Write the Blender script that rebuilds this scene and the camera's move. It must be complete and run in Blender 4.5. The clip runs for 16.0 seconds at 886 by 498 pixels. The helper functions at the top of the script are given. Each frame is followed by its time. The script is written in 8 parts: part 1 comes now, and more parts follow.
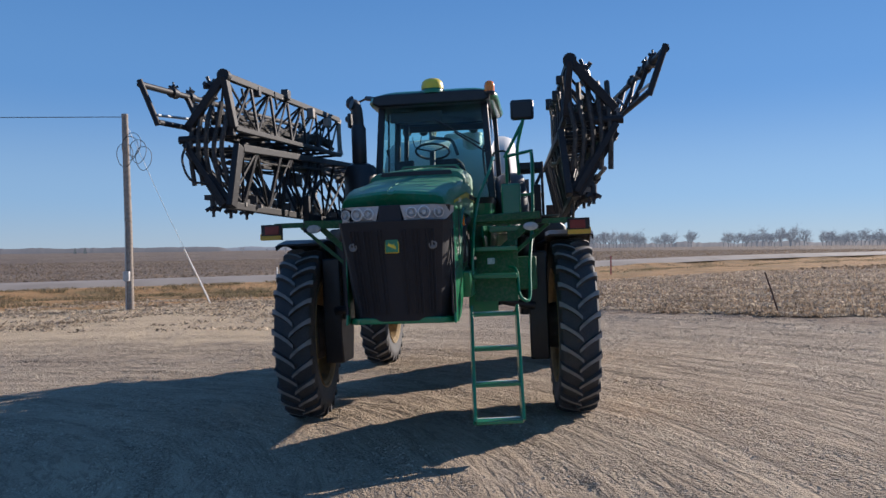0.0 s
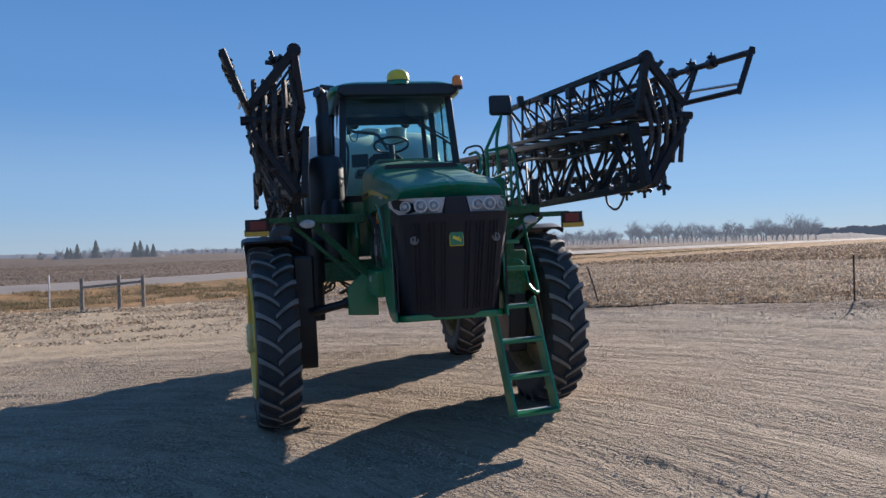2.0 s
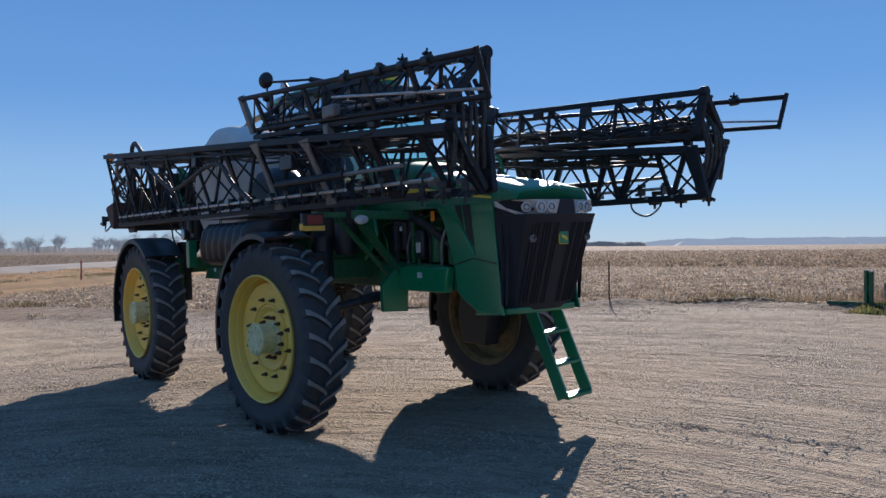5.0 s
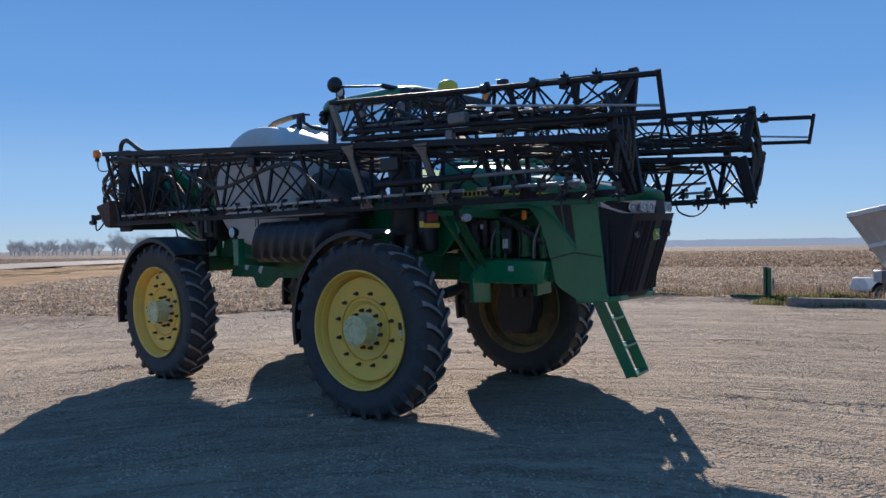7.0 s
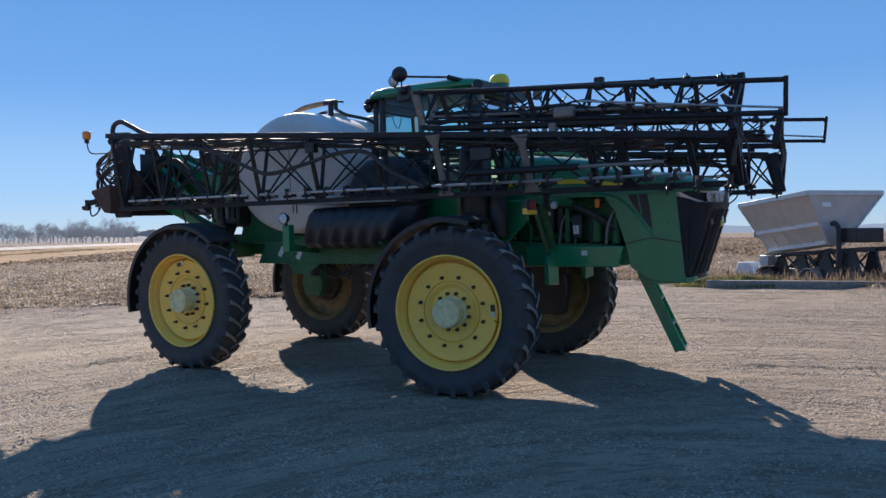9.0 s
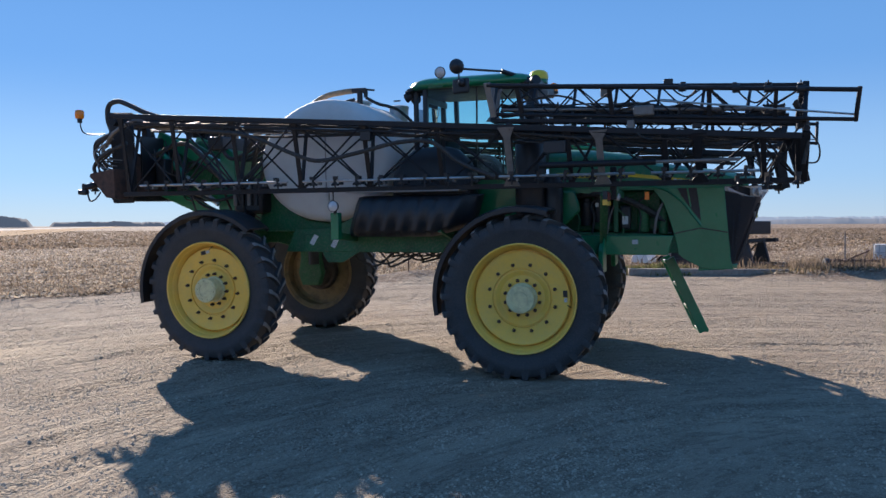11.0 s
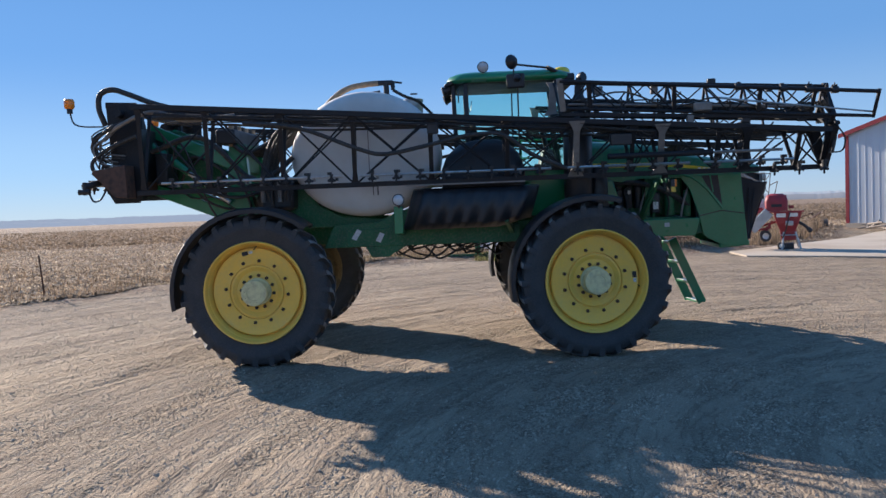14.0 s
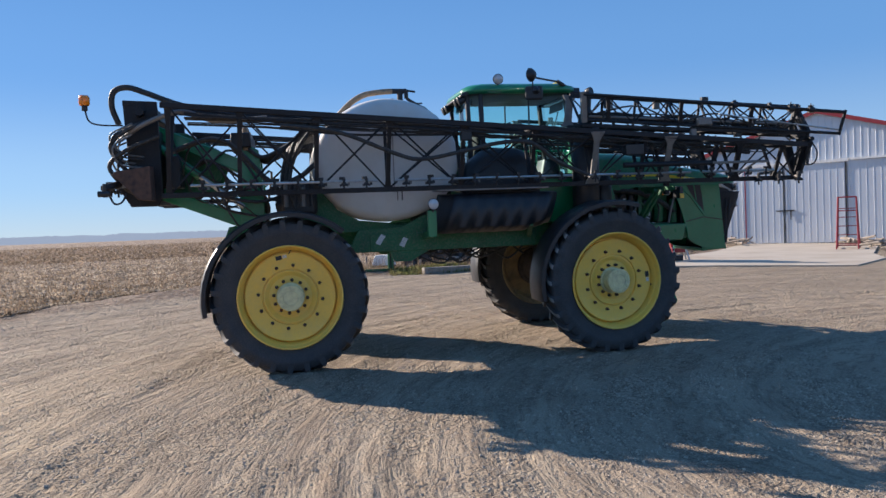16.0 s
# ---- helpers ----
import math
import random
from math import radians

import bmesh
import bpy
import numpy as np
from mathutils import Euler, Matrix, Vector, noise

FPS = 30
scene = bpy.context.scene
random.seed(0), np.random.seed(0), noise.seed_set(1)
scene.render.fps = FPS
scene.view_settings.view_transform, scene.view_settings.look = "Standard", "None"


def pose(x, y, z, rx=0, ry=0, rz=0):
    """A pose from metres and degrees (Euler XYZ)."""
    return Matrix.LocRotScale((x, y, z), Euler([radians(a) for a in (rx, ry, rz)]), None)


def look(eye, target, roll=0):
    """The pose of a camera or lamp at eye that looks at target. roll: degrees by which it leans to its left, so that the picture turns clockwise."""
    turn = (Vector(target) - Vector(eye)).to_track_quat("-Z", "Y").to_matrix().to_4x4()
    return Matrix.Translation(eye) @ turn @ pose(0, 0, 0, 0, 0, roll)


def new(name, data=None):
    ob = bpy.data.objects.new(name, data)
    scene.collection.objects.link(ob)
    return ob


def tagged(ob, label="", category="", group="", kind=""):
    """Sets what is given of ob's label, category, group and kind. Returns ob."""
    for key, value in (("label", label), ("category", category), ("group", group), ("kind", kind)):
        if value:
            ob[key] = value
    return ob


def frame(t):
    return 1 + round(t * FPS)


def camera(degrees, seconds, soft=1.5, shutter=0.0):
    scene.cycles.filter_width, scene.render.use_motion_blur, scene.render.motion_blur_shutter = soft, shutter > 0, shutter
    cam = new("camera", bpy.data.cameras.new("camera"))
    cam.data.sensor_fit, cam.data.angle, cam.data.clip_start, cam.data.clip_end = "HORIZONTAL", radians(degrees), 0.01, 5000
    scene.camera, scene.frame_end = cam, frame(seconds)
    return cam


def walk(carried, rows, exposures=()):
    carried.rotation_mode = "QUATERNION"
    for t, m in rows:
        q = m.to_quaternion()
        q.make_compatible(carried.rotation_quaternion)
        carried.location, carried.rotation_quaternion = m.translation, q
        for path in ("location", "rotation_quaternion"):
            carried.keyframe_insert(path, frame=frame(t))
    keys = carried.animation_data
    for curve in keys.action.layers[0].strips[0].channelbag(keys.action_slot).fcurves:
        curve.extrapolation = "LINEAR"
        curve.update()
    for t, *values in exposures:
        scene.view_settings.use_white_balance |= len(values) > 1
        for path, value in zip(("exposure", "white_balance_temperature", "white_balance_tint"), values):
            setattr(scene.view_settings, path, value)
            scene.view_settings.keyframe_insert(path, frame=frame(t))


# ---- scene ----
cam = camera(58.4, 16.0, soft=1.5)
PATH = [
    (0.0, -1.164, 11.011, 1.862, 89.904, 0.673, -172.808),
    (0.5, -0.53, 10.97, 1.836, 89.858, 0.944, -177.186),
    (1.0, 0.111, 10.928, 1.817, 89.779, 1.234, -181.783),
    (1.5, 0.743, 10.89, 1.815, 89.704, 1.473, -186.489),
    (2.0, 1.378, 10.767, 1.821, 89.802, 1.533, -191.313),
    (2.5, 2.014, 10.672, 1.843, 89.856, 1.433, -196.069),
    (3.0, 2.619, 10.451, 1.829, 89.894, 1.203, -200.666),
    (5.5, 5.626, 9.331, 1.791, 89.953, 0.405, -219.995),
    (6.0, 6.26, 9.076, 1.771, 90.103, 0.461, -222.853),
    (6.5, 6.812, 8.746, 1.754, 90.118, 0.586, -225.521),
    (7.0, 7.354, 8.374, 1.749, 89.999, 0.612, -228.129),
    (7.5, 7.857, 7.956, 1.746, 89.768, 0.632, -230.779),
    (8.0, 8.338, 7.456, 1.74, 89.467, 0.626, -233.538),
    (8.5, 8.787, 6.99, 1.748, 89.246, 0.675, -236.437),
    (11.0, 10.552, 4.272, 1.752, 88.249, 0.208, -250.678),
    (11.5, 10.744, 3.622, 1.773, 88.128, 0.229, -253.558),
    (12.0, 10.965, 2.983, 1.786, 88.044, 0.371, -256.445),
    (12.5, 11.093, 2.357, 1.765, 87.835, 0.624, -259.3),
    (13.0, 11.269, 1.75, 1.8, 87.584, 1.06, -262.279),
    (13.5, 11.403, 1.139, 1.808, 87.43, 1.591, -265.376),
    (14.0, 11.475, 0.491, 1.819, 87.321, 2.106, -268.613),
    (14.5, 11.589, -0.136, 1.786, 87.238, 2.473, -271.874),
    (15.0, 11.558, -0.751, 1.721, 87.409, 2.585, -274.982),
    (15.5, 11.62, -1.399, 1.691, 87.816, 2.45, -277.807),
    (16.0, 11.569, -2.043, 1.675, 88.51, 2.175, -280.646),
]
EXPOSURES = [(0.0, 0.97, 5750, 15), (7.0, 1.02, 5680, 15), (9.0, 1.18, 5700, 15), (12.0, 1.28, 5780, 15), (16.0, 1.26, 5880, 15)]
walk(cam, [(t, pose(x, y, z, rx, ry, rz)) for t, x, y, z, rx, ry, rz in PATH], EXPOSURES)

# ---- world and sun ----
SUN_AZ, SUN_EL = -135.0, 24.0
world = bpy.data.worlds.new("sky")
scene.world = world
world.use_nodes = True
wt = world.node_tree
sky = wt.nodes.new("ShaderNodeTexSky")
sky.sky_type = "NISHITA"
sky.sun_disc = False
sky.sun_elevation = radians(SUN_EL)
sky.sun_rotation = radians(SUN_AZ)
sky.air_density, sky.dust_density, sky.ozone_density = 0.75, 0.0, 4.0
back = wt.nodes["Background"]
back.inputs[1].default_value = 0.053
# the sky's own colour, evened out with a clear winter gradient from the pale horizon to the zenith
way, split = wt.nodes.new("ShaderNodeTexCoord"), wt.nodes.new("ShaderNodeSeparateXYZ")
wt.links.new(way.outputs["Generated"], split.inputs[0])
grade = wt.nodes.new("ShaderNodeValToRGB")
grade.color_ramp.interpolation = "EASE"
stops = [(0.0, (3.4, 4.3, 5.0)), (0.07, (2.7, 4.2, 5.6)), (0.20, (1.34, 3.02, 5.35)), (0.38, (0.87, 2.34, 4.75)), (1.0, (0.76, 2.15, 4.5))]
while len(grade.color_ramp.elements) < len(stops):
    grade.color_ramp.elements.new(0.5)
for e, (p, c) in zip(grade.color_ramp.elements, stops):
    e.position, e.color = p, (*c, 1)
wt.links.new(split.outputs["Z"], grade.inputs[0])
even = wt.nodes.new("ShaderNodeMix")
even.data_type = "RGBA"
even.inputs["Factor"].default_value = 0.76
wt.links.new(sky.outputs[0], even.inputs["A"])
wt.links.new(grade.outputs[0], even.inputs["B"])
wt.links.new(even.outputs["Result"], back.inputs[0])
sun_data = bpy.data.lights.new("sun", "SUN")
sun_data.energy, sun_data.angle, sun_data.color = 4.0, radians(0.53), (1.0, 0.84, 0.64)
sun = new("sun", sun_data)
az, el = radians(SUN_AZ), radians(SUN_EL)
sun_way = Vector((math.sin(az) * math.cos(el), math.cos(az) * math.cos(el), math.sin(el)))
sun.matrix_world = look(sun_way * 60, (0, 0, 0))


# ---- materials ----
def material(name, colour, rough=0.6, metal=0.0, second=None, scale=6.0, amount=0.5, bump=0.0, bump_scale=60.0, coat=0.0,
             random_tint=0.0, dust=0.0, spec=0.5):
    """A painted, rubber, metal or plastic surface: two scales of variation, dust on the upper sides of grain, fine relief."""
    m = bpy.data.materials.new(name)
    m.use_nodes = True
    t = m.node_tree
    n, l = t.nodes, t.links
    b = n["Principled BSDF"]
    co = n.new("ShaderNodeTexCoord")
    big = n.new("ShaderNodeTexNoise")
    big.inputs["Scale"].default_value, big.inputs["Detail"].default_value = scale, 6
    l.new(co.outputs["Object"], big.inputs["Vector"])
    fine = n.new("ShaderNodeTexNoise")
    fine.inputs["Scale"].default_value, fine.inputs["Detail"].default_value = bump_scale, 4
    l.new(co.outputs["Object"], fine.inputs["Vector"])
    mix = n.new("ShaderNodeMix")
    mix.data_type = "RGBA"
    sec = second or tuple(c * 0.7 for c in colour)
    mix.inputs["A"].default_value, mix.inputs["B"].default_value = (*colour, 1), (*sec, 1)
    ramp = n.new("ShaderNodeMapRange")
    ramp.inputs["From Min"].default_value, ramp.inputs["From Max"].default_value = 0.42, 0.68
    ramp.inputs["To Max"].default_value = amount
    l.new(big.outputs["Fac"], ramp.inputs["Value"])
    l.new(ramp.outputs["Result"], mix.inputs["Factor"])
    out = mix.outputs["Result"]
    if dust > 0:
        d = n.new("ShaderNodeMix")
        d.data_type = "RGBA"
        dr = n.new("ShaderNodeMapRange")
        dr.inputs["From Min"].default_value, dr.inputs["From Max"].default_value = 0.45, 0.75
        dr.inputs["To Max"].default_value = dust
        l.new(fine.outputs["Fac"], dr.inputs["Value"])
        l.new(dr.outputs["Result"], d.inputs["Factor"])
        l.new(out, d.inputs["A"])
        d.inputs["B"].default_value = (0.30, 0.25, 0.19, 1)
        out = d.outputs["Result"]
    if random_tint > 0:
        info = n.new("ShaderNodeObjectInfo")
        hsv = n.new("ShaderNodeHueSaturation")
        rr = n.new("ShaderNodeMapRange")
        rr.inputs["To Min"].default_value, rr.inputs["To Max"].default_value = 1 - random_tint, 1 + random_tint
        l.new(info.outputs["Random"], rr.inputs["Value"])
        l.new(rr.outputs["Result"], hsv.inputs["Value"])
        l.new(out, hsv.inputs["Color"])
        out = hsv.outputs["Color"]
    l.new(out, b.inputs["Base Color"])
    rmap = n.new("ShaderNodeMapRange")
    rmap.inputs["To Min"].default_value, rmap.inputs["To Max"].default_value = max(rough - 0.12, 0.03), min(rough + 0.15, 1)
    l.new(big.outputs["Fac"], rmap.inputs["Value"])
    l.new(rmap.outputs["Result"], b.inputs["Roughness"])
    b.inputs["Metallic"].default_value = metal
    b.inputs["Specular IOR Level"].default_value = spec
    b.inputs["Coat Weight"].default_value = coat
    b.inputs["Coat Roughness"].default_value = 0.12
    if bump > 0:
        bp = n.new("ShaderNodeBump")
        bp.inputs["Strength"].default_value, bp.inputs["Distance"].default_value = 1.0, bump
        l.new(fine.outputs["Fac"], bp.inputs["Height"])
        l.new(bp.outputs["Normal"], b.inputs["Normal"])
    return m


def glass(name, tint, rough=0.02):
    m = bpy.data.materials.new(name)
    m.use_nodes = True
    t = m.node_tree
    n, l = t.nodes, t.links
    n.remove(n["Principled BSDF"])
    tr, gl, fr, mx = (n.new("ShaderNodeBsdfTransparent"), n.new("ShaderNodeBsdfGlossy"), n.new("ShaderNodeFresnel"), n.new("ShaderNodeMixShader"))
    tr.inputs["Color"].default_value = (*tint, 1)
    gl.inputs["Roughness"].default_value = rough
    fr.inputs["IOR"].default_value = 1.45
    l.new(fr.outputs[0], mx.inputs[0])
    l.new(tr.outputs[0], mx.inputs[1])
    l.new(gl.outputs[0], mx.inputs[2])
    l.new(mx.outputs[0], n["Material Output"].inputs["Surface"])
    return m


def leaf(name, colour, second, scale):
    """Thin dry leaf or stalk that lets some light through."""
    m = material(name, colour, 0.9, second=second, scale=scale, amount=0.9)
    t = m.node_tree
    n, l = t.nodes, t.links
    b = n["Principled BSDF"]
    tr, mx = n.new("ShaderNodeBsdfTranslucent"), n.new("ShaderNodeMixShader")
    col = b.inputs["Base Color"].links[0].from_socket
    geo = n.new("ShaderNodeNewGeometry")
    hsv, rr = n.new("ShaderNodeHueSaturation"), n.new("ShaderNodeMapRange")
    rr.inputs["To Min"].default_value, rr.inputs["To Max"].default_value = 0.30, 1.25
    l.new(geo.outputs["Random Per Island"], rr.inputs["Value"])
    l.new(rr.outputs["Result"], hsv.inputs["Value"])
    l.new(col, hsv.inputs["Color"])
    l.new(hsv.outputs[0], b.inputs["Base Color"])
    l.new(hsv.outputs[0], tr.inputs["Color"])
    mx.inputs[0].default_value = 0.45
    l.new(b.outputs[0], mx.inputs[1])
    l.new(tr.outputs[0], mx.inputs[2])
    l.new(mx.outputs[0], n["Material Output"].inputs["Surface"])
    return m


GREEN = material("green_paint", (0.006, 0.20, 0.078), 0.32, second=(0.007, 0.14, 0.052), scale=3, coat=0.6, dust=0.04, bump=0.0006, bump_scale=25)
HOOD_GREEN = material("dusty_hood_paint", (0.010, 0.19, 0.078), 0.42, second=(0.03, 0.17, 0.085), scale=4, coat=0.6, dust=0.24, bump=0.0006, bump_scale=25)
HOOD_GREEN.node_tree.nodes["Principled BSDF"].inputs["Coat Roughness"].default_value = 0.45
GREEN_OLD = material("worn_green_paint", (0.010, 0.12, 0.040), 0.5, second=(0.02, 0.07, 0.03), scale=5, dust=0.25, bump=0.001, bump_scale=40)
YELLOW = material("yellow_paint", (0.92, 0.58, 0.085), 0.45, second=(0.80, 0.56, 0.15), scale=5, coat=0.15, dust=0.10, bump=0.0006, bump_scale=30)
HUB_YELLOW = material("faded_yellow_paint", (0.74, 0.68, 0.36), 0.6, second=(0.56, 0.50, 0.28), scale=18, amount=0.8, dust=0.2)
RUBBER = material("tyre_rubber", (0.036, 0.037, 0.041), 0.72, second=(0.062, 0.061, 0.062), scale=4, amount=0.7, dust=0.10, bump=0.002, bump_scale=70)
LUG = material("scuffed_tread_rubber", (0.26, 0.25, 0.24), 0.75, second=(0.12, 0.11, 0.10), scale=5, amount=0.8, dust=0.45, bump=0.002, bump_scale=70)
BLACK = material("black_boom_paint", (0.010, 0.011, 0.015), 0.55, second=(0.020, 0.020, 0.024), scale=7, amount=0.6, dust=0.04, bump=0.0008, bump_scale=60, spec=0.35)
PLASTIC = material("black_plastic", (0.013, 0.014, 0.018), 0.42, second=(0.026, 0.027, 0.032), scale=6, dust=0.05, bump=0.0006, bump_scale=120)
HOSE = material("black_hose_rubber", (0.015, 0.015, 0.016), 0.6, second=(0.07, 0.065, 0.06), scale=20, dust=0.2)
INNER_RIM = material("dull_brown_inner_rim", (0.30, 0.215, 0.10), 0.85, second=(0.13, 0.10, 0.065), scale=7, amount=0.8, dust=0.3, bump=0.001, bump_scale=50)
DARK_BROWN = material("dull_dark_brown", (0.085, 0.066, 0.052), 0.9, second=(0.045, 0.036, 0.030), scale=9, amount=0.8, bump=0.002, bump_scale=50)
RUST = material("rusty_steel", (0.10, 0.052, 0.035), 0.75, second=(0.045, 0.03, 0.026), scale=14, amount=0.9, bump=0.001, bump_scale=90)
STEEL = material("stainless_pipe", (0.55, 0.55, 0.54), 0.32, metal=0.9, second=(0.35, 0.34, 0.32), scale=16, dust=0.2)
GREY_STEEL = material("dusty_grey_steel", (0.22, 0.21, 0.20), 0.55, metal=0.3, second=(0.15, 0.13, 0.12), scale=14, dust=0.3)
TANK = material("white_poly_tank", (0.62, 0.62, 0.60), 0.6, second=(0.52, 0.50, 0.46), scale=2.5, dust=0.06, bump=0.0008, bump_scale=12)
WHITE = material("white_paint", (0.78, 0.78, 0.76), 0.5, second=(0.62, 0.60, 0.56), scale=9, dust=0.1)
ORANGE = material("orange_lens", (1.0, 0.27, 0.012), 0.2, second=(0.85, 0.14, 0.01), scale=20, coat=0.5)
RED_LENS = material("red_reflector", (0.26, 0.035, 0.028), 0.4, second=(0.18, 0.03, 0.028), scale=20)
AMBER_LENS = material("amber_reflector", (0.75, 0.46, 0.05), 0.35, second=(0.6, 0.36, 0.05), scale=20)
LENS = material("clear_lamp_lens", (0.52, 0.54, 0.56), 0.18, metal=0.1, second=(0.36, 0.38, 0.40), scale=25, coat=1.0)
DOME = material("yellow_dome", (0.80, 0.62, 0.03), 0.35, second=(0.7, 0.52, 0.04), scale=8, coat=0.3)
MIRROR = material("mirror_glass", (0.8, 0.82, 0.84), 0.04, metal=1.0, second=(0.7, 0.72, 0.74))
GLASS = glass("cab_glass", (0.74, 0.95, 0.90))
STICKER = material("paper_label", (0.70, 0.70, 0.66), 0.6, second=(0.4, 0.4, 0.38), scale=60, amount=0.8)
BROWN_HOSE = material("tan_hose", (0.36, 0.25, 0.15), 0.55, second=(0.15, 0.10, 0.06), scale=15)
WOOD = material("weathered_wood", (0.30, 0.26, 0.22), 0.9, second=(0.18, 0.15, 0.125), scale=9, amount=0.8, bump=0.004, bump_scale=40)
BARK = material("grey_bark", (0.22, 0.20, 0.19), 0.95, second=(0.17, 0.155, 0.15), scale=2)
CONCRETE = material("pale_concrete", (0.46, 0.40, 0.32), 0.9, second=(0.35, 0.29, 0.22), scale=0.7, amount=0.8, bump=0.003, bump_scale=30)
SHEET = material("galvanised_sheet", (0.60, 0.63, 0.67), 0.42, metal=0.35, second=(0.52, 0.55, 0.60), scale=0.8, bump=0.0006, bump_scale=8)
RED = material("red_paint", (0.30, 0.018, 0.030), 0.5, second=(0.22, 0.022, 0.03), scale=6, dust=0.2)
HOPPER = material("pale_galvanised_hopper", (0.62, 0.62, 0.61), 0.5, metal=0.15, second=(0.48, 0.47, 0.45), scale=3, dust=0.12)
GRILLE = material("dull_black_grille", (0.012, 0.013, 0.019), 0.65, second=(0.020, 0.021, 0.028), scale=8, dust=0.03, bump=0.0006, bump_scale=100)
SILVER = material("galvanised_steel", (0.50, 0.50, 0.50), 0.45, metal=0.6, second=(0.36, 0.35, 0.34), scale=5, dust=0.2)
STRAW = leaf("dry_straw", (0.36, 0.27, 0.185), (0.20, 0.15, 0.105), 0.6)
STRAW_PALE = leaf("pale_corn_leaf", (0.62, 0.52, 0.39), (0.26, 0.19, 0.125), 0.8)
DRYGRASS = leaf("dry_grass", (0.30, 0.23, 0.135), (0.15, 0.14, 0.07), 0.5)
GREENGRASS = leaf("green_weed", (0.16, 0.19, 0.06), (0.34, 0.28, 0.13), 2)
STONE = material("gravel_stone", (0.46, 0.38, 0.285), 0.9, second=(0.33, 0.26, 0.19), scale=9, amount=0.9)
def far_wood(name, colour, second, haze_glow):
    """Far woods whose distance haze is put into the material as a faint pale glow."""
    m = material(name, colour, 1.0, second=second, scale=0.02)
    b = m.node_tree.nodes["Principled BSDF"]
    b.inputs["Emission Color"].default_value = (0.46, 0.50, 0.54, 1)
    b.inputs["Emission Strength"].default_value = haze_glow
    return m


# the last number is how strongly haze is put in as glow
FAR_WOOD = far_wood("far_woodland_haze_glow", (0.075, 0.068, 0.068), (0.11, 0.095, 0.095), 0.07)
CONIFER = far_wood("haze_glow_conifer", (0.022, 0.040, 0.024), (0.035, 0.05, 0.03), 0.09)
SEAT_CLOTH = material("black_seat_cloth", (0.02, 0.02, 0.022), 0.9, second=(0.035, 0.035, 0.04))


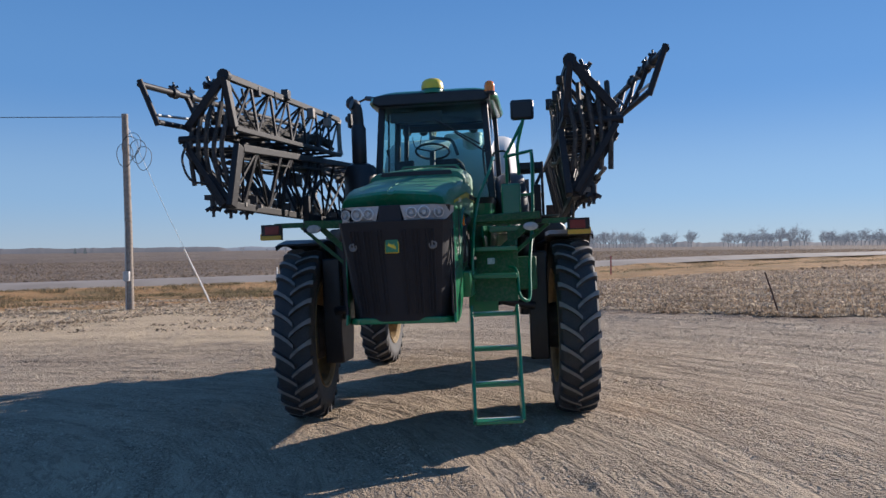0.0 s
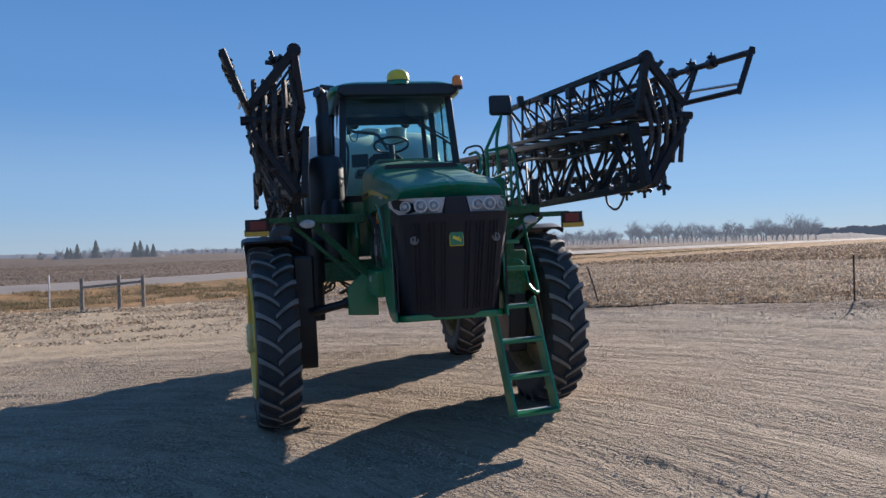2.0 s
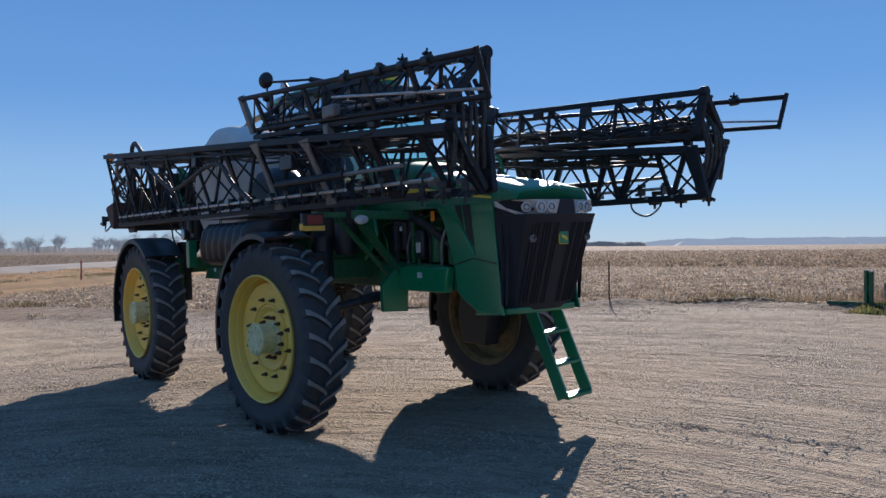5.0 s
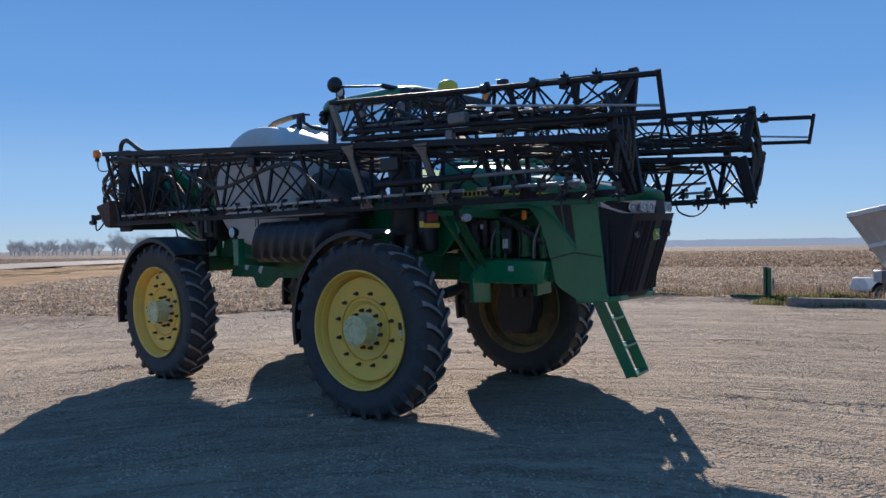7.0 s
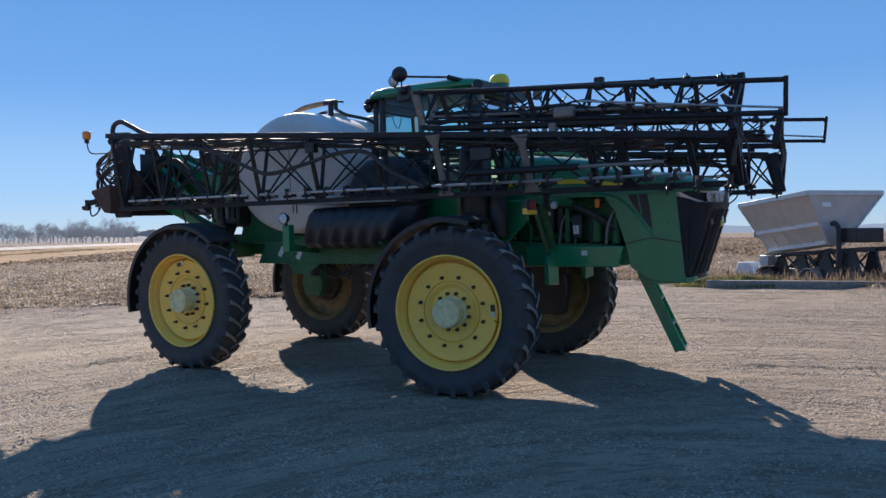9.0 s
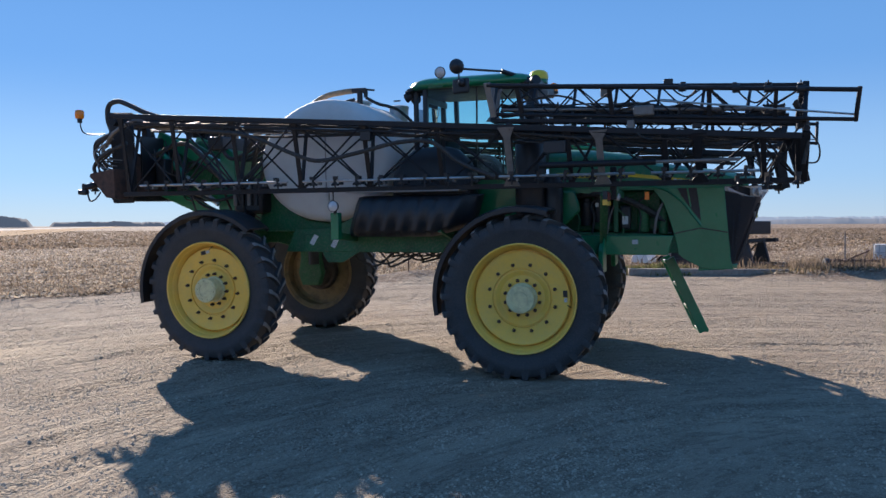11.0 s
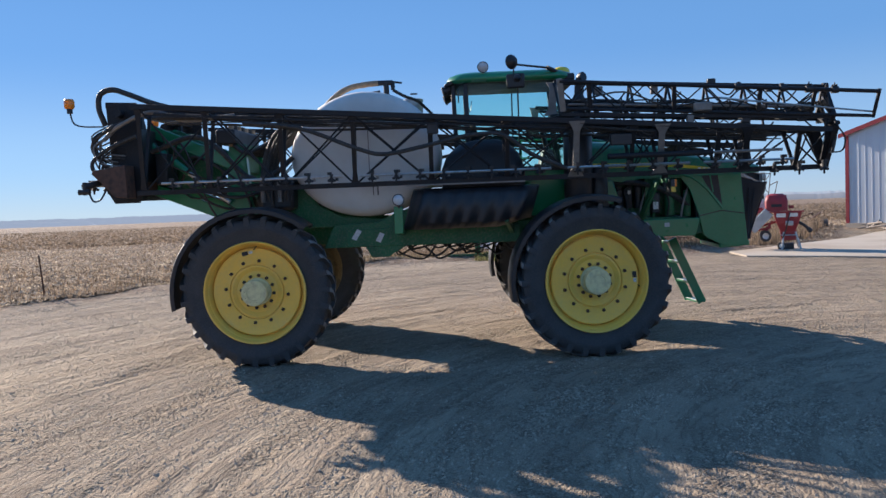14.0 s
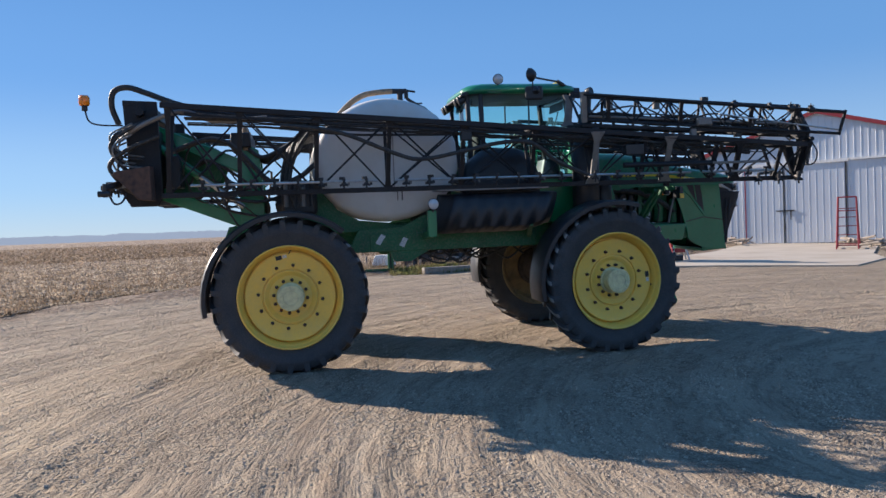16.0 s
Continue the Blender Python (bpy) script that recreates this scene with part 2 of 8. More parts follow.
# ---- mesh helpers ----
class Geo:
    """Vertices and faces of one part, gathered from simple solids."""

    def __init__(self):
        self.v, self.f = [], []

    def add(self, verts, faces):
        k = len(self.v)
        self.v += [tuple(p) for p in verts]
        self.f += [tuple(i + k for i in q) for q in faces]
        return self

    def box(self, c, s, m=None):
        x, y, z = (a / 2 for a in s)
        vs = [Vector((i * x, j * y, k * z)) for i in (-1, 1) for j in (-1, 1) for k in (-1, 1)]
        if m is not None:
            vs = [m @ p for p in vs]
        return self.add([p + Vector(c) for p in vs], [(0, 1, 3, 2), (4, 6, 7, 5), (0, 4, 5, 1), (2, 3, 7, 6), (0, 2, 6, 4), (1, 5, 7, 3)])

    def bar(self, a, b, w, h, up=(0, 0, 1), w2=None):
        """A bar of section w x h from a to b; w2: the width half way, for posts that flare at their ends."""
        a, b = Vector(a), Vector(b)
        d = (b - a).normalized()
        s = d.cross(Vector(up))
        s = (s if s.length > 1e-4 else d.cross(Vector((1, 0, 0)))).normalized()
        u = s.cross(d)
        st = [(0, w), (1, w)] if w2 is None else [(0, w), (0.18, w2), (0.82, w2), (1, w)]
        vs, fs = [], []
        for q, ww in st:
            p = a.lerp(b, q)
            vs += [p + s * ww / 2 + u * h / 2, p - s * ww / 2 + u * h / 2, p - s * ww / 2 - u * h / 2, p + s * ww / 2 - u * h / 2]
        for i in range(len(st) - 1):
            k = 4 * i
            fs += [(k + j, k + (j + 1) % 4, k + 4 + (j + 1) % 4, k + 4 + j) for j in range(4)]
        e = 4 * (len(st) - 1)
        return self.add(vs, fs + [(3, 2, 1, 0), (e, e + 1, e + 2, e + 3)])

    def tube(self, a, b, r, n=10, r2=None):
        return self.sweep([a, b], r, n, r2)

    def sweep(self, pts, r, n=8, r2=None):
        pts = [Vector(p) for p in pts]
        vs, fs = [], []
        u = None
        for i, p in enumerate(pts):
            d = (pts[min(i + 1, len(pts) - 1)] - pts[max(i - 1, 0)]).normalized()
            if u is None:
                u = d.orthogonal().normalized()
            u = (u - d * u.dot(d)).normalized()
            w = d.cross(u)
            rr = r if r2 is None else r + (r2 - r) * i / (len(pts) - 1)
            vs += [p + (u * math.cos(6.28319 * j / n) + w * math.sin(6.28319 * j / n)) * rr for j in range(n)]
        for i in range(len(pts) - 1):
            fs += [(i * n + j, i * n + (j + 1) % n, (i + 1) * n + (j + 1) % n, (i + 1) * n + j) for j in range(n)]
        k = (len(pts) - 1) * n
        return self.add(vs, fs + [tuple(range(n - 1, -1, -1)), tuple(range(k, k + n))])

    def lathe(self, profile, n=48, m=None, close=False):
        """profile: (radius, along) round the x axis, outwards along +x."""
        vs, fs = [], []
        for r, x in profile:
            for j in range(n):
                a = 2 * math.pi * j / n
                p = Vector((x, r * math.cos(a), r * math.sin(a)))
                vs.append(m @ p if m is not None else p)
        for i in range(len(profile) - 1):
            fs += [(i * n + j, i * n + (j + 1) % n, (i + 1) * n + (j + 1) % n, (i + 1) * n + j) for j in range(n)]
        if close:
            k = (len(profile) - 1) * n
            fs += [tuple(range(n - 1, -1, -1)), tuple(range(k, k + n))]
        return self.add(vs, fs)

    def loft(self, rings, caps=True, closed=True):
        n = len(rings[0])
        vs = [p for ring in rings for p in ring]
        fs = []
        for i in range(len(rings) - 1):
            fs += [(i * n + j, i * n + (j + 1) % n, (i + 1) * n + (j + 1) % n, (i + 1) * n + j) for j in range(n if closed else n - 1)]
        if caps:
            k = (len(rings) - 1) * n
            fs += [tuple(range(n - 1, -1, -1)), tuple(range(k, k + n))]
        return self.add(vs, fs)

    def slab(self, poly, axis, a, b):
        """A flat outline drawn in the two other axes, between a and b along the axis."""
        def put(p, w):
            return {"x": (w, p[0], p[1]), "y": (p[0], w, p[1]), "z": (p[0], p[1], w)}[axis]
        return self.loft([[put(p, a) for p in poly], [put(p, b) for p in poly]])


def mesh_of(name, geo, mat, smooth=40):
    me = bpy.data.meshes.new(name)
    me.from_pydata(geo.v, [], geo.f)
    bm = bmesh.new()
    bm.from_mesh(me)
    bmesh.ops.recalc_face_normals(bm, faces=bm.faces)
    bm.to_mesh(me)
    bm.free()
    me.materials.append(mat)
    if smooth:
        me.shade_smooth()
        me.set_sharp_from_angle(angle=radians(smooth))
    return me


def part(name, geo, mat, parent, label="", bevel=0.0, smooth=40, m=None):
    """One mesh object under a thing or a part; geo may be a Geo or a mesh that is shared."""
    ob = new(name, mesh_of(name, geo, mat, smooth) if isinstance(geo, Geo) else geo)
    if parent is not None:
        ob.parent = parent
    if m is not None:
        ob.matrix_local = m
    if bevel:
        b = ob.modifiers.new("bevel", "BEVEL")
        b.width, b.segments, b.limit_method, b.angle_limit = bevel, 2, "ANGLE", radians(35)
    return tagged(ob, label)


def thing(name, label, category, at=None, group="", kind=""):
    ob = new(name)
    ob.empty_display_size = 0.2
    if at is not None:
        ob.matrix_world = at
    return tagged(ob, label, category, group, kind)


def curve(pts, steps=6):
    """A smooth line through the points."""
    p = [Vector(q) for q in pts]
    p = [2 * p[0] - p[1]] + p + [2 * p[-1] - p[-2]]
    out = []
    for i in range(1, len(p) - 2):
        for k in range(steps):
            t = k / steps
            a, b, c, d = p[i - 1], p[i], p[i + 1], p[i + 2]
            out.append(0.5 * ((2 * b) + (c - a) * t + (2 * a - 5 * b + 4 * c - d) * t * t + (3 * b - a - 3 * c + d) * t ** 3))
    return out + [p[-2]]


# ---- ground ----
def ground_z(x, y):
    reach = 9 if x > 0 else 18
    sx = reach * math.tanh(x / reach)
    return -0.0264 * sx + 0.002 * max(-6, min(6, y))


def smooth_step(a, b, v):
    t = max(0.0, min(1.0, (v - a) / (b - a)))
    return t * t * (3 - 2 * t)


ROAD_P, ROAD_D = Vector((-6.0, -64.0)), Vector((-72.0, -62.0)).normalized()
ROAD_N = Vector((ROAD_D.y, -ROAD_D.x))  # towards the yard


RPX, RPY, RNX, RNY = ROAD_P.x, ROAD_P.y, ROAD_N.x, ROAD_N.y


def road_off(x, y):
    return (x - RPX) * RNX + (y - RPY) * RNY


# Corners of the dirt yard, against stubble, ditch and slab
YARD = [(90, 60), (90, -4), (34, -10), (15, -16), (12, -20), (4, -21.5), (2.2, -14.2), (-2.5, -10.6), (-5.2, -8.4), (-8.1, -6.0), (-9.5, -4.0), (-11.8, -2.8),
        (-13.2, -1.2), (-12.9, 1.6), (-12.9, 4.2), (-12.2, 6.6), (-13.6, 10.6), (-16.3, 13.6), (-23.6, 17.4), (-32, 30), (-20, 60)]


def yard_grid():
    """Metres inside the yard's edge (negative outside), on a half-metre grid."""
    gx, gy = np.meshgrid(np.arange(-110, 100.1, 0.5), np.arange(-80, 80.1, 0.5))
    best, inside = np.full(gx.shape, 1e9), np.zeros(gx.shape, bool)
    for (ax, ay), (bx, by) in zip(YARD, YARD[1:] + YARD[:1]):
        dx, dy = bx - ax, by - ay
        t = np.clip(((gx - ax) * dx + (gy - ay) * dy) / (dx * dx + dy * dy), 0, 1)
        best = np.minimum(best, np.hypot(gx - ax - t * dx, gy - ay - t * dy))
        if ay != by:
            inside ^= ((ay > gy) != (by > gy)) & (gx < dx * (gy - ay) / dy + ax)
    return np.where(inside, best, -best).tolist()


YARD_MAP = yard_grid()


def yard_dist(x, y):
    u, v = (x + 110) * 2, (y + 80) * 2
    i, j = int(u), int(v)
    if u < 0 or v < 0 or i >= 419 or j >= 319:
        return -40.0
    u, v = u - i, v - j
    a, b = YARD_MAP[j], YARD_MAP[j + 1]
    return (a[i] * (1 - u) + a[i + 1] * u) * (1 - v) + (b[i] * (1 - u) + b[i + 1] * u) * v


# Wheel tracks pressed into the yard: a point on each, its heading, half width and lug pitch
TRACKS = [(4.9, -1.95, 168, 0.23, 0.15), (5.3, -0.45, 171, 0.20, 0.14), (4.6, -3.8, 176, 0.25, 0.17), (5.2, -1.2, 167, 0.15, 0.12), (5.6, -2.9, 170, 0.18, 0.13), (-3.5, 2.4, 116, 0.25, 0.18),
          (-5.5, -4.6, 134, 0.24, 0.17), (-1.2, 4.6, 106, 0.22, 0.16), (-2.2, -5.2, 144, 0.24, 0.17), (-6.0, 5.0, 100, 0.24, 0.18)]
TURN = (6.6, 7.1)  # the middle of the arcs in which traffic crosses the yard
TRACKS = [(a, b, math.cos(math.radians(h)), math.sin(math.radians(h)), w, p) for a, b, h, w, p in TRACKS]


def tread_print(x, y):
    z = 0.0
    for a, b, c, s, w, p in TRACKS:
        dx, dy = x - a, y - b
        u = dx * c + dy * s
        v = dy * c - dx * s + 0.012 * u * u
        if abs(v) < w * 1.5 and abs(u) < 5:
            worn = smooth_step(-0.25, 0.25, noise.noise(Vector((x * 0.8, y * 0.8, a))))
            edge = smooth_step(w, w * 0.86, abs(v))
            bars = smooth_step(-0.25, 0.35, math.sin(6.28319 * (u / p + abs(v) * 2.2)))
            z += worn * (-0.008 * edge - 0.014 * edge * bars + 0.008 * math.exp(-((abs(v) - w * 1.15) / 0.05) ** 2))
    return z


def land_z(x, y):
    """The height of the land: yard, low berm at its edge, ditch along the road, road bank."""
    z = ground_z(x, y)
    r = road_off(x, y)
    z += -0.75 * math.exp(-((r - 9.5) / 3.0) ** 2) * smooth_step(-40, 0, x + 25)
    z -= 0.45 * smooth_step(-13.4, -15.4, x) * smooth_step(12, 7, y) * smooth_step(-5, 0, y) + 0.1 * smooth_step(-13.4, -15.4, x) * smooth_step(14, 12, y)
    d = yard_dist(x, y)
    z += (0.08 + 0.14 * smooth_step(-7, -11, x)) * math.exp(-((d + 0.7) / 0.7) ** 2) * (0.6 + 0.8 * noise.noise(Vector((x * 0.5, y * 0.5, 7))))
    if d > 0.5:
        z += 0.014 * noise.noise(Vector((x * 0.7, y * 0.7, 0))) + 0.012 * noise.noise(Vector((x * 2.1, y * 2.1, 3)))
        w = 0.18 * noise.noise(Vector((x * 0.25, y * 0.25, 9)))
        v = math.hypot(x - TURN[0], y - TURN[1]) + w
        u = 9 * math.atan2(TURN[1] - y, TURN[0] - x)
        z += 0.010 * noise.noise(Vector((u * 0.10, v * 0.9, 1)))
        if -14 < x < 12 and -12 < y < 14:
            rough = 0.35 + 0.9 * smooth_step(-0.2, 0.4, noise.noise(Vector((u * 0.12, v * 0.6, 12))))
            z += 0.013 * noise.noise(Vector((u * 0.22, v * 3.4, 4)))
            z += rough * 0.012 * (0.35 - abs(noise.noise(Vector((u * 0.8, v * 4.2, 13)))))
            z += rough * 0.009 * (0.3 - abs(noise.noise(Vector((x * 5.3, y * 5.3, 14)))))
            z += tread_print(x, y)
    elif d > -60:
        z += 0.04 * noise.noise(Vector((x * 0.9, y * 0.9, 5)))
    return z


def ground_material():
    m = bpy.data.materials.new("yard_and_fields")
    m.use_nodes = True
    t = m.node_tree
    n, l = t.nodes, t.links
    b = n["Principled BSDF"]
    b.inputs["Specular IOR Level"].default_value = 0.25
    geo = n.new("ShaderNodeNewGeometry")

    def tex(scale, detail=6, rough=0.6, stretch=None, turn=0.0, warp=0.0):
        v = geo.outputs["Position"]
        if stretch:
            mp = n.new("ShaderNodeMapping")
            mp.inputs["Rotation"].default_value = (0, 0, radians(turn))
            l.new(v, mp.inputs["Vector"])
            mp2 = n.new("ShaderNodeMapping")
            mp2.inputs["Scale"].default_value = stretch
            l.new(mp.outputs[0], mp2.inputs["Vector"])
            v = mp2.outputs[0]
        x = n.new("ShaderNodeTexNoise")
        x.inputs["Scale"].default_value, x.inputs["Detail"].default_value, x.inputs["Roughness"].default_value = scale, detail, rough
        x.inputs["Distortion"].default_value = warp
        l.new(v, x.inputs["Vector"])
        return x.outputs["Fac"]

    # round the arcs of the traffic: metres along, metres out from the middle
    gap, flat = n.new("ShaderNodeVectorMath"), n.new("ShaderNodeVectorMath")
    gap.operation, flat.operation = "SUBTRACT", "MULTIPLY"
    gap.inputs[0].default_value = (TURN[0], TURN[1], 0)
    l.new(geo.outputs["Position"], gap.inputs[1])
    flat.inputs[1].default_value = (1, 1, 0)
    l.new(gap.outputs[0], flat.inputs[0])
    size, sep, ang, put = n.new("ShaderNodeVectorMath"), n.new("ShaderNodeSeparateXYZ"), n.new("ShaderNodeMath"), n.new("ShaderNodeCombineXYZ")
    size.operation, ang.operation = "LENGTH", "ARCTAN2"
    l.new(flat.outputs[0], size.inputs[0])
    l.new(flat.outputs[0], sep.inputs[0])
    l.new(sep.outputs["Y"], ang.inputs[0])
    l.new(sep.outputs["X"], ang.inputs[1])
    l.new(ang.outputs[0], put.inputs["X"])
    l.new(size.outputs["Value"], put.inputs["Y"])

    def arc(along, out, z, detail=4, rough=0.55, warp=0.3):
        """Noise drawn out along the arcs, with so many waves a metre along and out."""
        mp = n.new("ShaderNodeMapping")
        mp.inputs["Scale"].default_value = (along * 9, out, 1)
        mp.inputs["Location"].default_value = (z * 7.3, z * 3.1, z)
        l.new(put.outputs[0], mp.inputs["Vector"])
        x = n.new("ShaderNodeTexNoise")
        x.inputs["Scale"].default_value, x.inputs["Detail"].default_value, x.inputs["Roughness"].default_value = 1.0, detail, rough
        x.inputs["Distortion"].default_value = warp
        l.new(mp.outputs[0], x.inputs["Vector"])
        return x.outputs["Fac"]

    def step(v, a, c):
        r = n.new("ShaderNodeMapRange")
        r.interpolation_type = "SMOOTHSTEP"
        r.inputs["From Min"].default_value, r.inputs["From Max"].default_value = a, c
        l.new(v, r.inputs["Value"])
        return r.outputs["Result"]

    def mix(fac, a, c):
        x = n.new("ShaderNodeMix")
        x.data_type = "RGBA"
        l.new(fac, x.inputs["Factor"])
        for key, val in (("A", a), ("B", c)):
            if isinstance(val, tuple):
                x.inputs[key].default_value = (*val, 1)
            else:
                l.new(val, x.inputs[key])
        return x.outputs["Result"]

    def calc(op, a, c):
        x = n.new("ShaderNodeMath")
        x.operation = op
        for i, val in enumerate((a, c)):
            if isinstance(val, (int, float)):
                x.inputs[i].default_value = val
            else:
                l.new(val, x.inputs[i])
        return x.outputs[0]

    def attr(name):
        x = n.new("ShaderNodeAttribute")
        x.attribute_name = name
        return x.outputs["Fac"]

    def cells(scale, feature, key):
        x = n.new("ShaderNodeTexVoronoi")
        x.feature = feature
        x.inputs["Scale"].default_value = scale
        mp = n.new("ShaderNodeVectorMath")
        mp.operation = "MULTIPLY_ADD"
        wob = n.new("ShaderNodeTexNoise")
        wob.inputs["Scale"].default_value = scale * 0.6
        l.new(geo.outputs["Position"], wob.inputs["Vector"])
        mp.inputs[1].default_value = (0.6 / scale,) * 3
        l.new(wob.outputs["Color"], mp.inputs[0])
        l.new(geo.outputs["Position"], mp.inputs[2])
        l.new(mp.outputs[0], x.inputs["Vector"])
        return x.outputs[key]

    patch, mid, grain, fine = tex(0.35, 4), tex(2.6, 3, 0.5), tex(9, 3, 0.55), tex(30, 3, 0.55)
    grit = tex(85, 3, 0.6)
    clod, crumb = cells(11.0, "F1", "Distance"), cells(30.0, "F1", "Distance")
    tone = n.new("ShaderNodeSeparateColor")
    l.new(cells(14.0, "F1", "Color"), tone.inputs["Color"])
    tone = tone.outputs[0]
    bands, ruts, scrape = arc(0.10, 0.9, 1), arc(0.35, 3.0, 2, 5, 0.6, 0.9), arc(1.3, 9.0, 3, 4, 0.6, 0.9)
    # yard: packed clay, loose gravelly crust in bands
    loose = calc("ADD", calc("MULTIPLY", step(calc("ADD", calc("MULTIPLY", arc(0.22, 1.3, 4, 5, 0.6, 0.8), 0.6), calc("MULTIPLY", tex(1.4, 4), 0.4)), 0.46, 0.57), 0.92), 0.08)
    dirt = mix(step(patch, 0.38, 0.62), (0.352, 0.279, 0.200), (0.300, 0.236, 0.168))
    dirt = mix(calc("MULTIPLY", step(bands, 0.50, 0.62), 0.55), dirt, (0.425, 0.345, 0.245))
    dirt = mix(calc("MULTIPLY", step(ruts, 0.50, 0.60), 0.60), dirt, (0.190, 0.143, 0.100))
    dirt = mix(calc("MULTIPLY", step(scrape, 0.51, 0.60), 0.62), dirt, (0.170, 0.127, 0.090))
    dirt = mix(calc("MULTIPLY", step(mid, 0.54, 0.66), 0.25), dirt, (0.235, 0.178, 0.122))
    dirt = mix(calc("MULTIPLY", calc("MULTIPLY", step(grain, 0.52, 0.62), loose), 0.32), dirt, (0.215, 0.165, 0.115))
    dirt = mix(calc("MULTIPLY", calc("MULTIPLY", step(tone, 0.60, 0.95), loose), 0.38), dirt, (0.470, 0.405, 0.305))
    dirt = mix(calc("MULTIPLY", step(fine, 0.58, 0.66), 0.28), dirt, (0.165, 0.126, 0.090))
    dirt = mix(calc("MULTIPLY", step(fine, 0.42, 0.34), 0.30), dirt, (0.460, 0.390, 0.290))
    dirt = mix(calc("MULTIPLY", step(grit, 0.53, 0.66), 0.55), dirt, (0.170, 0.130, 0.092))
    dirt = mix(calc("MULTIPLY", step(grit, 0.46, 0.36), 0.45), dirt, (0.500, 0.425, 0.320))
    # paler, more golden clay on the bank towards the ditch
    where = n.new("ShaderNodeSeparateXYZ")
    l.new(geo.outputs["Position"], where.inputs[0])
    golden = calc("MULTIPLY", step(calc("ADD", where.outputs["Y"], calc("MULTIPLY", tex(0.7, 4), 6.0)), 0.5, -4.5), step(where.outputs["X"], -1.0, 4.0))
    dirt = mix(calc("MULTIPLY", golden, 0.72), dirt, (0.56, 0.435, 0.275))
    # pebbles pale and dark in the loose streaks
    speck = n.new("ShaderNodeSeparateColor")
    l.new(cells(52.0, "F1", "Color"), speck.inputs["Color"])
    dirt = mix(calc("MULTIPLY", calc("MULTIPLY", step(speck.outputs[0], 0.62, 0.98), loose), 0.42), dirt, (0.54, 0.46, 0.35))
    dirt = mix(calc("MULTIPLY", calc("MULTIPLY", step(speck.outputs[0], 0.34, 0.04), loose), 0.45), dirt, (0.140, 0.105, 0.075))
    # corn stubble and chaff
    chaff = tex(5, 4, 0.55, (0.6, 2.2, 1), 15, 0.8)
    rows = tex(1.0, 5, 0.7, (0.12, 1.3, 1), -15, 0.2)
    stub = mix(step(tex(0.12, 4), 0.4, 0.62), (0.155, 0.108, 0.074), (0.215, 0.155, 0.105))
    stub = mix(calc("MULTIPLY", step(rows, 0.47, 0.58), 0.7), stub, (0.22, 0.15, 0.10))
    stub = mix(calc("MULTIPLY", step(tex(0.9, 5, 0.6), 0.50, 0.60), 0.7), stub, (0.30, 0.225, 0.155))
    stub = mix(calc("MULTIPLY", step(tex(0.45, 6, 0.75), 0.53, 0.62), 0.6), stub, (0.15, 0.105, 0.075))
    stub = mix(calc("MULTIPLY", step(chaff, 0.50, 0.60), 0.8), stub, (0.38, 0.295, 0.21))
    stub = mix(calc("MULTIPLY", step(grain, 0.56, 0.7), 0.7), stub, (0.11, 0.08, 0.06))
    # tilled ground beyond the road
    till = mix(step(tex(0.05, 5), 0.42, 0.6), (0.13, 0.10, 0.08), (0.185, 0.145, 0.11))
    till = mix(calc("MULTIPLY", step(tex(0.6, 6, 0.7, (0.15, 2.5, 1), 40), 0.54, 0.66), 0.6), till, (0.36, 0.28, 0.20))
    till = mix(calc("MULTIPLY", step(tex(0.35, 6, 0.75), 0.53, 0.62), 0.7), till, (0.07, 0.055, 0.045))
    # verge
    verge = mix(step(tex(0.25, 5), 0.42, 0.6), (0.40, 0.235, 0.105), (0.29, 0.18, 0.080))
    verge = mix(calc("MULTIPLY", step(tex(0.9, 4), 0.52, 0.62), 0.6), verge, (0.15, 0.125, 0.06))
    verge = mix(calc("MULTIPLY", step(grain, 0.5, 0.7), 0.5), verge, (0.12, 0.095, 0.05))
    yd = calc("ADD", attr("yard"), calc("MULTIPLY", calc("SUBTRACT", tex(1.3, 5), 0.5), 2.2))
    rd = calc("ADD", attr("road"), calc("MULTIPLY", calc("SUBTRACT", tex(0.6, 4), 0.5), 2.0))
    col = mix(step(rd, -6, -4), till, verge)
    col = mix(step(rd, 23, 27), col, stub)
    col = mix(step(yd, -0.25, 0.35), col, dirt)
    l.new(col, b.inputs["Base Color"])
    b.inputs["Roughness"].default_value = 0.95
    # relief in metres
    crust = calc("ADD", calc("MULTIPLY", grain, 0.055), calc("MULTIPLY", fine, 0.040))
    crust = calc("SUBTRACT", crust, calc("ADD", calc("MULTIPLY", clod, 0.034), calc("MULTIPLY", crumb, 0.036)))
    h = calc("ADD", calc("MULTIPLY", ruts, 0.100), calc("MULTIPLY", scrape, 0.062))
    h = calc("ADD", h, calc("MULTIPLY", mid, 0.050))
    h = calc("ADD", h, calc("ADD", calc("MULTIPLY", fine, 0.026), calc("MULTIPLY", grit, 0.013)))
    h = calc("ADD", h, calc("MULTIPLY", crust, loose))
    bp = n.new("ShaderNodeBump")
    bp.inputs["Strength"].default_value, bp.inputs["Distance"].default_value = 1.0, 1.0
    l.new(h, bp.inputs["Height"])
    l.new(bp.outputs["Normal"], b.inputs["Normal"])
    return m


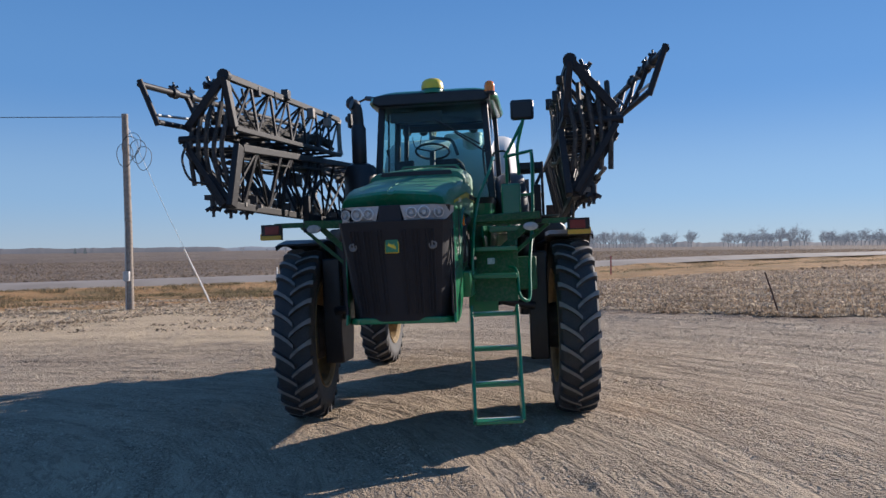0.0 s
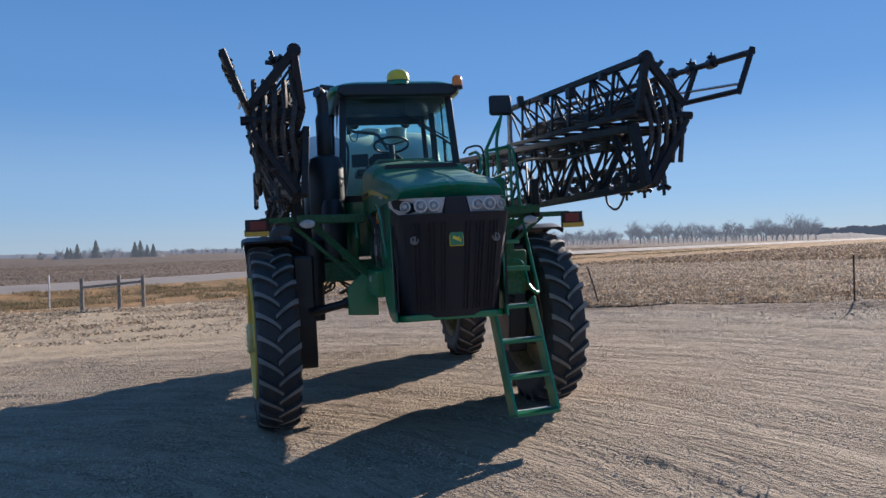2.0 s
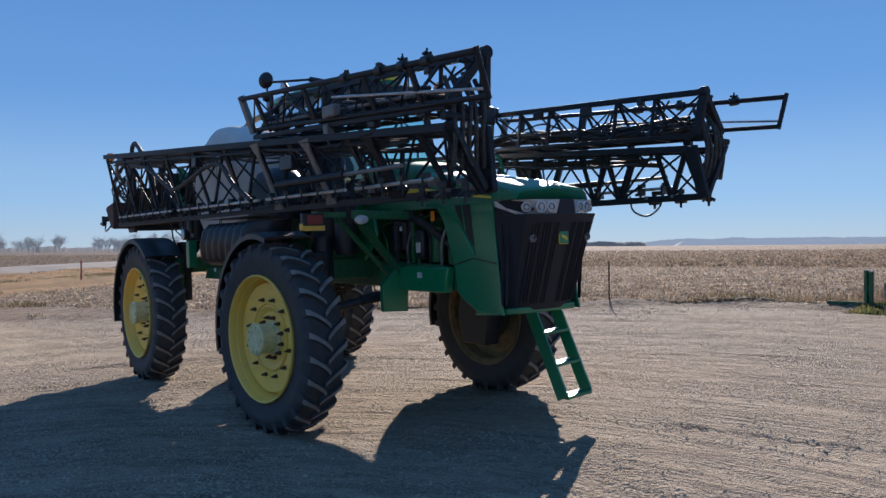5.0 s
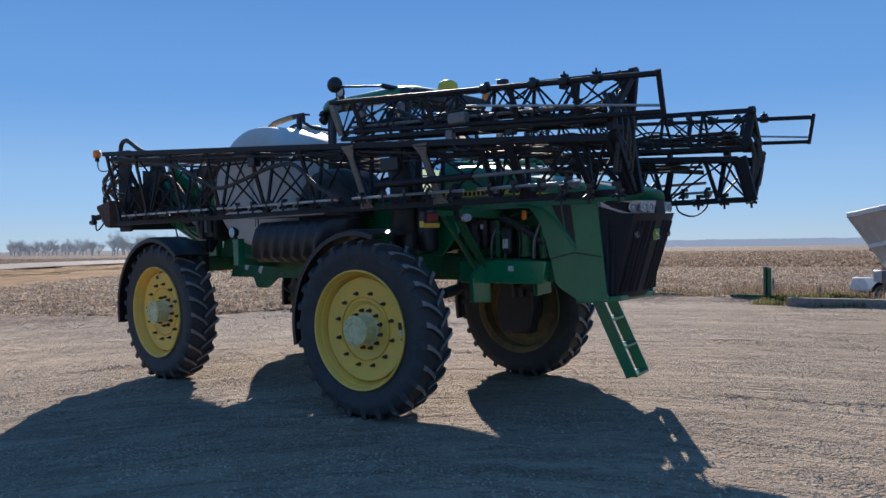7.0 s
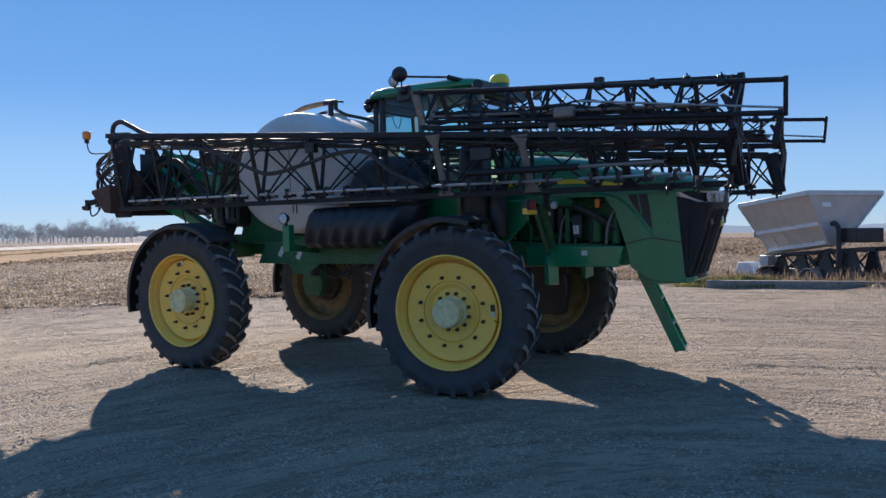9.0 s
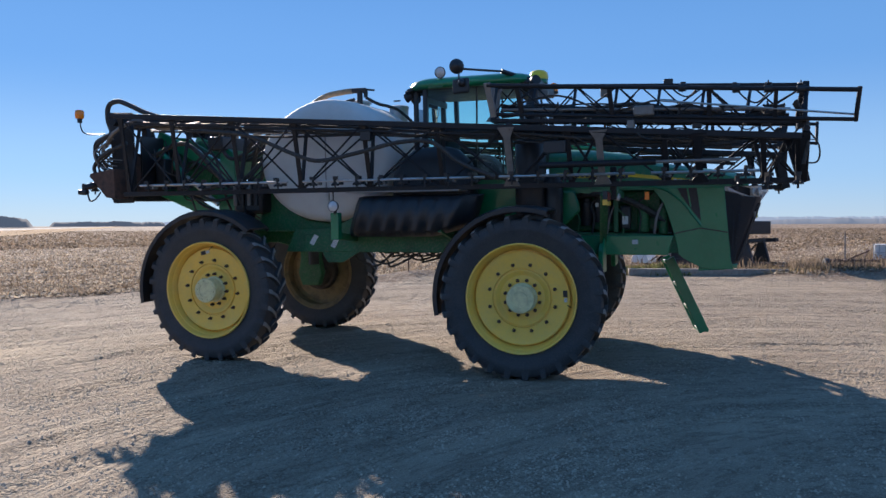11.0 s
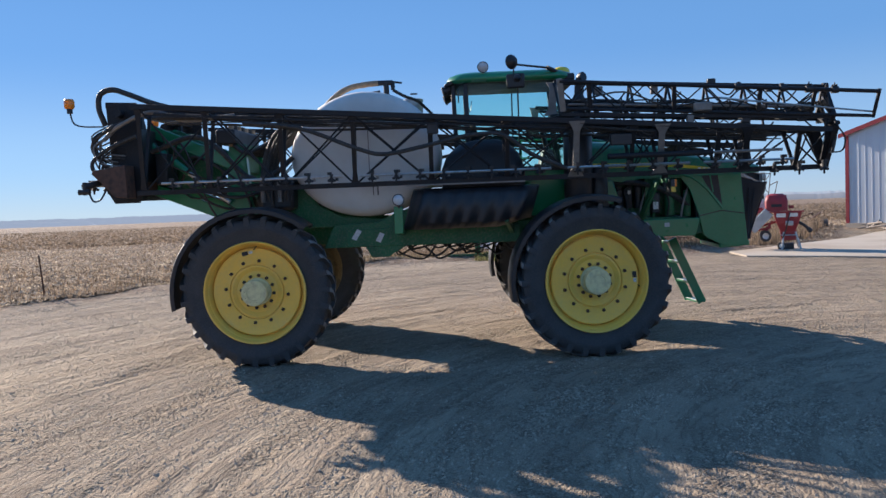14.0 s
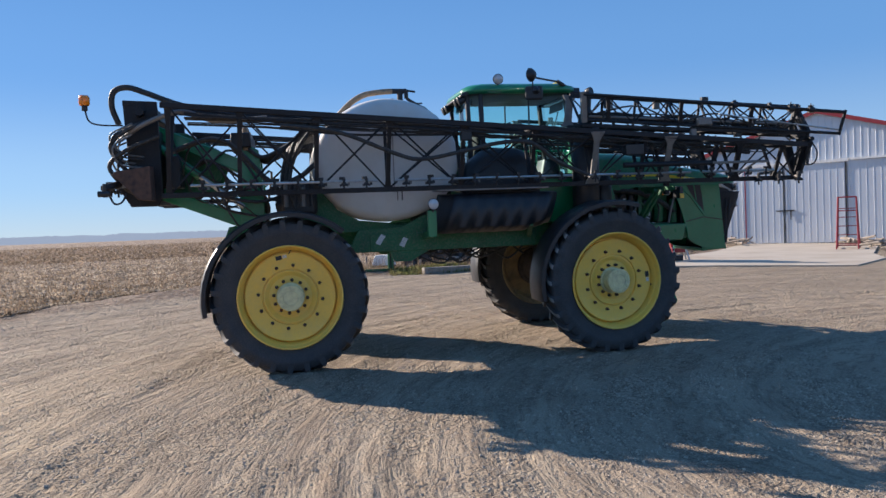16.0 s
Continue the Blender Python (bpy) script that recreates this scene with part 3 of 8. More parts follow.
def axis_steps(lo, hi, fine, reach, close):
    """Even steps between lo and hi, half as wide in the close stretch, then growing ones out to reach."""
    mid = [v for v in np.arange(lo, hi + 1e-6, fine / 2.5).tolist() if close[0] < v < close[1] or abs(v / fine - round(v / fine)) < 1e-6]
    out, s, v = [], fine, hi
    while v < reach:
        s *= 1.16
        v += s
        out.append(v)
    neg, s, v = [], fine, lo
    while v > -reach:
        s *= 1.16
        v -= s
        neg.append(v)
    return neg[::-1] + mid + out


def build_ground():
    xs, ys = axis_steps(-18, 14, 0.125, 4200, (-6, 10)), axis_steps(-14, 14, 0.125, 4200, (-7, 11))
    verts = [(x, y, land_z(x, y)) for y in ys for x in xs]
    w = len(xs)
    faces = [(j * w + i, j * w + i + 1, (j + 1) * w + i + 1, (j + 1) * w + i) for j in range(len(ys) - 1) for i in range(w - 1)]
    me = bpy.data.meshes.new("ground")
    me.from_pydata(verts, [], faces)
    a = me.attributes.new("yard", "FLOAT", "POINT")
    a.data.foreach_set("value", [yard_dist(v[0], v[1]) for v in verts])
    r = me.attributes.new("road", "FLOAT", "POINT")
    r.data.foreach_set("value", [road_off(v[0], v[1]) for v in verts])
    me.materials.append(ground_material())
    me.shade_smooth()
    return tagged(new("ground", me), "packed clay and gravel yard with wheel ruts, corn stubble round it", "ground", kind="structure")


ground = build_ground()


def build_road():
    g = Geo()
    rings = []
    for k in range(-60, 61):
        s = k * abs(k) * 0.5 + k * 4
        p = ROAD_P + ROAD_D * s
        ring = []
        for off, h in ((3.4, -0.05), (2.3, 0.24), (0, 0.29), (-2.3, 0.24), (-3.4, -0.05)):
            q = p + ROAD_N * off
            ring.append((q.x, q.y, h + ground_z(p.x, p.y)))
        rings.append(ring)
    g.loft(rings, caps=False, closed=False)
    m = material("pale_road_gravel", (0.25, 0.22, 0.19), 0.9, second=(0.18, 0.155, 0.135), scale=0.3, amount=0.8, bump=0.003, bump_scale=20)
    return tagged(part("road", g, m, None), "pale packed gravel country road on a low bank", "road", kind="structure")


build_road()

# ---- sprayer ----
SPRAYER_AT = Matrix.Translation((0, 0, -0.06)) @ pose(0, 0, 0, 0.118, 1.513, 0)
sprayer = thing("field_sprayer", "green field sprayer with folded black booms and yellow wheels", "sprayer", SPRAYER_AT)


def build_tyre():
    g = Geo()
    g.lathe([(0.61, -0.165), (0.635, -0.188), (0.66, -0.196), (0.70, -0.201), (0.705, -0.204), (0.78, -0.207), (0.785, -0.210), (0.83, -0.208), (0.88, -0.196), (0.905, -0.18), (0.92, -0.14), (0.926, 0), (0.92, 0.14),
             (0.905, 0.18), (0.88, 0.196), (0.83, 0.208), (0.785, 0.210), (0.78, 0.207), (0.705, 0.204), (0.70, 0.201), (0.66, 0.196), (0.635, 0.188), (0.61, 0.165)], 64)
    return mesh_of("tyre", g, RUBBER, 35)


def build_lug():
    """One curved tread bar of the outer half, at the front of the tyre: hooked at the crown, running out over the shoulder."""
    st = []
    for x, da, ro, ri, wd in ((-0.020, -0.020, 0.968, 0.905, 0.044), (0.012, 0.016, 0.970, 0.905, 0.050), (0.06, 0.058, 0.970, 0.905, 0.048), (0.12, 0.100, 0.967, 0.90, 0.050), (0.17, 0.130, 0.958, 0.89, 0.058), (0.207, 0.146, 0.936, 0.86, 0.070), (0.213, 0.150, 0.872, 0.83, 0.062)):
        h = wd / 2 / 0.95
        c = lambda r, q: (x, r * math.cos(q), r * math.sin(q))
        st.append([c(ro, da + h * 0.85), c(ro, da - h * 0.85), c(ri, da - h * 1.25), c(ri, da + h * 1.25)])
    inner = [[(-x, y, z) for x, y, z in ring] for ring in st]
    made = mesh_of("tread_lug", Geo().loft(st), LUG, 35), mesh_of("tread_lug", Geo().loft(inner), LUG, 35)
    for me in made:
        # only the crown is scuffed pale, the flanks stay black
        me.materials.append(RUBBER)
        for p in me.polygons:
            if abs(p.center.x) > 0.195 or math.hypot(p.center.y, p.center.z) < 0.945:
                p.material_index = 1
    return made


def build_rim():
    g = Geo()
    g.lathe([(0.585, 0.0), (0.59, 0.12), (0.608, 0.170), (0.636, 0.186), (0.642, 0.200), (0.642, 0.216), (0.632, 0.224), (0.620, 0.216), (0.610, 0.190), (0.600, 0.150), (0.594, 0.145), (0.586, 0.118), (0.572, 0.086), (0.564, 0.040), (0.550, 0.040),
             (0.550, 0.098), (0.540, 0.103), (0.505, 0.098), (0.43, 0.088), (0.350, 0.086), (0.345, 0.066), (0.334, 0.066), (0.329, 0.088), (0.315, 0.090), (0.285, 0.074), (0.262, 0.060), (0.235, 0.060), (0.10, 0.062)], 64)
    back = Geo()
    back.lathe([(0.585, -0.165), (0.63, -0.185), (0.64, -0.195), (0.636, -0.205), (0.61, -0.19), (0.595, -0.12), (0.585, 0.0)], 64)
    back.lathe([(0.60, -0.19), (0.57, -0.16), (0.555, -0.02), (0.50, 0.0), (0.34, -0.03), (0.12, -0.03)], 48)
    return mesh_of("rim", g, YELLOW, 30), mesh_of("rim_back", back, INNER_RIM, 30)


def nut_mesh():
    g = Geo()
    g.lathe([(0.023, -0.005), (0.023, 0.008), (0.018, 0.008), (0.018, 0.034), (0.010, 0.038), (0.010, 0.056)], 6, close=True)
    return mesh_of("wheel_nut", g, RUST, 30)


# Front wheels stand a little turned: y, height and turn of each, right side first
WHEELS = [(1, 2.10, 1.0, 5.0, -1.50), (-1, 1.97, 1.0, 4.0, 0.7), (1, -2.114, 1.01, 0.0, 0.21), (-1, -2.114, 1.01, 0.0, 2.0)]


def build_wheels():
    tyre, lugs, (rim, rim_back), nut = build_tyre(), build_lug(), build_rim(), nut_mesh()
    cap = Geo()
    cap.lathe([(0.178, 0.05), (0.172, 0.075), (0.150, 0.085), (0.146, 0.225), (0.160, 0.232), (0.163, 0.250), (0.155, 0.262), (0.09, 0.266), (0.085, 0.261), (0.0, 0.261)], 36)
    for k in range(10):
        q = Matrix.Rotation(k * 0.62832, 4, "X") @ Matrix.Translation((0.258, 0, 0.128))
        cap.lathe([(0.014, 0.0), (0.014, 0.016), (0.0, 0.018)], 6, q)
    cap = mesh_of("hub_cap", cap, HUB_YELLOW, 30)
    drum = Geo()
    drum.lathe([(0.0, -0.30), (0.20, -0.30), (0.24, -0.27), (0.26, -0.16), (0.30, -0.15), (0.32, -0.06), (0.1, -0.05)], 32)
    drum = mesh_of("wheel_motor", drum, DARK_BROWN, 30)
    valve = mesh_of("label", Geo().box((0.104, -0.02, 0.50), (0.004, 0.075, 0.05)), PLASTIC, 0)
    paper = mesh_of("label", Geo().box((0.104, 0.052, 0.50), (0.004, 0.05, 0.035)), STICKER, 0)
    stem = mesh_of("valve_stem", Geo().sweep(curve([(0.07, 0.14, 0.555), (0.12, 0.13, 0.545), (0.14, 0.11, 0.52)], 4), 0.006, 6), HOSE, 30)
    for s, y, base, steer, roll in WHEELS:
        m = pose(1.50 * s, y, base, 0, 0, steer + (0 if s > 0 else 180))
        w = part("wheel", rim, YELLOW, sprayer, "yellow steel wheel with bolted centre", m=m @ Matrix.Rotation(roll, 4, "X"))
        ty = part("tyre", tyre, RUBBER, sprayer, "dusty black lug tyre on a yellow wheel", m=pose(1.50 * s, y, base, 0, 0, steer) @ Matrix.Rotation(random.uniform(0, 0.23), 4, "X"))
        for k in range(54):
            part("tread_lug", lugs[k % 2], LUG, ty, m=Matrix.Rotation(2 * math.pi * k / 54, 4, "X"))
        part("rim_back", rim_back, INNER_RIM, w, "dull yellow-brown inner rim")
        part("hub_cap", cap, HUB_YELLOW, w, "faded yellow hub cap")
        part("wheel_motor", drum, DARK_BROWN, w)
        for k in range(12):
            a = Matrix.Rotation(k * math.pi / 6 + 0.2, 4, "X")
            part("wheel_nut", nut, RUST, w, m=a @ pose(0.088, 0, 0.392))
            part("hub_nut", nut, RUST, w, m=a @ pose(0.064, 0, 0.206))
        part("label", valve, PLASTIC, w)
        part("label", paper, STICKER, w)
        part("valve_stem", stem, HOSE, w)


build_wheels()


def arc_fender(y0, z0, r, a0, a1, x0, x1):
    g = Geo()
    rings = []
    n = 18
    for k in range(n + 1):
        a = radians(a0 + (a1 - a0) * k / n)
        c, s = math.cos(a), math.sin(a)
        ring = []
        for x, d in ((x0, -0.05), (x0, 0.0), (x0 + 0.05, 0.02), (x1 - 0.05, 0.02), (x1, 0.0), (x1, -0.05), (x1 - 0.015, -0.05), (x1 - 0.02, -0.005), (x0 + 0.02, -0.005), (x0 + 0.015, -0.05)):
            ring.append((x, y0 + (r + d) * c, z0 + (r + d) * s))
        rings.append(ring)
    g.loft(rings)
    return g


for s in (1, -1):
    for y, a0, a1 in ((2.114 if s > 0 else 1.97, 72, 192), (-2.114, 50, 190)):
        lo, hi = sorted((s * 1.24, s * 1.76))
        part("fender", arc_fender(y, 1.0, 1.05, a0, a1, lo, hi), PLASTIC, sprayer, "black plastic mudguard over a wheel", smooth=50)
        st = Geo()
        st.tube((s * 1.25, y - 0.35, 1.95), (s * 0.85, y - 0.25, 1.75), 0.03)
        st.tube((s * 1.25, y - 0.75, 1.7), (s * 0.9, y - 0.35, 1.65), 0.025)
        part("fender_stay", st, PLASTIC, sprayer)


def build_chassis():
    for s in (1, -1):
        # long rails with a drop in the middle
        rail = Geo().slab([(-3.0, 1.62), (-2.9, 1.88), (-1.5, 1.88), (-1.2, 1.74), (2.2, 1.74), (2.6, 1.72), (3.4, 1.70), (4.2, 1.62), (4.2, 1.46), (3.2, 1.46), (2.0, 1.46), (-1.3, 1.46), (-1.8, 1.58), (-2.9, 1.58)], "x", s * 0.30, s * 0.44)
        part("frame_rail", rail, GREEN_OLD, sprayer, "green painted steel frame rail", bevel=0.012)
        for y in (2.114, -2.114):
            leg = Geo()
            if y > 0:
                leg.slab([(y - 0.26, 1.84), (y + 0.28, 1.84), (y + 0.28, 1.25), (y + 0.30, 1.0), (y + 0.22, 0.66), (y - 0.22, 0.66), (y - 0.30, 1.0), (y - 0.24, 1.25)], "x", s * 1.04, s * 1.25)
            else:
                leg.slab([(y - 0.20, 1.78), (y + 0.20, 1.78), (y + 0.17, 1.25), (y + 0.22, 1.0), (y + 0.15, 0.80), (y - 0.15, 0.80), (y - 0.22, 1.0), (y - 0.17, 1.25)], "x", s * 1.06, s * 1.20)
            part("wheel_leg", leg, PLASTIC if y > 0 else GREEN_OLD, sprayer, "upright wheel leg with hydraulic motor", bevel=0.02)
            spr = Geo()
            spr.tube((s * 1.02, y + 0.10, 1.15), (s * 1.02, y + 0.10, 1.95), 0.085, 14)
            spr.tube((s * 1.02, y + 0.10, 1.55), (s * 1.02, y + 0.10, 2.0), 0.11, 14)
            part("air_spring", spr, PLASTIC, sprayer)
        for y in (2.114, -2.114):
            ax = Geo().box((s * 0.76, y, 1.66), (0.76, 0.26, 0.22))
            part("axle_beam", ax, GREEN_OLD, sprayer, bevel=0.015)
        # side plates with holes between the wheels
        pl = Geo().slab([(-1.35, 1.48), (-1.2, 1.78), (-0.62, 1.80), (-0.32, 1.95), (-0.22, 1.95), (-0.22, 1.50), (-0.5, 1.34), (-0.72, 1.34), (-0.8, 1.48)], "x", s * 0.93, s * 0.97)
        part("side_plate", pl, GREEN_OLD, sprayer, bevel=0.006)
        tag_a = Geo().slab([(-0.98, 1.60), (-0.90, 1.72), (-0.84, 1.69), (-0.92, 1.57)], "x", s * 0.982, s * 0.987)
        part("label", tag_a, STICKER, sprayer)
        tag_b = Geo().slab([(-0.66, 1.56), (-0.60, 1.67), (-0.54, 1.64), (-0.60, 1.53)], "x", s * 0.982, s * 0.987)
        part("label", tag_b, STICKER, sprayer)
        rail2 = Geo().box((s * 0.95, 0.1, 1.60), (0.06, 2.3, 0.24))
        part("side_rail", rail2, GREEN_OLD, sprayer, bevel=0.01)
        lower = Geo().slab([(2.55, 1.44), (2.55, 1.68), (3.73, 1.68), (3.67, 1.44)], "x", s * 0.445, s * 0.54)
        part("front_beam", lower, GREEN, sprayer, bevel=0.012)
        part("label", Geo().box((s * 0.545, 3.28, 1.60), (0.006, 0.07, 0.055)), STICKER, sprayer)
        # front corner lamp bar
        dz = 0.0 if s > 0 else -0.06
        bar = Geo()
        bar.box((s * 1.05, 3.05, 2.20 + dz), (0.98, 0.06, 0.05))
        bar.bar((s * 1.08, 3.0, 2.18 + dz), (s * 0.52, 2.9, 1.62), 0.06, 0.06)
        bar.bar((s * 1.28, 2.98, 2.18 + dz), (s * 0.62, 2.88, 1.58), 0.035, 0.035)
        # the darker worn green also carries the shade this bar stands in
        part("lamp_bar", bar, GREEN_OLD, sprayer, "green lamp bar braced to the frame")
        box = Geo().box((s * 1.57, 3.07, 2.135 + dz), (0.22, 0.05, 0.16))
        lamp = part("marker_lamp", box, PLASTIC, sprayer, "black marker lamp with red and amber lenses", bevel=0.006)
        part("red_lens", Geo().box((s * 1.56, 3.10, 2.155 + dz), (0.15, 0.014, 0.085)), RED_LENS, lamp, "red lens", bevel=0.004)
        part("amber_strip", Geo().box((s * 1.57, 3.099, 2.078 + dz), (0.215, 0.012, 0.045)), AMBER_LENS, lamp, "amber reflector strip")
        part("amber_strip", Geo().box((s * 1.684, 3.07, 2.09 + dz), (0.010, 0.05, 0.06)), AMBER_LENS, lamp)
        ov = Geo().lathe([(0.0, -0.05), (0.05, -0.045), (0.085, 0.0), (0.09, 0.02), (0.08, 0.035), (0.0, 0.045)], 20, Matrix.Translation((s * 1.10, 3.13, 2.15 + dz)) @ Matrix.Diagonal((0.85, 1, 0.50, 1)) @ pose(0, 0, 0, 0, 0, 90))
        part("work_lamp", ov, LENS, sprayer, "oval clear work lamp")
        fp = Geo().slab([(0.44, 1.22), (0.44, 1.66), (0.56, 1.68), (0.74, 1.50), (0.74, 1.24)], "y", 2.86, 2.92)
        if s < 0:
            fp.v = [(-x, y, z) for x, y, z in fp.v]
        part("bracket_plate", fp, GREEN, sprayer, bevel=0.01)
        steer = Geo().tube((s * 0.5, 2.55, 1.38), (s * 1.1, 2.4, 1.25), 0.045)
        steer.tube((s * 0.75, 2.5, 1.33), (s * 0.55, 2.55, 1.37), 0.06)
        part("steering_cylinder", steer, PLASTIC, sprayer)
    for y in (-2.8, -1.6, -0.4, 0.9, 2.3, 3.9):
        part("cross_member", Geo().box((0, y, 1.60), (0.80, 0.12, 0.16)), GREEN_OLD, sprayer, bevel=0.01)
    belly = Geo().box((0, 3.0, 1.52), (0.66, 1.9, 0.10))
    part("belly_pan", belly, PLASTIC, sprayer)
    # tangle of hoses under the frame
    rnd = random.Random(4)
    for k in range(14):
        y = rnd.uniform(-0.9, 1.1)
        x = rnd.uniform(-0.6, 0.8)
        h = Geo().sweep(curve([(x, y, 1.50), (x + rnd.uniform(-.2, .2), y + 0.15, 1.36), (x + rnd.uniform(-.3, .3), y + rnd.uniform(0.2, 0.5), 1.27 + rnd.uniform(0, .12)), (x, y + rnd.uniform(0.5, 0.9), 1.50)], 5), 0.014, 6)
        part("hose", h, HOSE, sprayer)


build_chassis()


def build_engine():
    # block, ducts and canisters seen through the open sides
    part("engine_block", Geo().box((0, 2.95, 1.98), (0.52, 1.25, 0.52)), GREEN_OLD, sprayer, "green engine block in the open bay", bevel=0.03)
    for s in (1, -1):
        for y, z, r, h in ((2.66, 1.80, 0.075, 0.34), (2.80, 1.84, 0.055, 0.33), (2.93, 1.84, 0.055, 0.33), (3.36, 1.72, 0.075, 0.34), (3.60, 1.70, 0.06, 0.36)):
            part("filter", Geo().lathe([(0, 0), (r * 0.9, 0), (r, 0.02), (r, h - 0.05), (r * 0.8, h - 0.04), (r * 0.8, h), (0, h)], 16, Matrix.Translation((s * 0.36, y, z)) @ pose(0, 0, 0, 0, -90, 0)), PLASTIC if y < 3.3 else GREEN_OLD, sprayer)
        part("label", Geo().box((s * 0.462, 3.153, 1.866), (0.006, 0.07, 0.10)), STICKER, sprayer)
        part("label", Geo().box((s * 0.425, 2.80, 2.06), (0.006, 0.04, 0.05)), STICKER, sprayer)
        part("reservoir", Geo().box((s * 0.41, 3.153, 1.90), (0.10, 0.13, 0.30)), PLASTIC, sprayer, bevel=0.03)
        part("radiator_hose", Geo().sweep(curve([(s * 0.36, 2.5, 2.15), (s * 0.44, 2.75, 2.20), (s * 0.44, 3.1, 2.14), (s * 0.42, 3.4, 2.0), (s * 0.38, 3.62, 1.85)]), 0.04, 8), HOSE, sprayer)
        part("bracket", Geo().box((s * 0.40, 3.04, 1.98), (0.10, 0.05, 0.52)), GREEN_OLD, sprayer)
        for k in range(6):
            y0 = 2.55 + 0.19 * k
            part("pipe", Geo().sweep(curve([(s * 0.43, y0, 1.70), (s * 0.45, y0 + 0.03, 1.9), (s * 0.42, y0 + 0.10 * (k % 3 - 1), 2.08), (s * 0.36, y0 + 0.16, 2.20)]), 0.012 + 0.005 * (k % 2), 6), (GREEN_OLD, HOSE, GREY_STEEL)[k % 3], sprayer)
        part("tag", Geo().box((s * 0.465, 3.415, 2.165), (0.02, 0.055, 0.10)), ORANGE, sprayer, bevel=0.006)
        part("bay_edge", Geo().slab([(2.35, 2.24), (2.75, 2.20), (3.05, 2.262), (3.5, 2.262), (3.5, 2.28), (2.35, 2.28)], "x", s * 0.44, s * 0.47), GREEN, sprayer)
    # dark box added inside the bay so no light shows through it
    part("bay_light_block", Geo().box((0, 3.0, 1.98), (0.30, 1.5, 0.56)), PLASTIC, sprayer, "black box added to keep light from showing through the engine bay")
    part("radiator", Geo().box((0, 3.86, 1.95), (0.78, 0.30, 0.66)), PLASTIC, sprayer, bevel=0.02)
    # exhaust and air cleaner stack on the right
    part("air_cleaner", Geo().lathe([(0.0, 0), (0.17, 0.0), (0.19, 0.04), (0.19, 0.95), (0.16, 1.03), (0.10, 1.06), (0, 1.06)], 28, Matrix.Translation((0.84, 2.05, 1.86)) @ pose(0, 0, 0, 0, -90, 0)), PLASTIC, sprayer, "tall black air cleaner canister")
    stack = Geo().sweep(curve([(0.84, 2.08, 2.85), (0.84, 2.08, 3.2), (0.84, 2.09, 3.45), (0.86, 2.11, 3.58), (0.90, 2.14, 3.60)], 6), 0.062, 14)
    stack.lathe([(0.062, 0), (0.085, 0.03), (0.085, 0.5), (0.062, 0.55)], 16, Matrix.Translation((0.84, 2.08, 2.82)) @ pose(0, 0, 0, 0, -90, 0))
    part("exhaust_pipe", stack, PLASTIC, sprayer, "black exhaust stack", smooth=60)
    part("muffler", Geo().lathe([(0, 0), (0.11, 0.01), (0.12, 0.05), (0.12, 0.55), (0.09, 0.62), (0, 0.62)], 20, Matrix.Translation((0.80, 2.32, 1.80)) @ pose(0, 0, 0, 0, -90, 0)), PLASTIC, sprayer)
    # dark skirt between hood and rail behind the wheel
    for s in (1, -1):
        part("side_cover", Geo().slab([(1.62, 1.74), (1.62, 2.24), (2.55, 2.24), (2.62, 2.0), (2.35, 1.74)], "x", s * 0.56, s * 0.60), GREEN, sprayer, bevel=0.02)


build_engine()


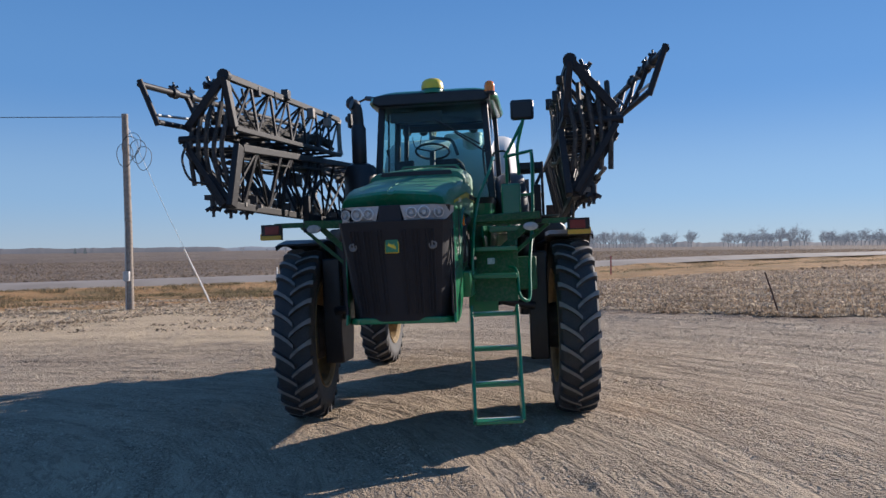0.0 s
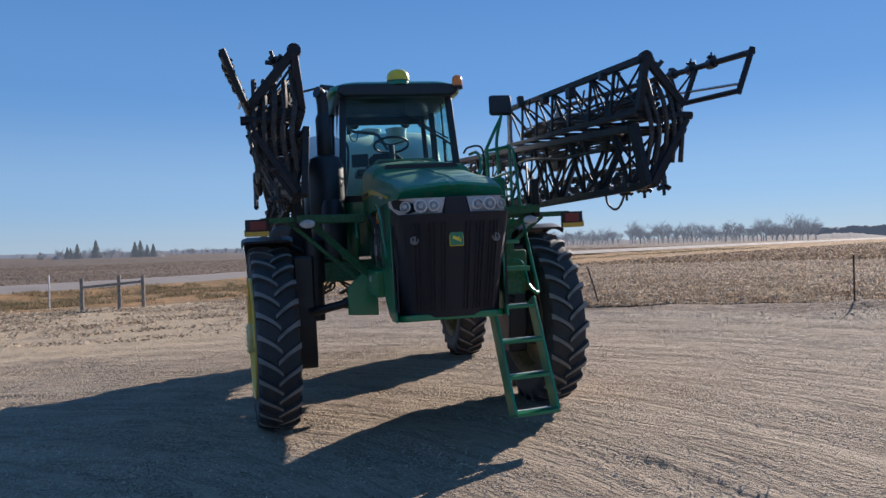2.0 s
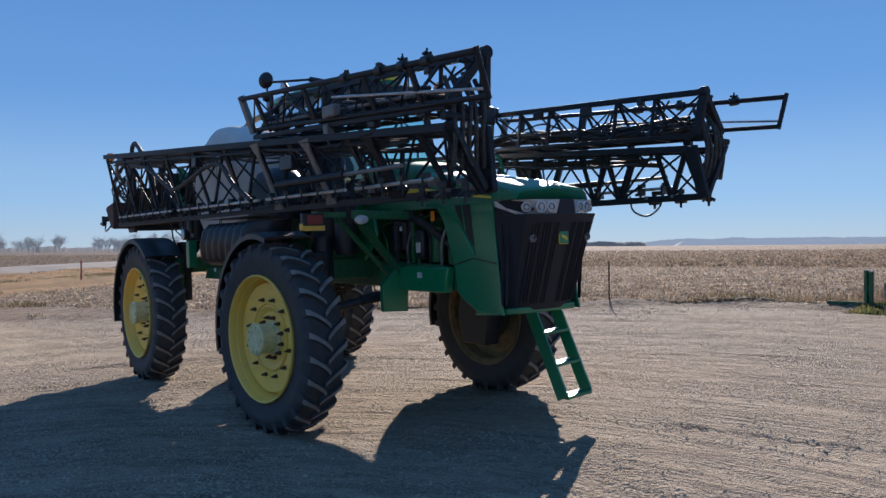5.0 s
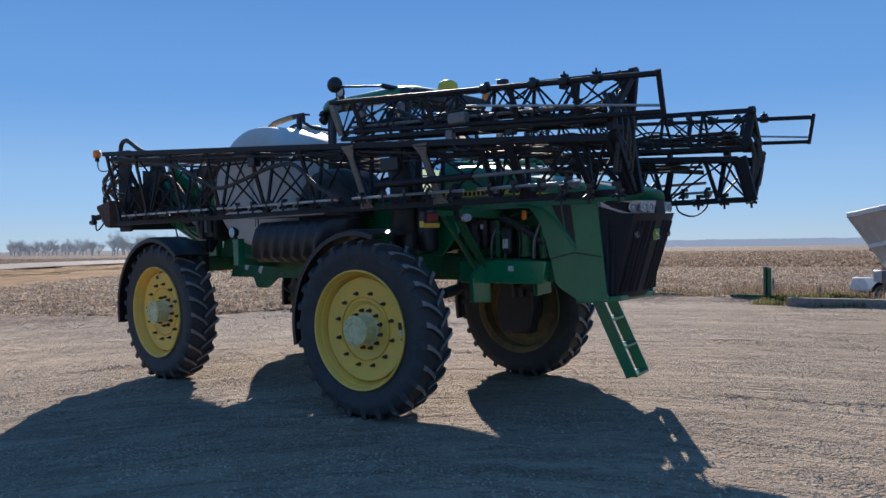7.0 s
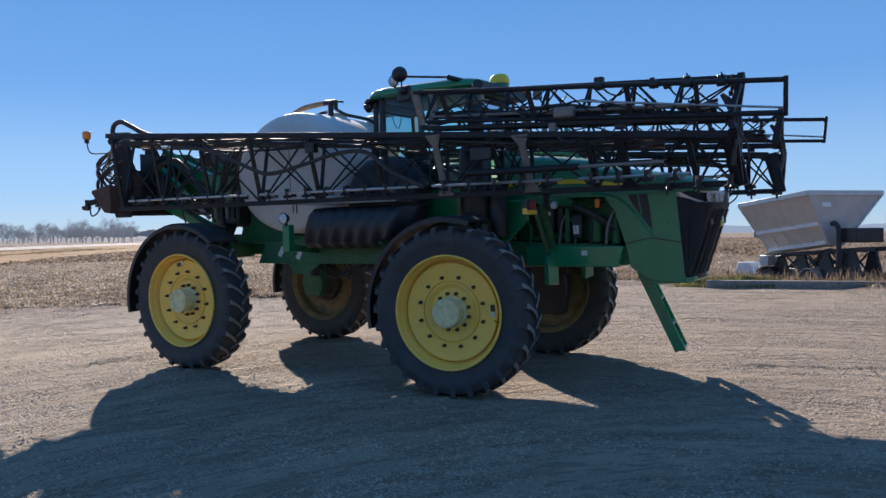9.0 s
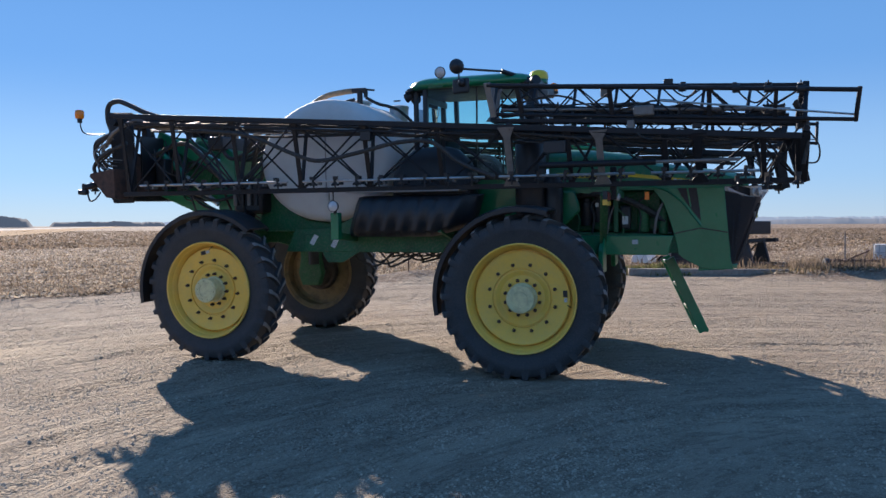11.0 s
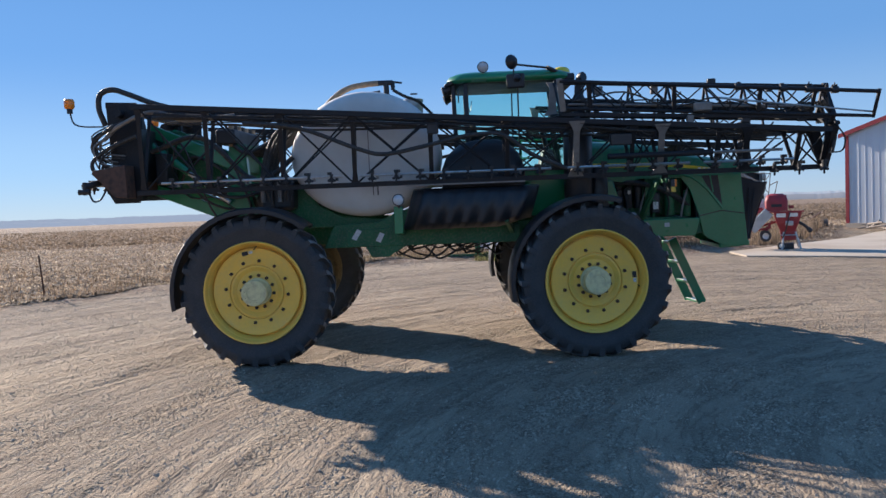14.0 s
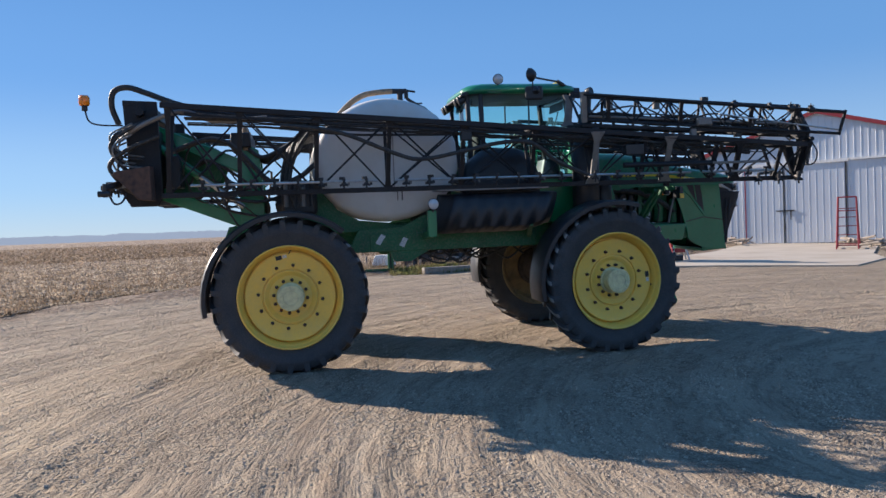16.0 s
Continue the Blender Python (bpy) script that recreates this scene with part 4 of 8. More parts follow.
def build_hood():
    # sections from the cab to the nose: y, half width, crown, shoulder, skirt
    sec = [(2.20, 0.46, 2.80, 2.71, 2.24), (2.70, 0.47, 2.765, 2.69, 2.24), (3.20, 0.475, 2.70, 2.63, 2.24), (3.28, 0.475, 2.685, 2.62, 2.24), (3.29, 0.475, 2.625, 2.57, 2.24), (3.80, 0.47, 2.535, 2.48, 2.23), (4.28, 0.46, 2.465, 2.41, 2.262),
           (4.56, 0.445, 2.408, 2.355, 2.264), (4.655, 0.437, 2.380, 2.33, 2.264), (4.675, 0.432, 2.355, 2.315, 2.264)]
    g = Geo()
    rings = []
    for y, w, zc, zs, zb in sec:
        half = [(w, zb), (w, zs - 0.05), (w - 0.02, zs), (w - 0.07, zs + (zc - zs) * 0.55), (w * 0.62, zc - 0.014), (w * 0.40, zc - 0.006), (w * 0.07, zc + 0.004), (w * 0.05, zc - 0.004)]
        ring = [(x, y - (0.10 * (x / w) ** 2 if y > 4.3 else 0), z) for x, z in half] + [(-x, y - (0.10 * (x / w) ** 2 if y > 4.3 else 0), z) for x, z in reversed(half)]
        rings.append(ring)
    g.loft(rings)
    hood = part("hood", g, HOOD_GREEN, sprayer, "glossy dusty green engine hood with a raised scoop", bevel=0.006, smooth=30)
    # black strip stands in for the shadow inside the intake slot
    part("scoop_shadow_strip", Geo().slab([(-0.36, 2.632), (0.36, 2.632), (0.34, 2.672), (-0.34, 2.672)], "y", 3.275, 3.292), PLASTIC, hood, "dark strip standing in for the shadow in the scoop's slot")
    # dark air intake lip at the hood's rear
    part("intake_lip", Geo().slab([(-0.36, 2.765), (0.36, 2.765), (0.30, 2.835), (-0.30, 2.835)], "y", 2.18, 2.30), GREEN, hood)
    part("intake_grid", Geo().slab([(-0.33, 2.77), (0.33, 2.77), (0.28, 2.815), (-0.28, 2.815)], "y", 2.30, 2.308), PLASTIC, hood)
    for s in (1, -1):
        # yellow side stripe with dark lettering blocks
        part("stripe", Geo().slab([(2.30, 2.40), (2.30, 2.47), (3.20, 2.45), (4.30, 2.305), (4.30, 2.285), (3.2, 2.40)], "x", s * 0.477, s * 0.4815), DOME, hood, "yellow side stripe")
        for k in range(9):
            part("bar", Geo().box((s * 0.483, 2.38 + k * 0.062, 2.435 - k * 0.001), (0.004, 0.04, 0.045)), PLASTIC, hood)
        for k in range(4):
            part("bar", Geo().box((s * 0.480, 3.75 + k * 0.062, 2.345 - k * 0.006), (0.004, 0.04, 0.04)), WHITE, hood)
        # front side panel, cut away round the engine bay
        fs = Geo().slab([(4.31, 2.262), (3.47, 2.262), (3.61, 2.08), (3.68, 1.88), (3.736, 1.69), (3.77, 1.56), (3.79, 1.445), (3.86, 1.39), (4.05, 1.29), (4.42, 1.27), (4.39, 1.38), (4.35, 1.80)], "x", s * 0.455, s * 0.475)
        p = part("side_panel", fs, GREEN, hood, "green front side panel", bevel=0.006)
        slit = Geo().slab([(3.775, 2.25), (3.995, 2.25), (4.02, 2.10), (4.05, 1.85), (3.97, 1.95), (3.88, 2.07), (3.82, 2.16)], "x", s * 0.476, s * 0.479)
        part("side_vent", slit, PLASTIC, hood, "dark side vent")
        part("vent_divider", Geo().bar((s * 0.480, 3.89, 2.25), (s * 0.480, 3.93, 2.02), 0.016, 0.008, (1, 0, 0)), GREEN, hood)
        part("panel_seam", Geo().bar((s * 0.4765, 3.74, 1.70), (s * 0.4765, 4.04, 1.766), 0.004, 0.012, (0, 0, 1)), PLASTIC, hood)
        part("panel_seam", Geo().bar((s * 0.4765, 4.04, 1.766), (s * 0.4765, 4.355, 1.715), 0.004, 0.012, (0, 0, 1)), PLASTIC, hood)
        # upper strut arc in front of the engine bay
        part("panel_rib", Geo().sweep(curve([(s * 0.472, 3.34, 2.28), (s * 0.474, 3.50, 2.27), (s * 0.476, 3.66, 2.22), (s * 0.477, 3.84, 2.07), (s * 0.477, 3.96, 1.92), (s * 0.476, 4.05, 1.80)]), 0.014, 6), GREEN, hood)
        # headlight housing wrapping the corner
        hl = Geo()
        face = [(0.085, 4.742, 2.256), (0.115, 4.728, 2.135), (0.36, 4.672, 2.125), (0.438, 4.565, 2.140), (0.478, 4.36, 2.210), (0.478, 4.34, 2.258), (0.442, 4.605, 2.258), (0.37, 4.685, 2.258)]
        deep = [(x * 0.93, y - 0.09, z) for x, y, z in face]
        rr = [[(s * x, y, z) for x, y, z in q] for q in (deep, face)]
        hl.loft(rr)
        lamp = part("headlight", hl, LENS, hood, "clear wrap-round headlight with three round lamps", smooth=20)
        for x, y, r in ((0.175, 4.722, 0.040), (0.275, 4.702, 0.046), (0.385, 4.642, 0.038)):
            q = Matrix.Translation((s * x, y, 2.195)) @ pose(0, 0, 0, 0, 0, 90 - s * (8 if x < 0.35 else 24))
            part("lamp_bowl", Geo().lathe([(r, -0.01), (r, 0.012), (r * 0.85, 0.014), (r * 0.8, 0.0), (r * 0.45, -0.008), (r * 0.4, 0.012), (0, 0.014)], 20, q), SILVER, lamp)
            part("lamp_ring", Geo().lathe([(r * 1.12, -0.005), (r * 1.12, 0.010), (r * 0.98, 0.012)], 20, q), WHITE, lamp)
    # grille: bowed black face
    def nose(z):
        return 4.475 + (z - 1.30) / 0.85 * 0.28
    g = Geo()
    rings = []
    for k in range(9):
        z = 1.30 + k * (0.835 / 8)
        w = 0.362 + 0.083 * (z - 1.30) / 0.85
        f = nose(z)
        half = [(0.440 + 0.030 * k / 8, 4.24), (0.430 + 0.038 * k / 8, f - 0.26), (w + 0.014, f - 0.14), (w - 0.02, f - 0.075), (w - 0.09, f - 0.035), (0.14, f - 0.004), (0.05, f)]
        rings.append([(x, y, z) for x, y in half] + [(-x, y, z) for x, y in reversed(half)])
    g.loft(rings)
    grille = part("grille", g, GRILLE, sprayer, "black ribbed plastic grille", bevel=0.006, smooth=30)
    part("grille_tongue", Geo().slab([(-0.10, 2.13), (0.10, 2.13), (0.08, 2.261), (-0.08, 2.261)], "y", 4.60, 4.74), GRILLE, grille, bevel=0.006)
    for x in (0.085, 0.115, 0.17, 0.20, 0.23, 0.285, 0.315, 0.345):
        for s in (1, -1):
            bow = 0.03 * (x / 0.3) ** 2
            rib = Geo().sweep([(s * x * (0.92 + 0.08 * q), nose(1.36 + q * 0.70) - bow + 0.006, 1.36 + q * 0.70) for q in (0, 0.25, 0.5, 0.75, 1)], 0.0085, 6)
            part("grille_rib", rib, GRILLE, grille)
    for s in (1, -1):
        for k, x in enumerate((0.30, 0.36)):
            part("side_rib", Geo().bar((s * (0.470 - 0.02 * k), 4.40 + k * 0.03, 1.36), (s * (0.470 - 0.012 * k), 4.42 + k * 0.07, 2.06), 0.016, 0.012, (1, 0, 0)), GRILLE, grille)
        q = Matrix.Translation((s * 0.33, nose(1.93) - 0.03, 1.93)) @ pose(0, 0, 0, 0, 0, 90)
        part("fog_lamp", Geo().lathe([(0.034, -0.01), (0.034, 0.012), (0.024, 0.014), (0.02, 0.004), (0, 0.002)], 18, q), GREY_STEEL, grille, "small round lamp")
    part("grille_cap", Geo().loft([[(x, y, z) for x, y in ((0.462, 4.30), (0.455, 4.46), (0.36, 4.60), (-0.36, 4.60), (-0.455, 4.46), (-0.462, 4.30))] for z in (2.128, 2.261)]), GRILLE, grille)
    badge = Geo().box((0, nose(1.93) + 0.006, 1.93), (0.115, 0.014, 0.115))
    em = part("emblem", badge, DOME, grille, "green and yellow emblem", bevel=0.012)
    part("emblem_face", Geo().box((0, nose(1.93) + 0.0145, 1.93), (0.104, 0.006, 0.104)), GREEN, em, bevel=0.01)
    part("emblem_bar", Geo().bar((-0.032, nose(1.93) + 0.019, 1.915), (0.03, nose(1.93) + 0.019, 1.945), 0.003, 0.022), DOME, em)
    part("emblem_bar", Geo().bar((-0.03, nose(1.93) + 0.019, 1.905), (-0.012, nose(1.93) + 0.019, 1.945), 0.003, 0.012), DOME, em)
    lip = Geo()
    rim = [(0.46, 4.02, 1.262), (0.455, 4.30, 1.275), (0.41, 4.40, 1.285), (0.34, 4.465, 1.29), (-0.34, 4.465, 1.29), (-0.41, 4.40, 1.285), (-0.455, 4.30, 1.275), (-0.46, 4.02, 1.262)]
    lip.loft([[(x, y, z - 0.012) for x, y, z in rim], [(x, y, z + 0.042) for x, y, z in rim]])
    part("bumper", lip, GREEN, sprayer, "green lower bumper lip", bevel=0.01)


build_hood()


def rounded(x0, x1, y0, y1, z, r, n=4, tilt=0.0):
    ring = []
    for cx, cy, a in ((x1 - r, y1 - r, 0), (x0 + r, y1 - r, 90), (x0 + r, y0 + r, 180), (x1 - r, y0 + r, 270)):
        for k in range(n + 1):
            t = radians(a + 90 * k / n)
            x, y = cx + r * math.cos(t), cy + r * math.sin(t)
            ring.append((x, y, z + tilt * (y - y0)))
    return ring


def build_cab():
    body = Geo()
    body.loft([rounded(-0.60, 0.60, 0.45, 2.0, 1.80, 0.06), rounded(-0.64, 0.64, 0.40, 2.04, 2.1, 0.08), rounded(-0.66, 0.66, 0.36, 2.06, 2.40, 0.10)])
    cab = part("cab", body, GREEN, sprayer, "green operator cab with tinted glass all round", smooth=50)
    part("sill", Geo().loft([rounded(-0.665, 0.665, 0.35, 2.065, 2.40, 0.10), rounded(-0.675, 0.675, 0.34, 2.075, 2.47, 0.10)]), PLASTIC, cab)
    roof = Geo()
    roof.loft([rounded(-0.66, 0.66, 0.40, 1.93, 3.605, 0.22), rounded(-0.74, 0.74, 0.36, 2.02, 3.612, 0.27), rounded(-0.765, 0.765, 0.34, 2.05, 3.645, 0.29), rounded(-0.75, 0.75, 0.37, 2.03, 3.70, 0.28),
               rounded(-0.66, 0.66, 0.46, 1.93, 3.745, 0.26), rounded(-0.4, 0.4, 0.7, 1.72, 3.76, 0.18)])
    part("roof", roof, GREEN, cab, "green cab roof with rounded edges", smooth=60)
    part("front_visor", Geo().slab([(-0.60, 3.56), (0.60, 3.56), (0.68, 3.60), (0.66, 3.685), (0.50, 3.70), (-0.50, 3.70), (-0.66, 3.685), (-0.68, 3.60)], "y", 1.88, 2.062), PLASTIC, cab, "black visor over the windshield", bevel=0.02)
    part("roof_lining", Geo().loft([rounded(-0.64, 0.64, 0.44, 1.91, 3.596, 0.12), rounded(-0.66, 0.66, 0.42, 1.92, 3.604, 0.12)]), PLASTIC, cab)
    top, low = 3.605, 2.46
    posts = {"front": ((0.665, 1.97, low), (0.60, 1.85, top)), "middle": ((0.69, 0.62, low), (0.64, 0.60, top)), "rear": ((0.60, 0.46, low), (0.55, 0.43, top))}
    for s in (1, -1):
        for key, w in (("front", 0.075), ("middle", 0.075), ("rear", 0.06)):
            a, b = posts[key]
            part("pillar", Geo().bar((s * a[0], a[1], a[2]), (s * b[0], b[1], b[2]), w, 0.06, (0, 1, 0)), PLASTIC, cab, "black cab pillar", bevel=0.01)
        pane = Geo()
        pane.add([(s * 0.675, 1.94, low), (s * 0.695, 0.65, low), (s * 0.645, 0.62, top), (s * 0.61, 1.82, top)], [(0, 1, 2, 3)])
        part("side_window", pane, GLASS, cab, "tinted side window", smooth=0).visible_shadow = False
        pane = Geo()
        pane.add([(s * 0.69, 0.60, low), (s * 0.61, 0.48, low), (s * 0.56, 0.45, top), (s * 0.64, 0.58, top)], [(0, 1, 2, 3)])
        part("quarter_window", pane, GLASS, cab, "tinted corner window", smooth=0).visible_shadow = False
        part("door_rail", Geo().bar((s * 0.66, 1.30, low), (s * 0.63, 1.30, top), 0.018, 0.02, (0, 1, 0)), PLASTIC, cab)
        part("grab_bar", Geo().sweep(curve([(s * 0.62, 1.78, 2.55), (s * 0.58, 1.75, 2.75), (s * 0.56, 1.74, 3.0), (s * 0.58, 1.76, 3.1)]), 0.014, 6), PLASTIC, cab)
    pane = Geo().add([(0.65, 1.99, low), (-0.65, 1.99, low), (-0.59, 1.87, top), (0.59, 1.87, top)], [(0, 1, 2, 3)])
    part("windshield", pane, GLASS, cab, "tinted windshield", smooth=0).visible_shadow = False
    pane = Geo().add([(0.59, 0.455, low), (-0.59, 0.455, low), (-0.54, 0.425, top), (0.54, 0.425, top)], [(0, 1, 2, 3)])
    part("rear_window", pane, GLASS, cab, "tinted rear window", smooth=0).visible_shadow = False
    part("sun_visor", Geo().box((0.2, 1.86, 3.46), (0.6, 0.012, 0.12), Matrix.Rotation(radians(-8), 3, "X")), PLASTIC, cab)
    part("rear_screen", Geo().box((0.0, 0.50, 3.52), (1.0, 0.02, 0.08)), PLASTIC, cab)
    wip = Geo().sweep(curve([(0.0, 1.955, 3.42), (-0.25, 1.985, 3.26), (-0.55, 2.02, 3.08)]), 0.009, 6)
    wip.bar((-0.25, 1.99, 3.24), (-0.62, 2.03, 2.98), 0.012, 0.02)
    part("wiper", wip, PLASTIC, cab, "black windshield wiper")
    # seat, wheel and console inside
    seat = Geo().loft([rounded(-0.26, 0.26, 0.75, 1.22, 2.55, 0.08), rounded(-0.28, 0.28, 0.73, 1.25, 2.66, 0.1), rounded(-0.25, 0.25, 0.75, 1.2, 2.70, 0.1)])
    seat.loft([rounded(-0.24, 0.24, 0.68, 0.82, 2.66, 0.05), rounded(-0.26, 0.26, 0.64, 0.78, 2.90, 0.06), rounded(-0.22, 0.22, 0.62, 0.74, 3.02, 0.05), rounded(-0.15, 0.15, 0.64, 0.74, 3.08, 0.04)])
    part("seat", seat, SEAT_CLOTH, cab, "black cloth operator seat", smooth=60)
    rim = Geo()
    c, tilt = Vector((0.05, 1.64, 3.07)), Matrix.Rotation(radians(20), 3, "X")
    ring = [c + tilt @ Vector((0.20 * math.cos(a), 0.20 * math.sin(a), 0)) for a in [6.28319 * k / 24 for k in range(25)]]
    rim.sweep(ring, 0.014, 6)
    for a in (0.5, 2.6, 4.7):
        rim.tube(c, c + tilt @ Vector((0.2 * math.cos(a), 0.2 * math.sin(a), 0)), 0.010, 6)
    part("steering_wheel", rim, PLASTIC, cab, "black steering wheel")
    part("steering_column", Geo().tube(c, (0.05, 1.76, 2.60), 0.035), PLASTIC, cab)
    part("dash", Geo().loft([rounded(-0.22, 0.22, 1.60, 1.92, 2.45, 0.06), rounded(-0.20, 0.20, 1.66, 1.90, 2.70, 0.06)]), PLASTIC, cab, smooth=50)
    part("armrest", Geo().box((0.36, 1.05, 2.80), (0.12, 0.42, 0.08)), PLASTIC, cab, bevel=0.02)
    part("display", Geo().box((0.40, 1.45, 2.92), (0.20, 0.04, 0.15), Matrix.Rotation(radians(-20), 3, "Z")), PLASTIC, cab, bevel=0.008)
    part("radio_cord", Geo().sweep(curve([(0.45, 0.62, 3.40), (0.42, 0.64, 3.28), (0.36, 0.66, 3.26), (0.32, 0.68, 3.40)]), 0.006, 5), PLASTIC, cab)
    # roof fittings
    lamp = part("roof_lamp", Geo().lathe([(0.0, -0.05), (0.05, -0.04), (0.085, 0.0), (0.088, 0.02), (0.078, 0.03)], 20, Matrix.Translation((0.72, 0.84, 3.80)) @ pose(0, 0, 0, 0, 8, 0) @ Matrix.Diagonal((0.85, 0.85, 0.85, 1))), PLASTIC, sprayer, "round work lamp on a roof stalk")
    part("lens", Geo().lathe([(0.08, 0.025), (0.05, 0.045), (0, 0.05)], 20, Matrix.Translation((0.72, 0.84, 3.80)) @ pose(0, 0, 0, 0, 8, 0) @ Matrix.Diagonal((0.85, 0.85, 0.85, 1))), LENS, lamp)
    part("stalk", Geo().tube((0.70, 0.84, 3.66), (0.70, 0.84, 3.76), 0.014, 8), PLASTIC, lamp)
    part("grab_label", Geo().box((0.752, 0.78, 3.62), (0.012, 0.2, 0.03)), GREEN_OLD, sprayer)
    dome = Geo().lathe([(0.12, 0), (0.12, 0.045), (0.118, 0.05)], 28, Matrix.Translation((-0.02, 1.97, 3.69)) @ pose(0, 0, 0, 0, -90, 0), close=True)
    receiver = part("satellite_receiver", dome, GREEN, sprayer, "yellow dome satellite receiver on a green base")
    part("dome", Geo().lathe([(0.128, 0.05), (0.128, 0.09), (0.115, 0.135), (0.08, 0.165), (0.03, 0.178), (0, 0.18)], 28, Matrix.Translation((-0.02, 1.97, 3.69)) @ pose(0, 0, 0, 0, -90, 0)), DOME, receiver, "yellow plastic dome", smooth=60)
    for p in ((-0.68, 2.04, 3.63),):
        base = part("warning_beacon", Geo().lathe([(0.06, 0), (0.065, 0.03), (0.05, 0.04)], 18, Matrix.Translation(p) @ pose(0, 0, 0, 0, -90, 0), close=True), PLASTIC, sprayer, "amber warning beacon on the cab roof")
        part("lens", Geo().lathe([(0.058, 0.035), (0.06, 0.10), (0.048, 0.14), (0.02, 0.155), (0, 0.157)], 18, Matrix.Translation(p) @ pose(0, 0, 0, 0, -90, 0)), ORANGE, base, "amber lens", smooth=60)
    # rear roof lamps on a sloping black overhang
    part("rear_overhang", Geo().slab([(0.44, 3.645), (0.36, 3.63), (0.31, 3.59), (0.32, 3.56), (0.44, 3.595)], "x", -0.66, 0.66), PLASTIC, sprayer, "black rear roof overhang", bevel=0.015)
    for x in (0.57, 0.34, -0.34, -0.57):
        q = Matrix.Translation((x, 0.33, 3.53)) @ pose(0, 0, 0, 0, 0, -90) @ pose(0, 0, 0, 0, 24, 0)
        lamp = part("rear_lamp", Geo().lathe([(0, -0.07), (0.045, -0.06), (0.062, 0.02), (0.064, 0.035), (0.056, 0.042)], 18, q), PLASTIC, sprayer, "black rear work lamp under the roof edge")
        part("lens", Geo().lathe([(0.057, 0.036), (0.03, 0.046), (0, 0.048)], 18, q), HOSE, lamp)
    # right-hand mirrors
    arm = Geo().sweep([(0.70, 1.80, 3.70), (0.80, 1.72, 3.74), (1.12, 1.22, 3.76)], 0.014, 8)
    arm.tube((0.70, 1.82, 3.70), (0.82, 1.68, 3.745), 0.03, 8)
    arm.tube((1.12, 1.22, 3.78), (1.12, 1.22, 3.55), 0.01, 6)
    holder = part("mirror_arm", arm, PLASTIC, sprayer, "black mirror arm with round and square mirrors")
    q = Matrix.Translation((1.13, 1.20, 3.79)) @ pose(0, 0, 0, 0, 0, 32)
    part("round_mirror", Geo().lathe([(0, 0.06), (0.05, 0.05), (0.09, 0.0), (0.095, -0.012), (0.086, -0.014)], 24, q), PLASTIC, holder, "round black mirror shell", smooth=60)
    part("mirror_glass", Geo().lathe([(0.086, -0.013), (0.045, -0.018), (0, -0.02)], 24, q), MIRROR, holder)
    part("square_mirror", Geo().box((1.10, 1.24, 3.55), (0.24, 0.05, 0.19), Matrix.Rotation(radians(75), 3, "Z")), PLASTIC, holder, "square black mirror", bevel=0.025)
    part("mirror_ball", Geo().lathe([(0, -0.05), (0.035, -0.035), (0.05, 0), (0.035, 0.035), (0, 0.05)], 14, Matrix.Translation((1.15, 1.26, 3.58))), PLASTIC, holder, smooth=60)
    # left-hand mirror on green tubes
    tubes = Geo().sweep(curve([(-0.99, 2.50, 2.66), (-0.98, 2.48, 2.95), (-1.05, 2.47, 3.25), (-1.05, 2.47, 3.35)]), 0.018, 8)
    tubes.sweep(curve([(-0.84, 2.5, 2.85), (-0.92, 2.48, 3.0), (-1.04, 2.47, 3.22)]), 0.018, 8)
    holder = part("mirror_stand", tubes, GREEN, sprayer, "green tube stand with a square black mirror")
    part("square_mirror", Geo().box((-1.045, 2.47, 3.36), (0.25, 0.06, 0.22)), PLASTIC, holder, "square black mirror", bevel=0.03)


build_cab()


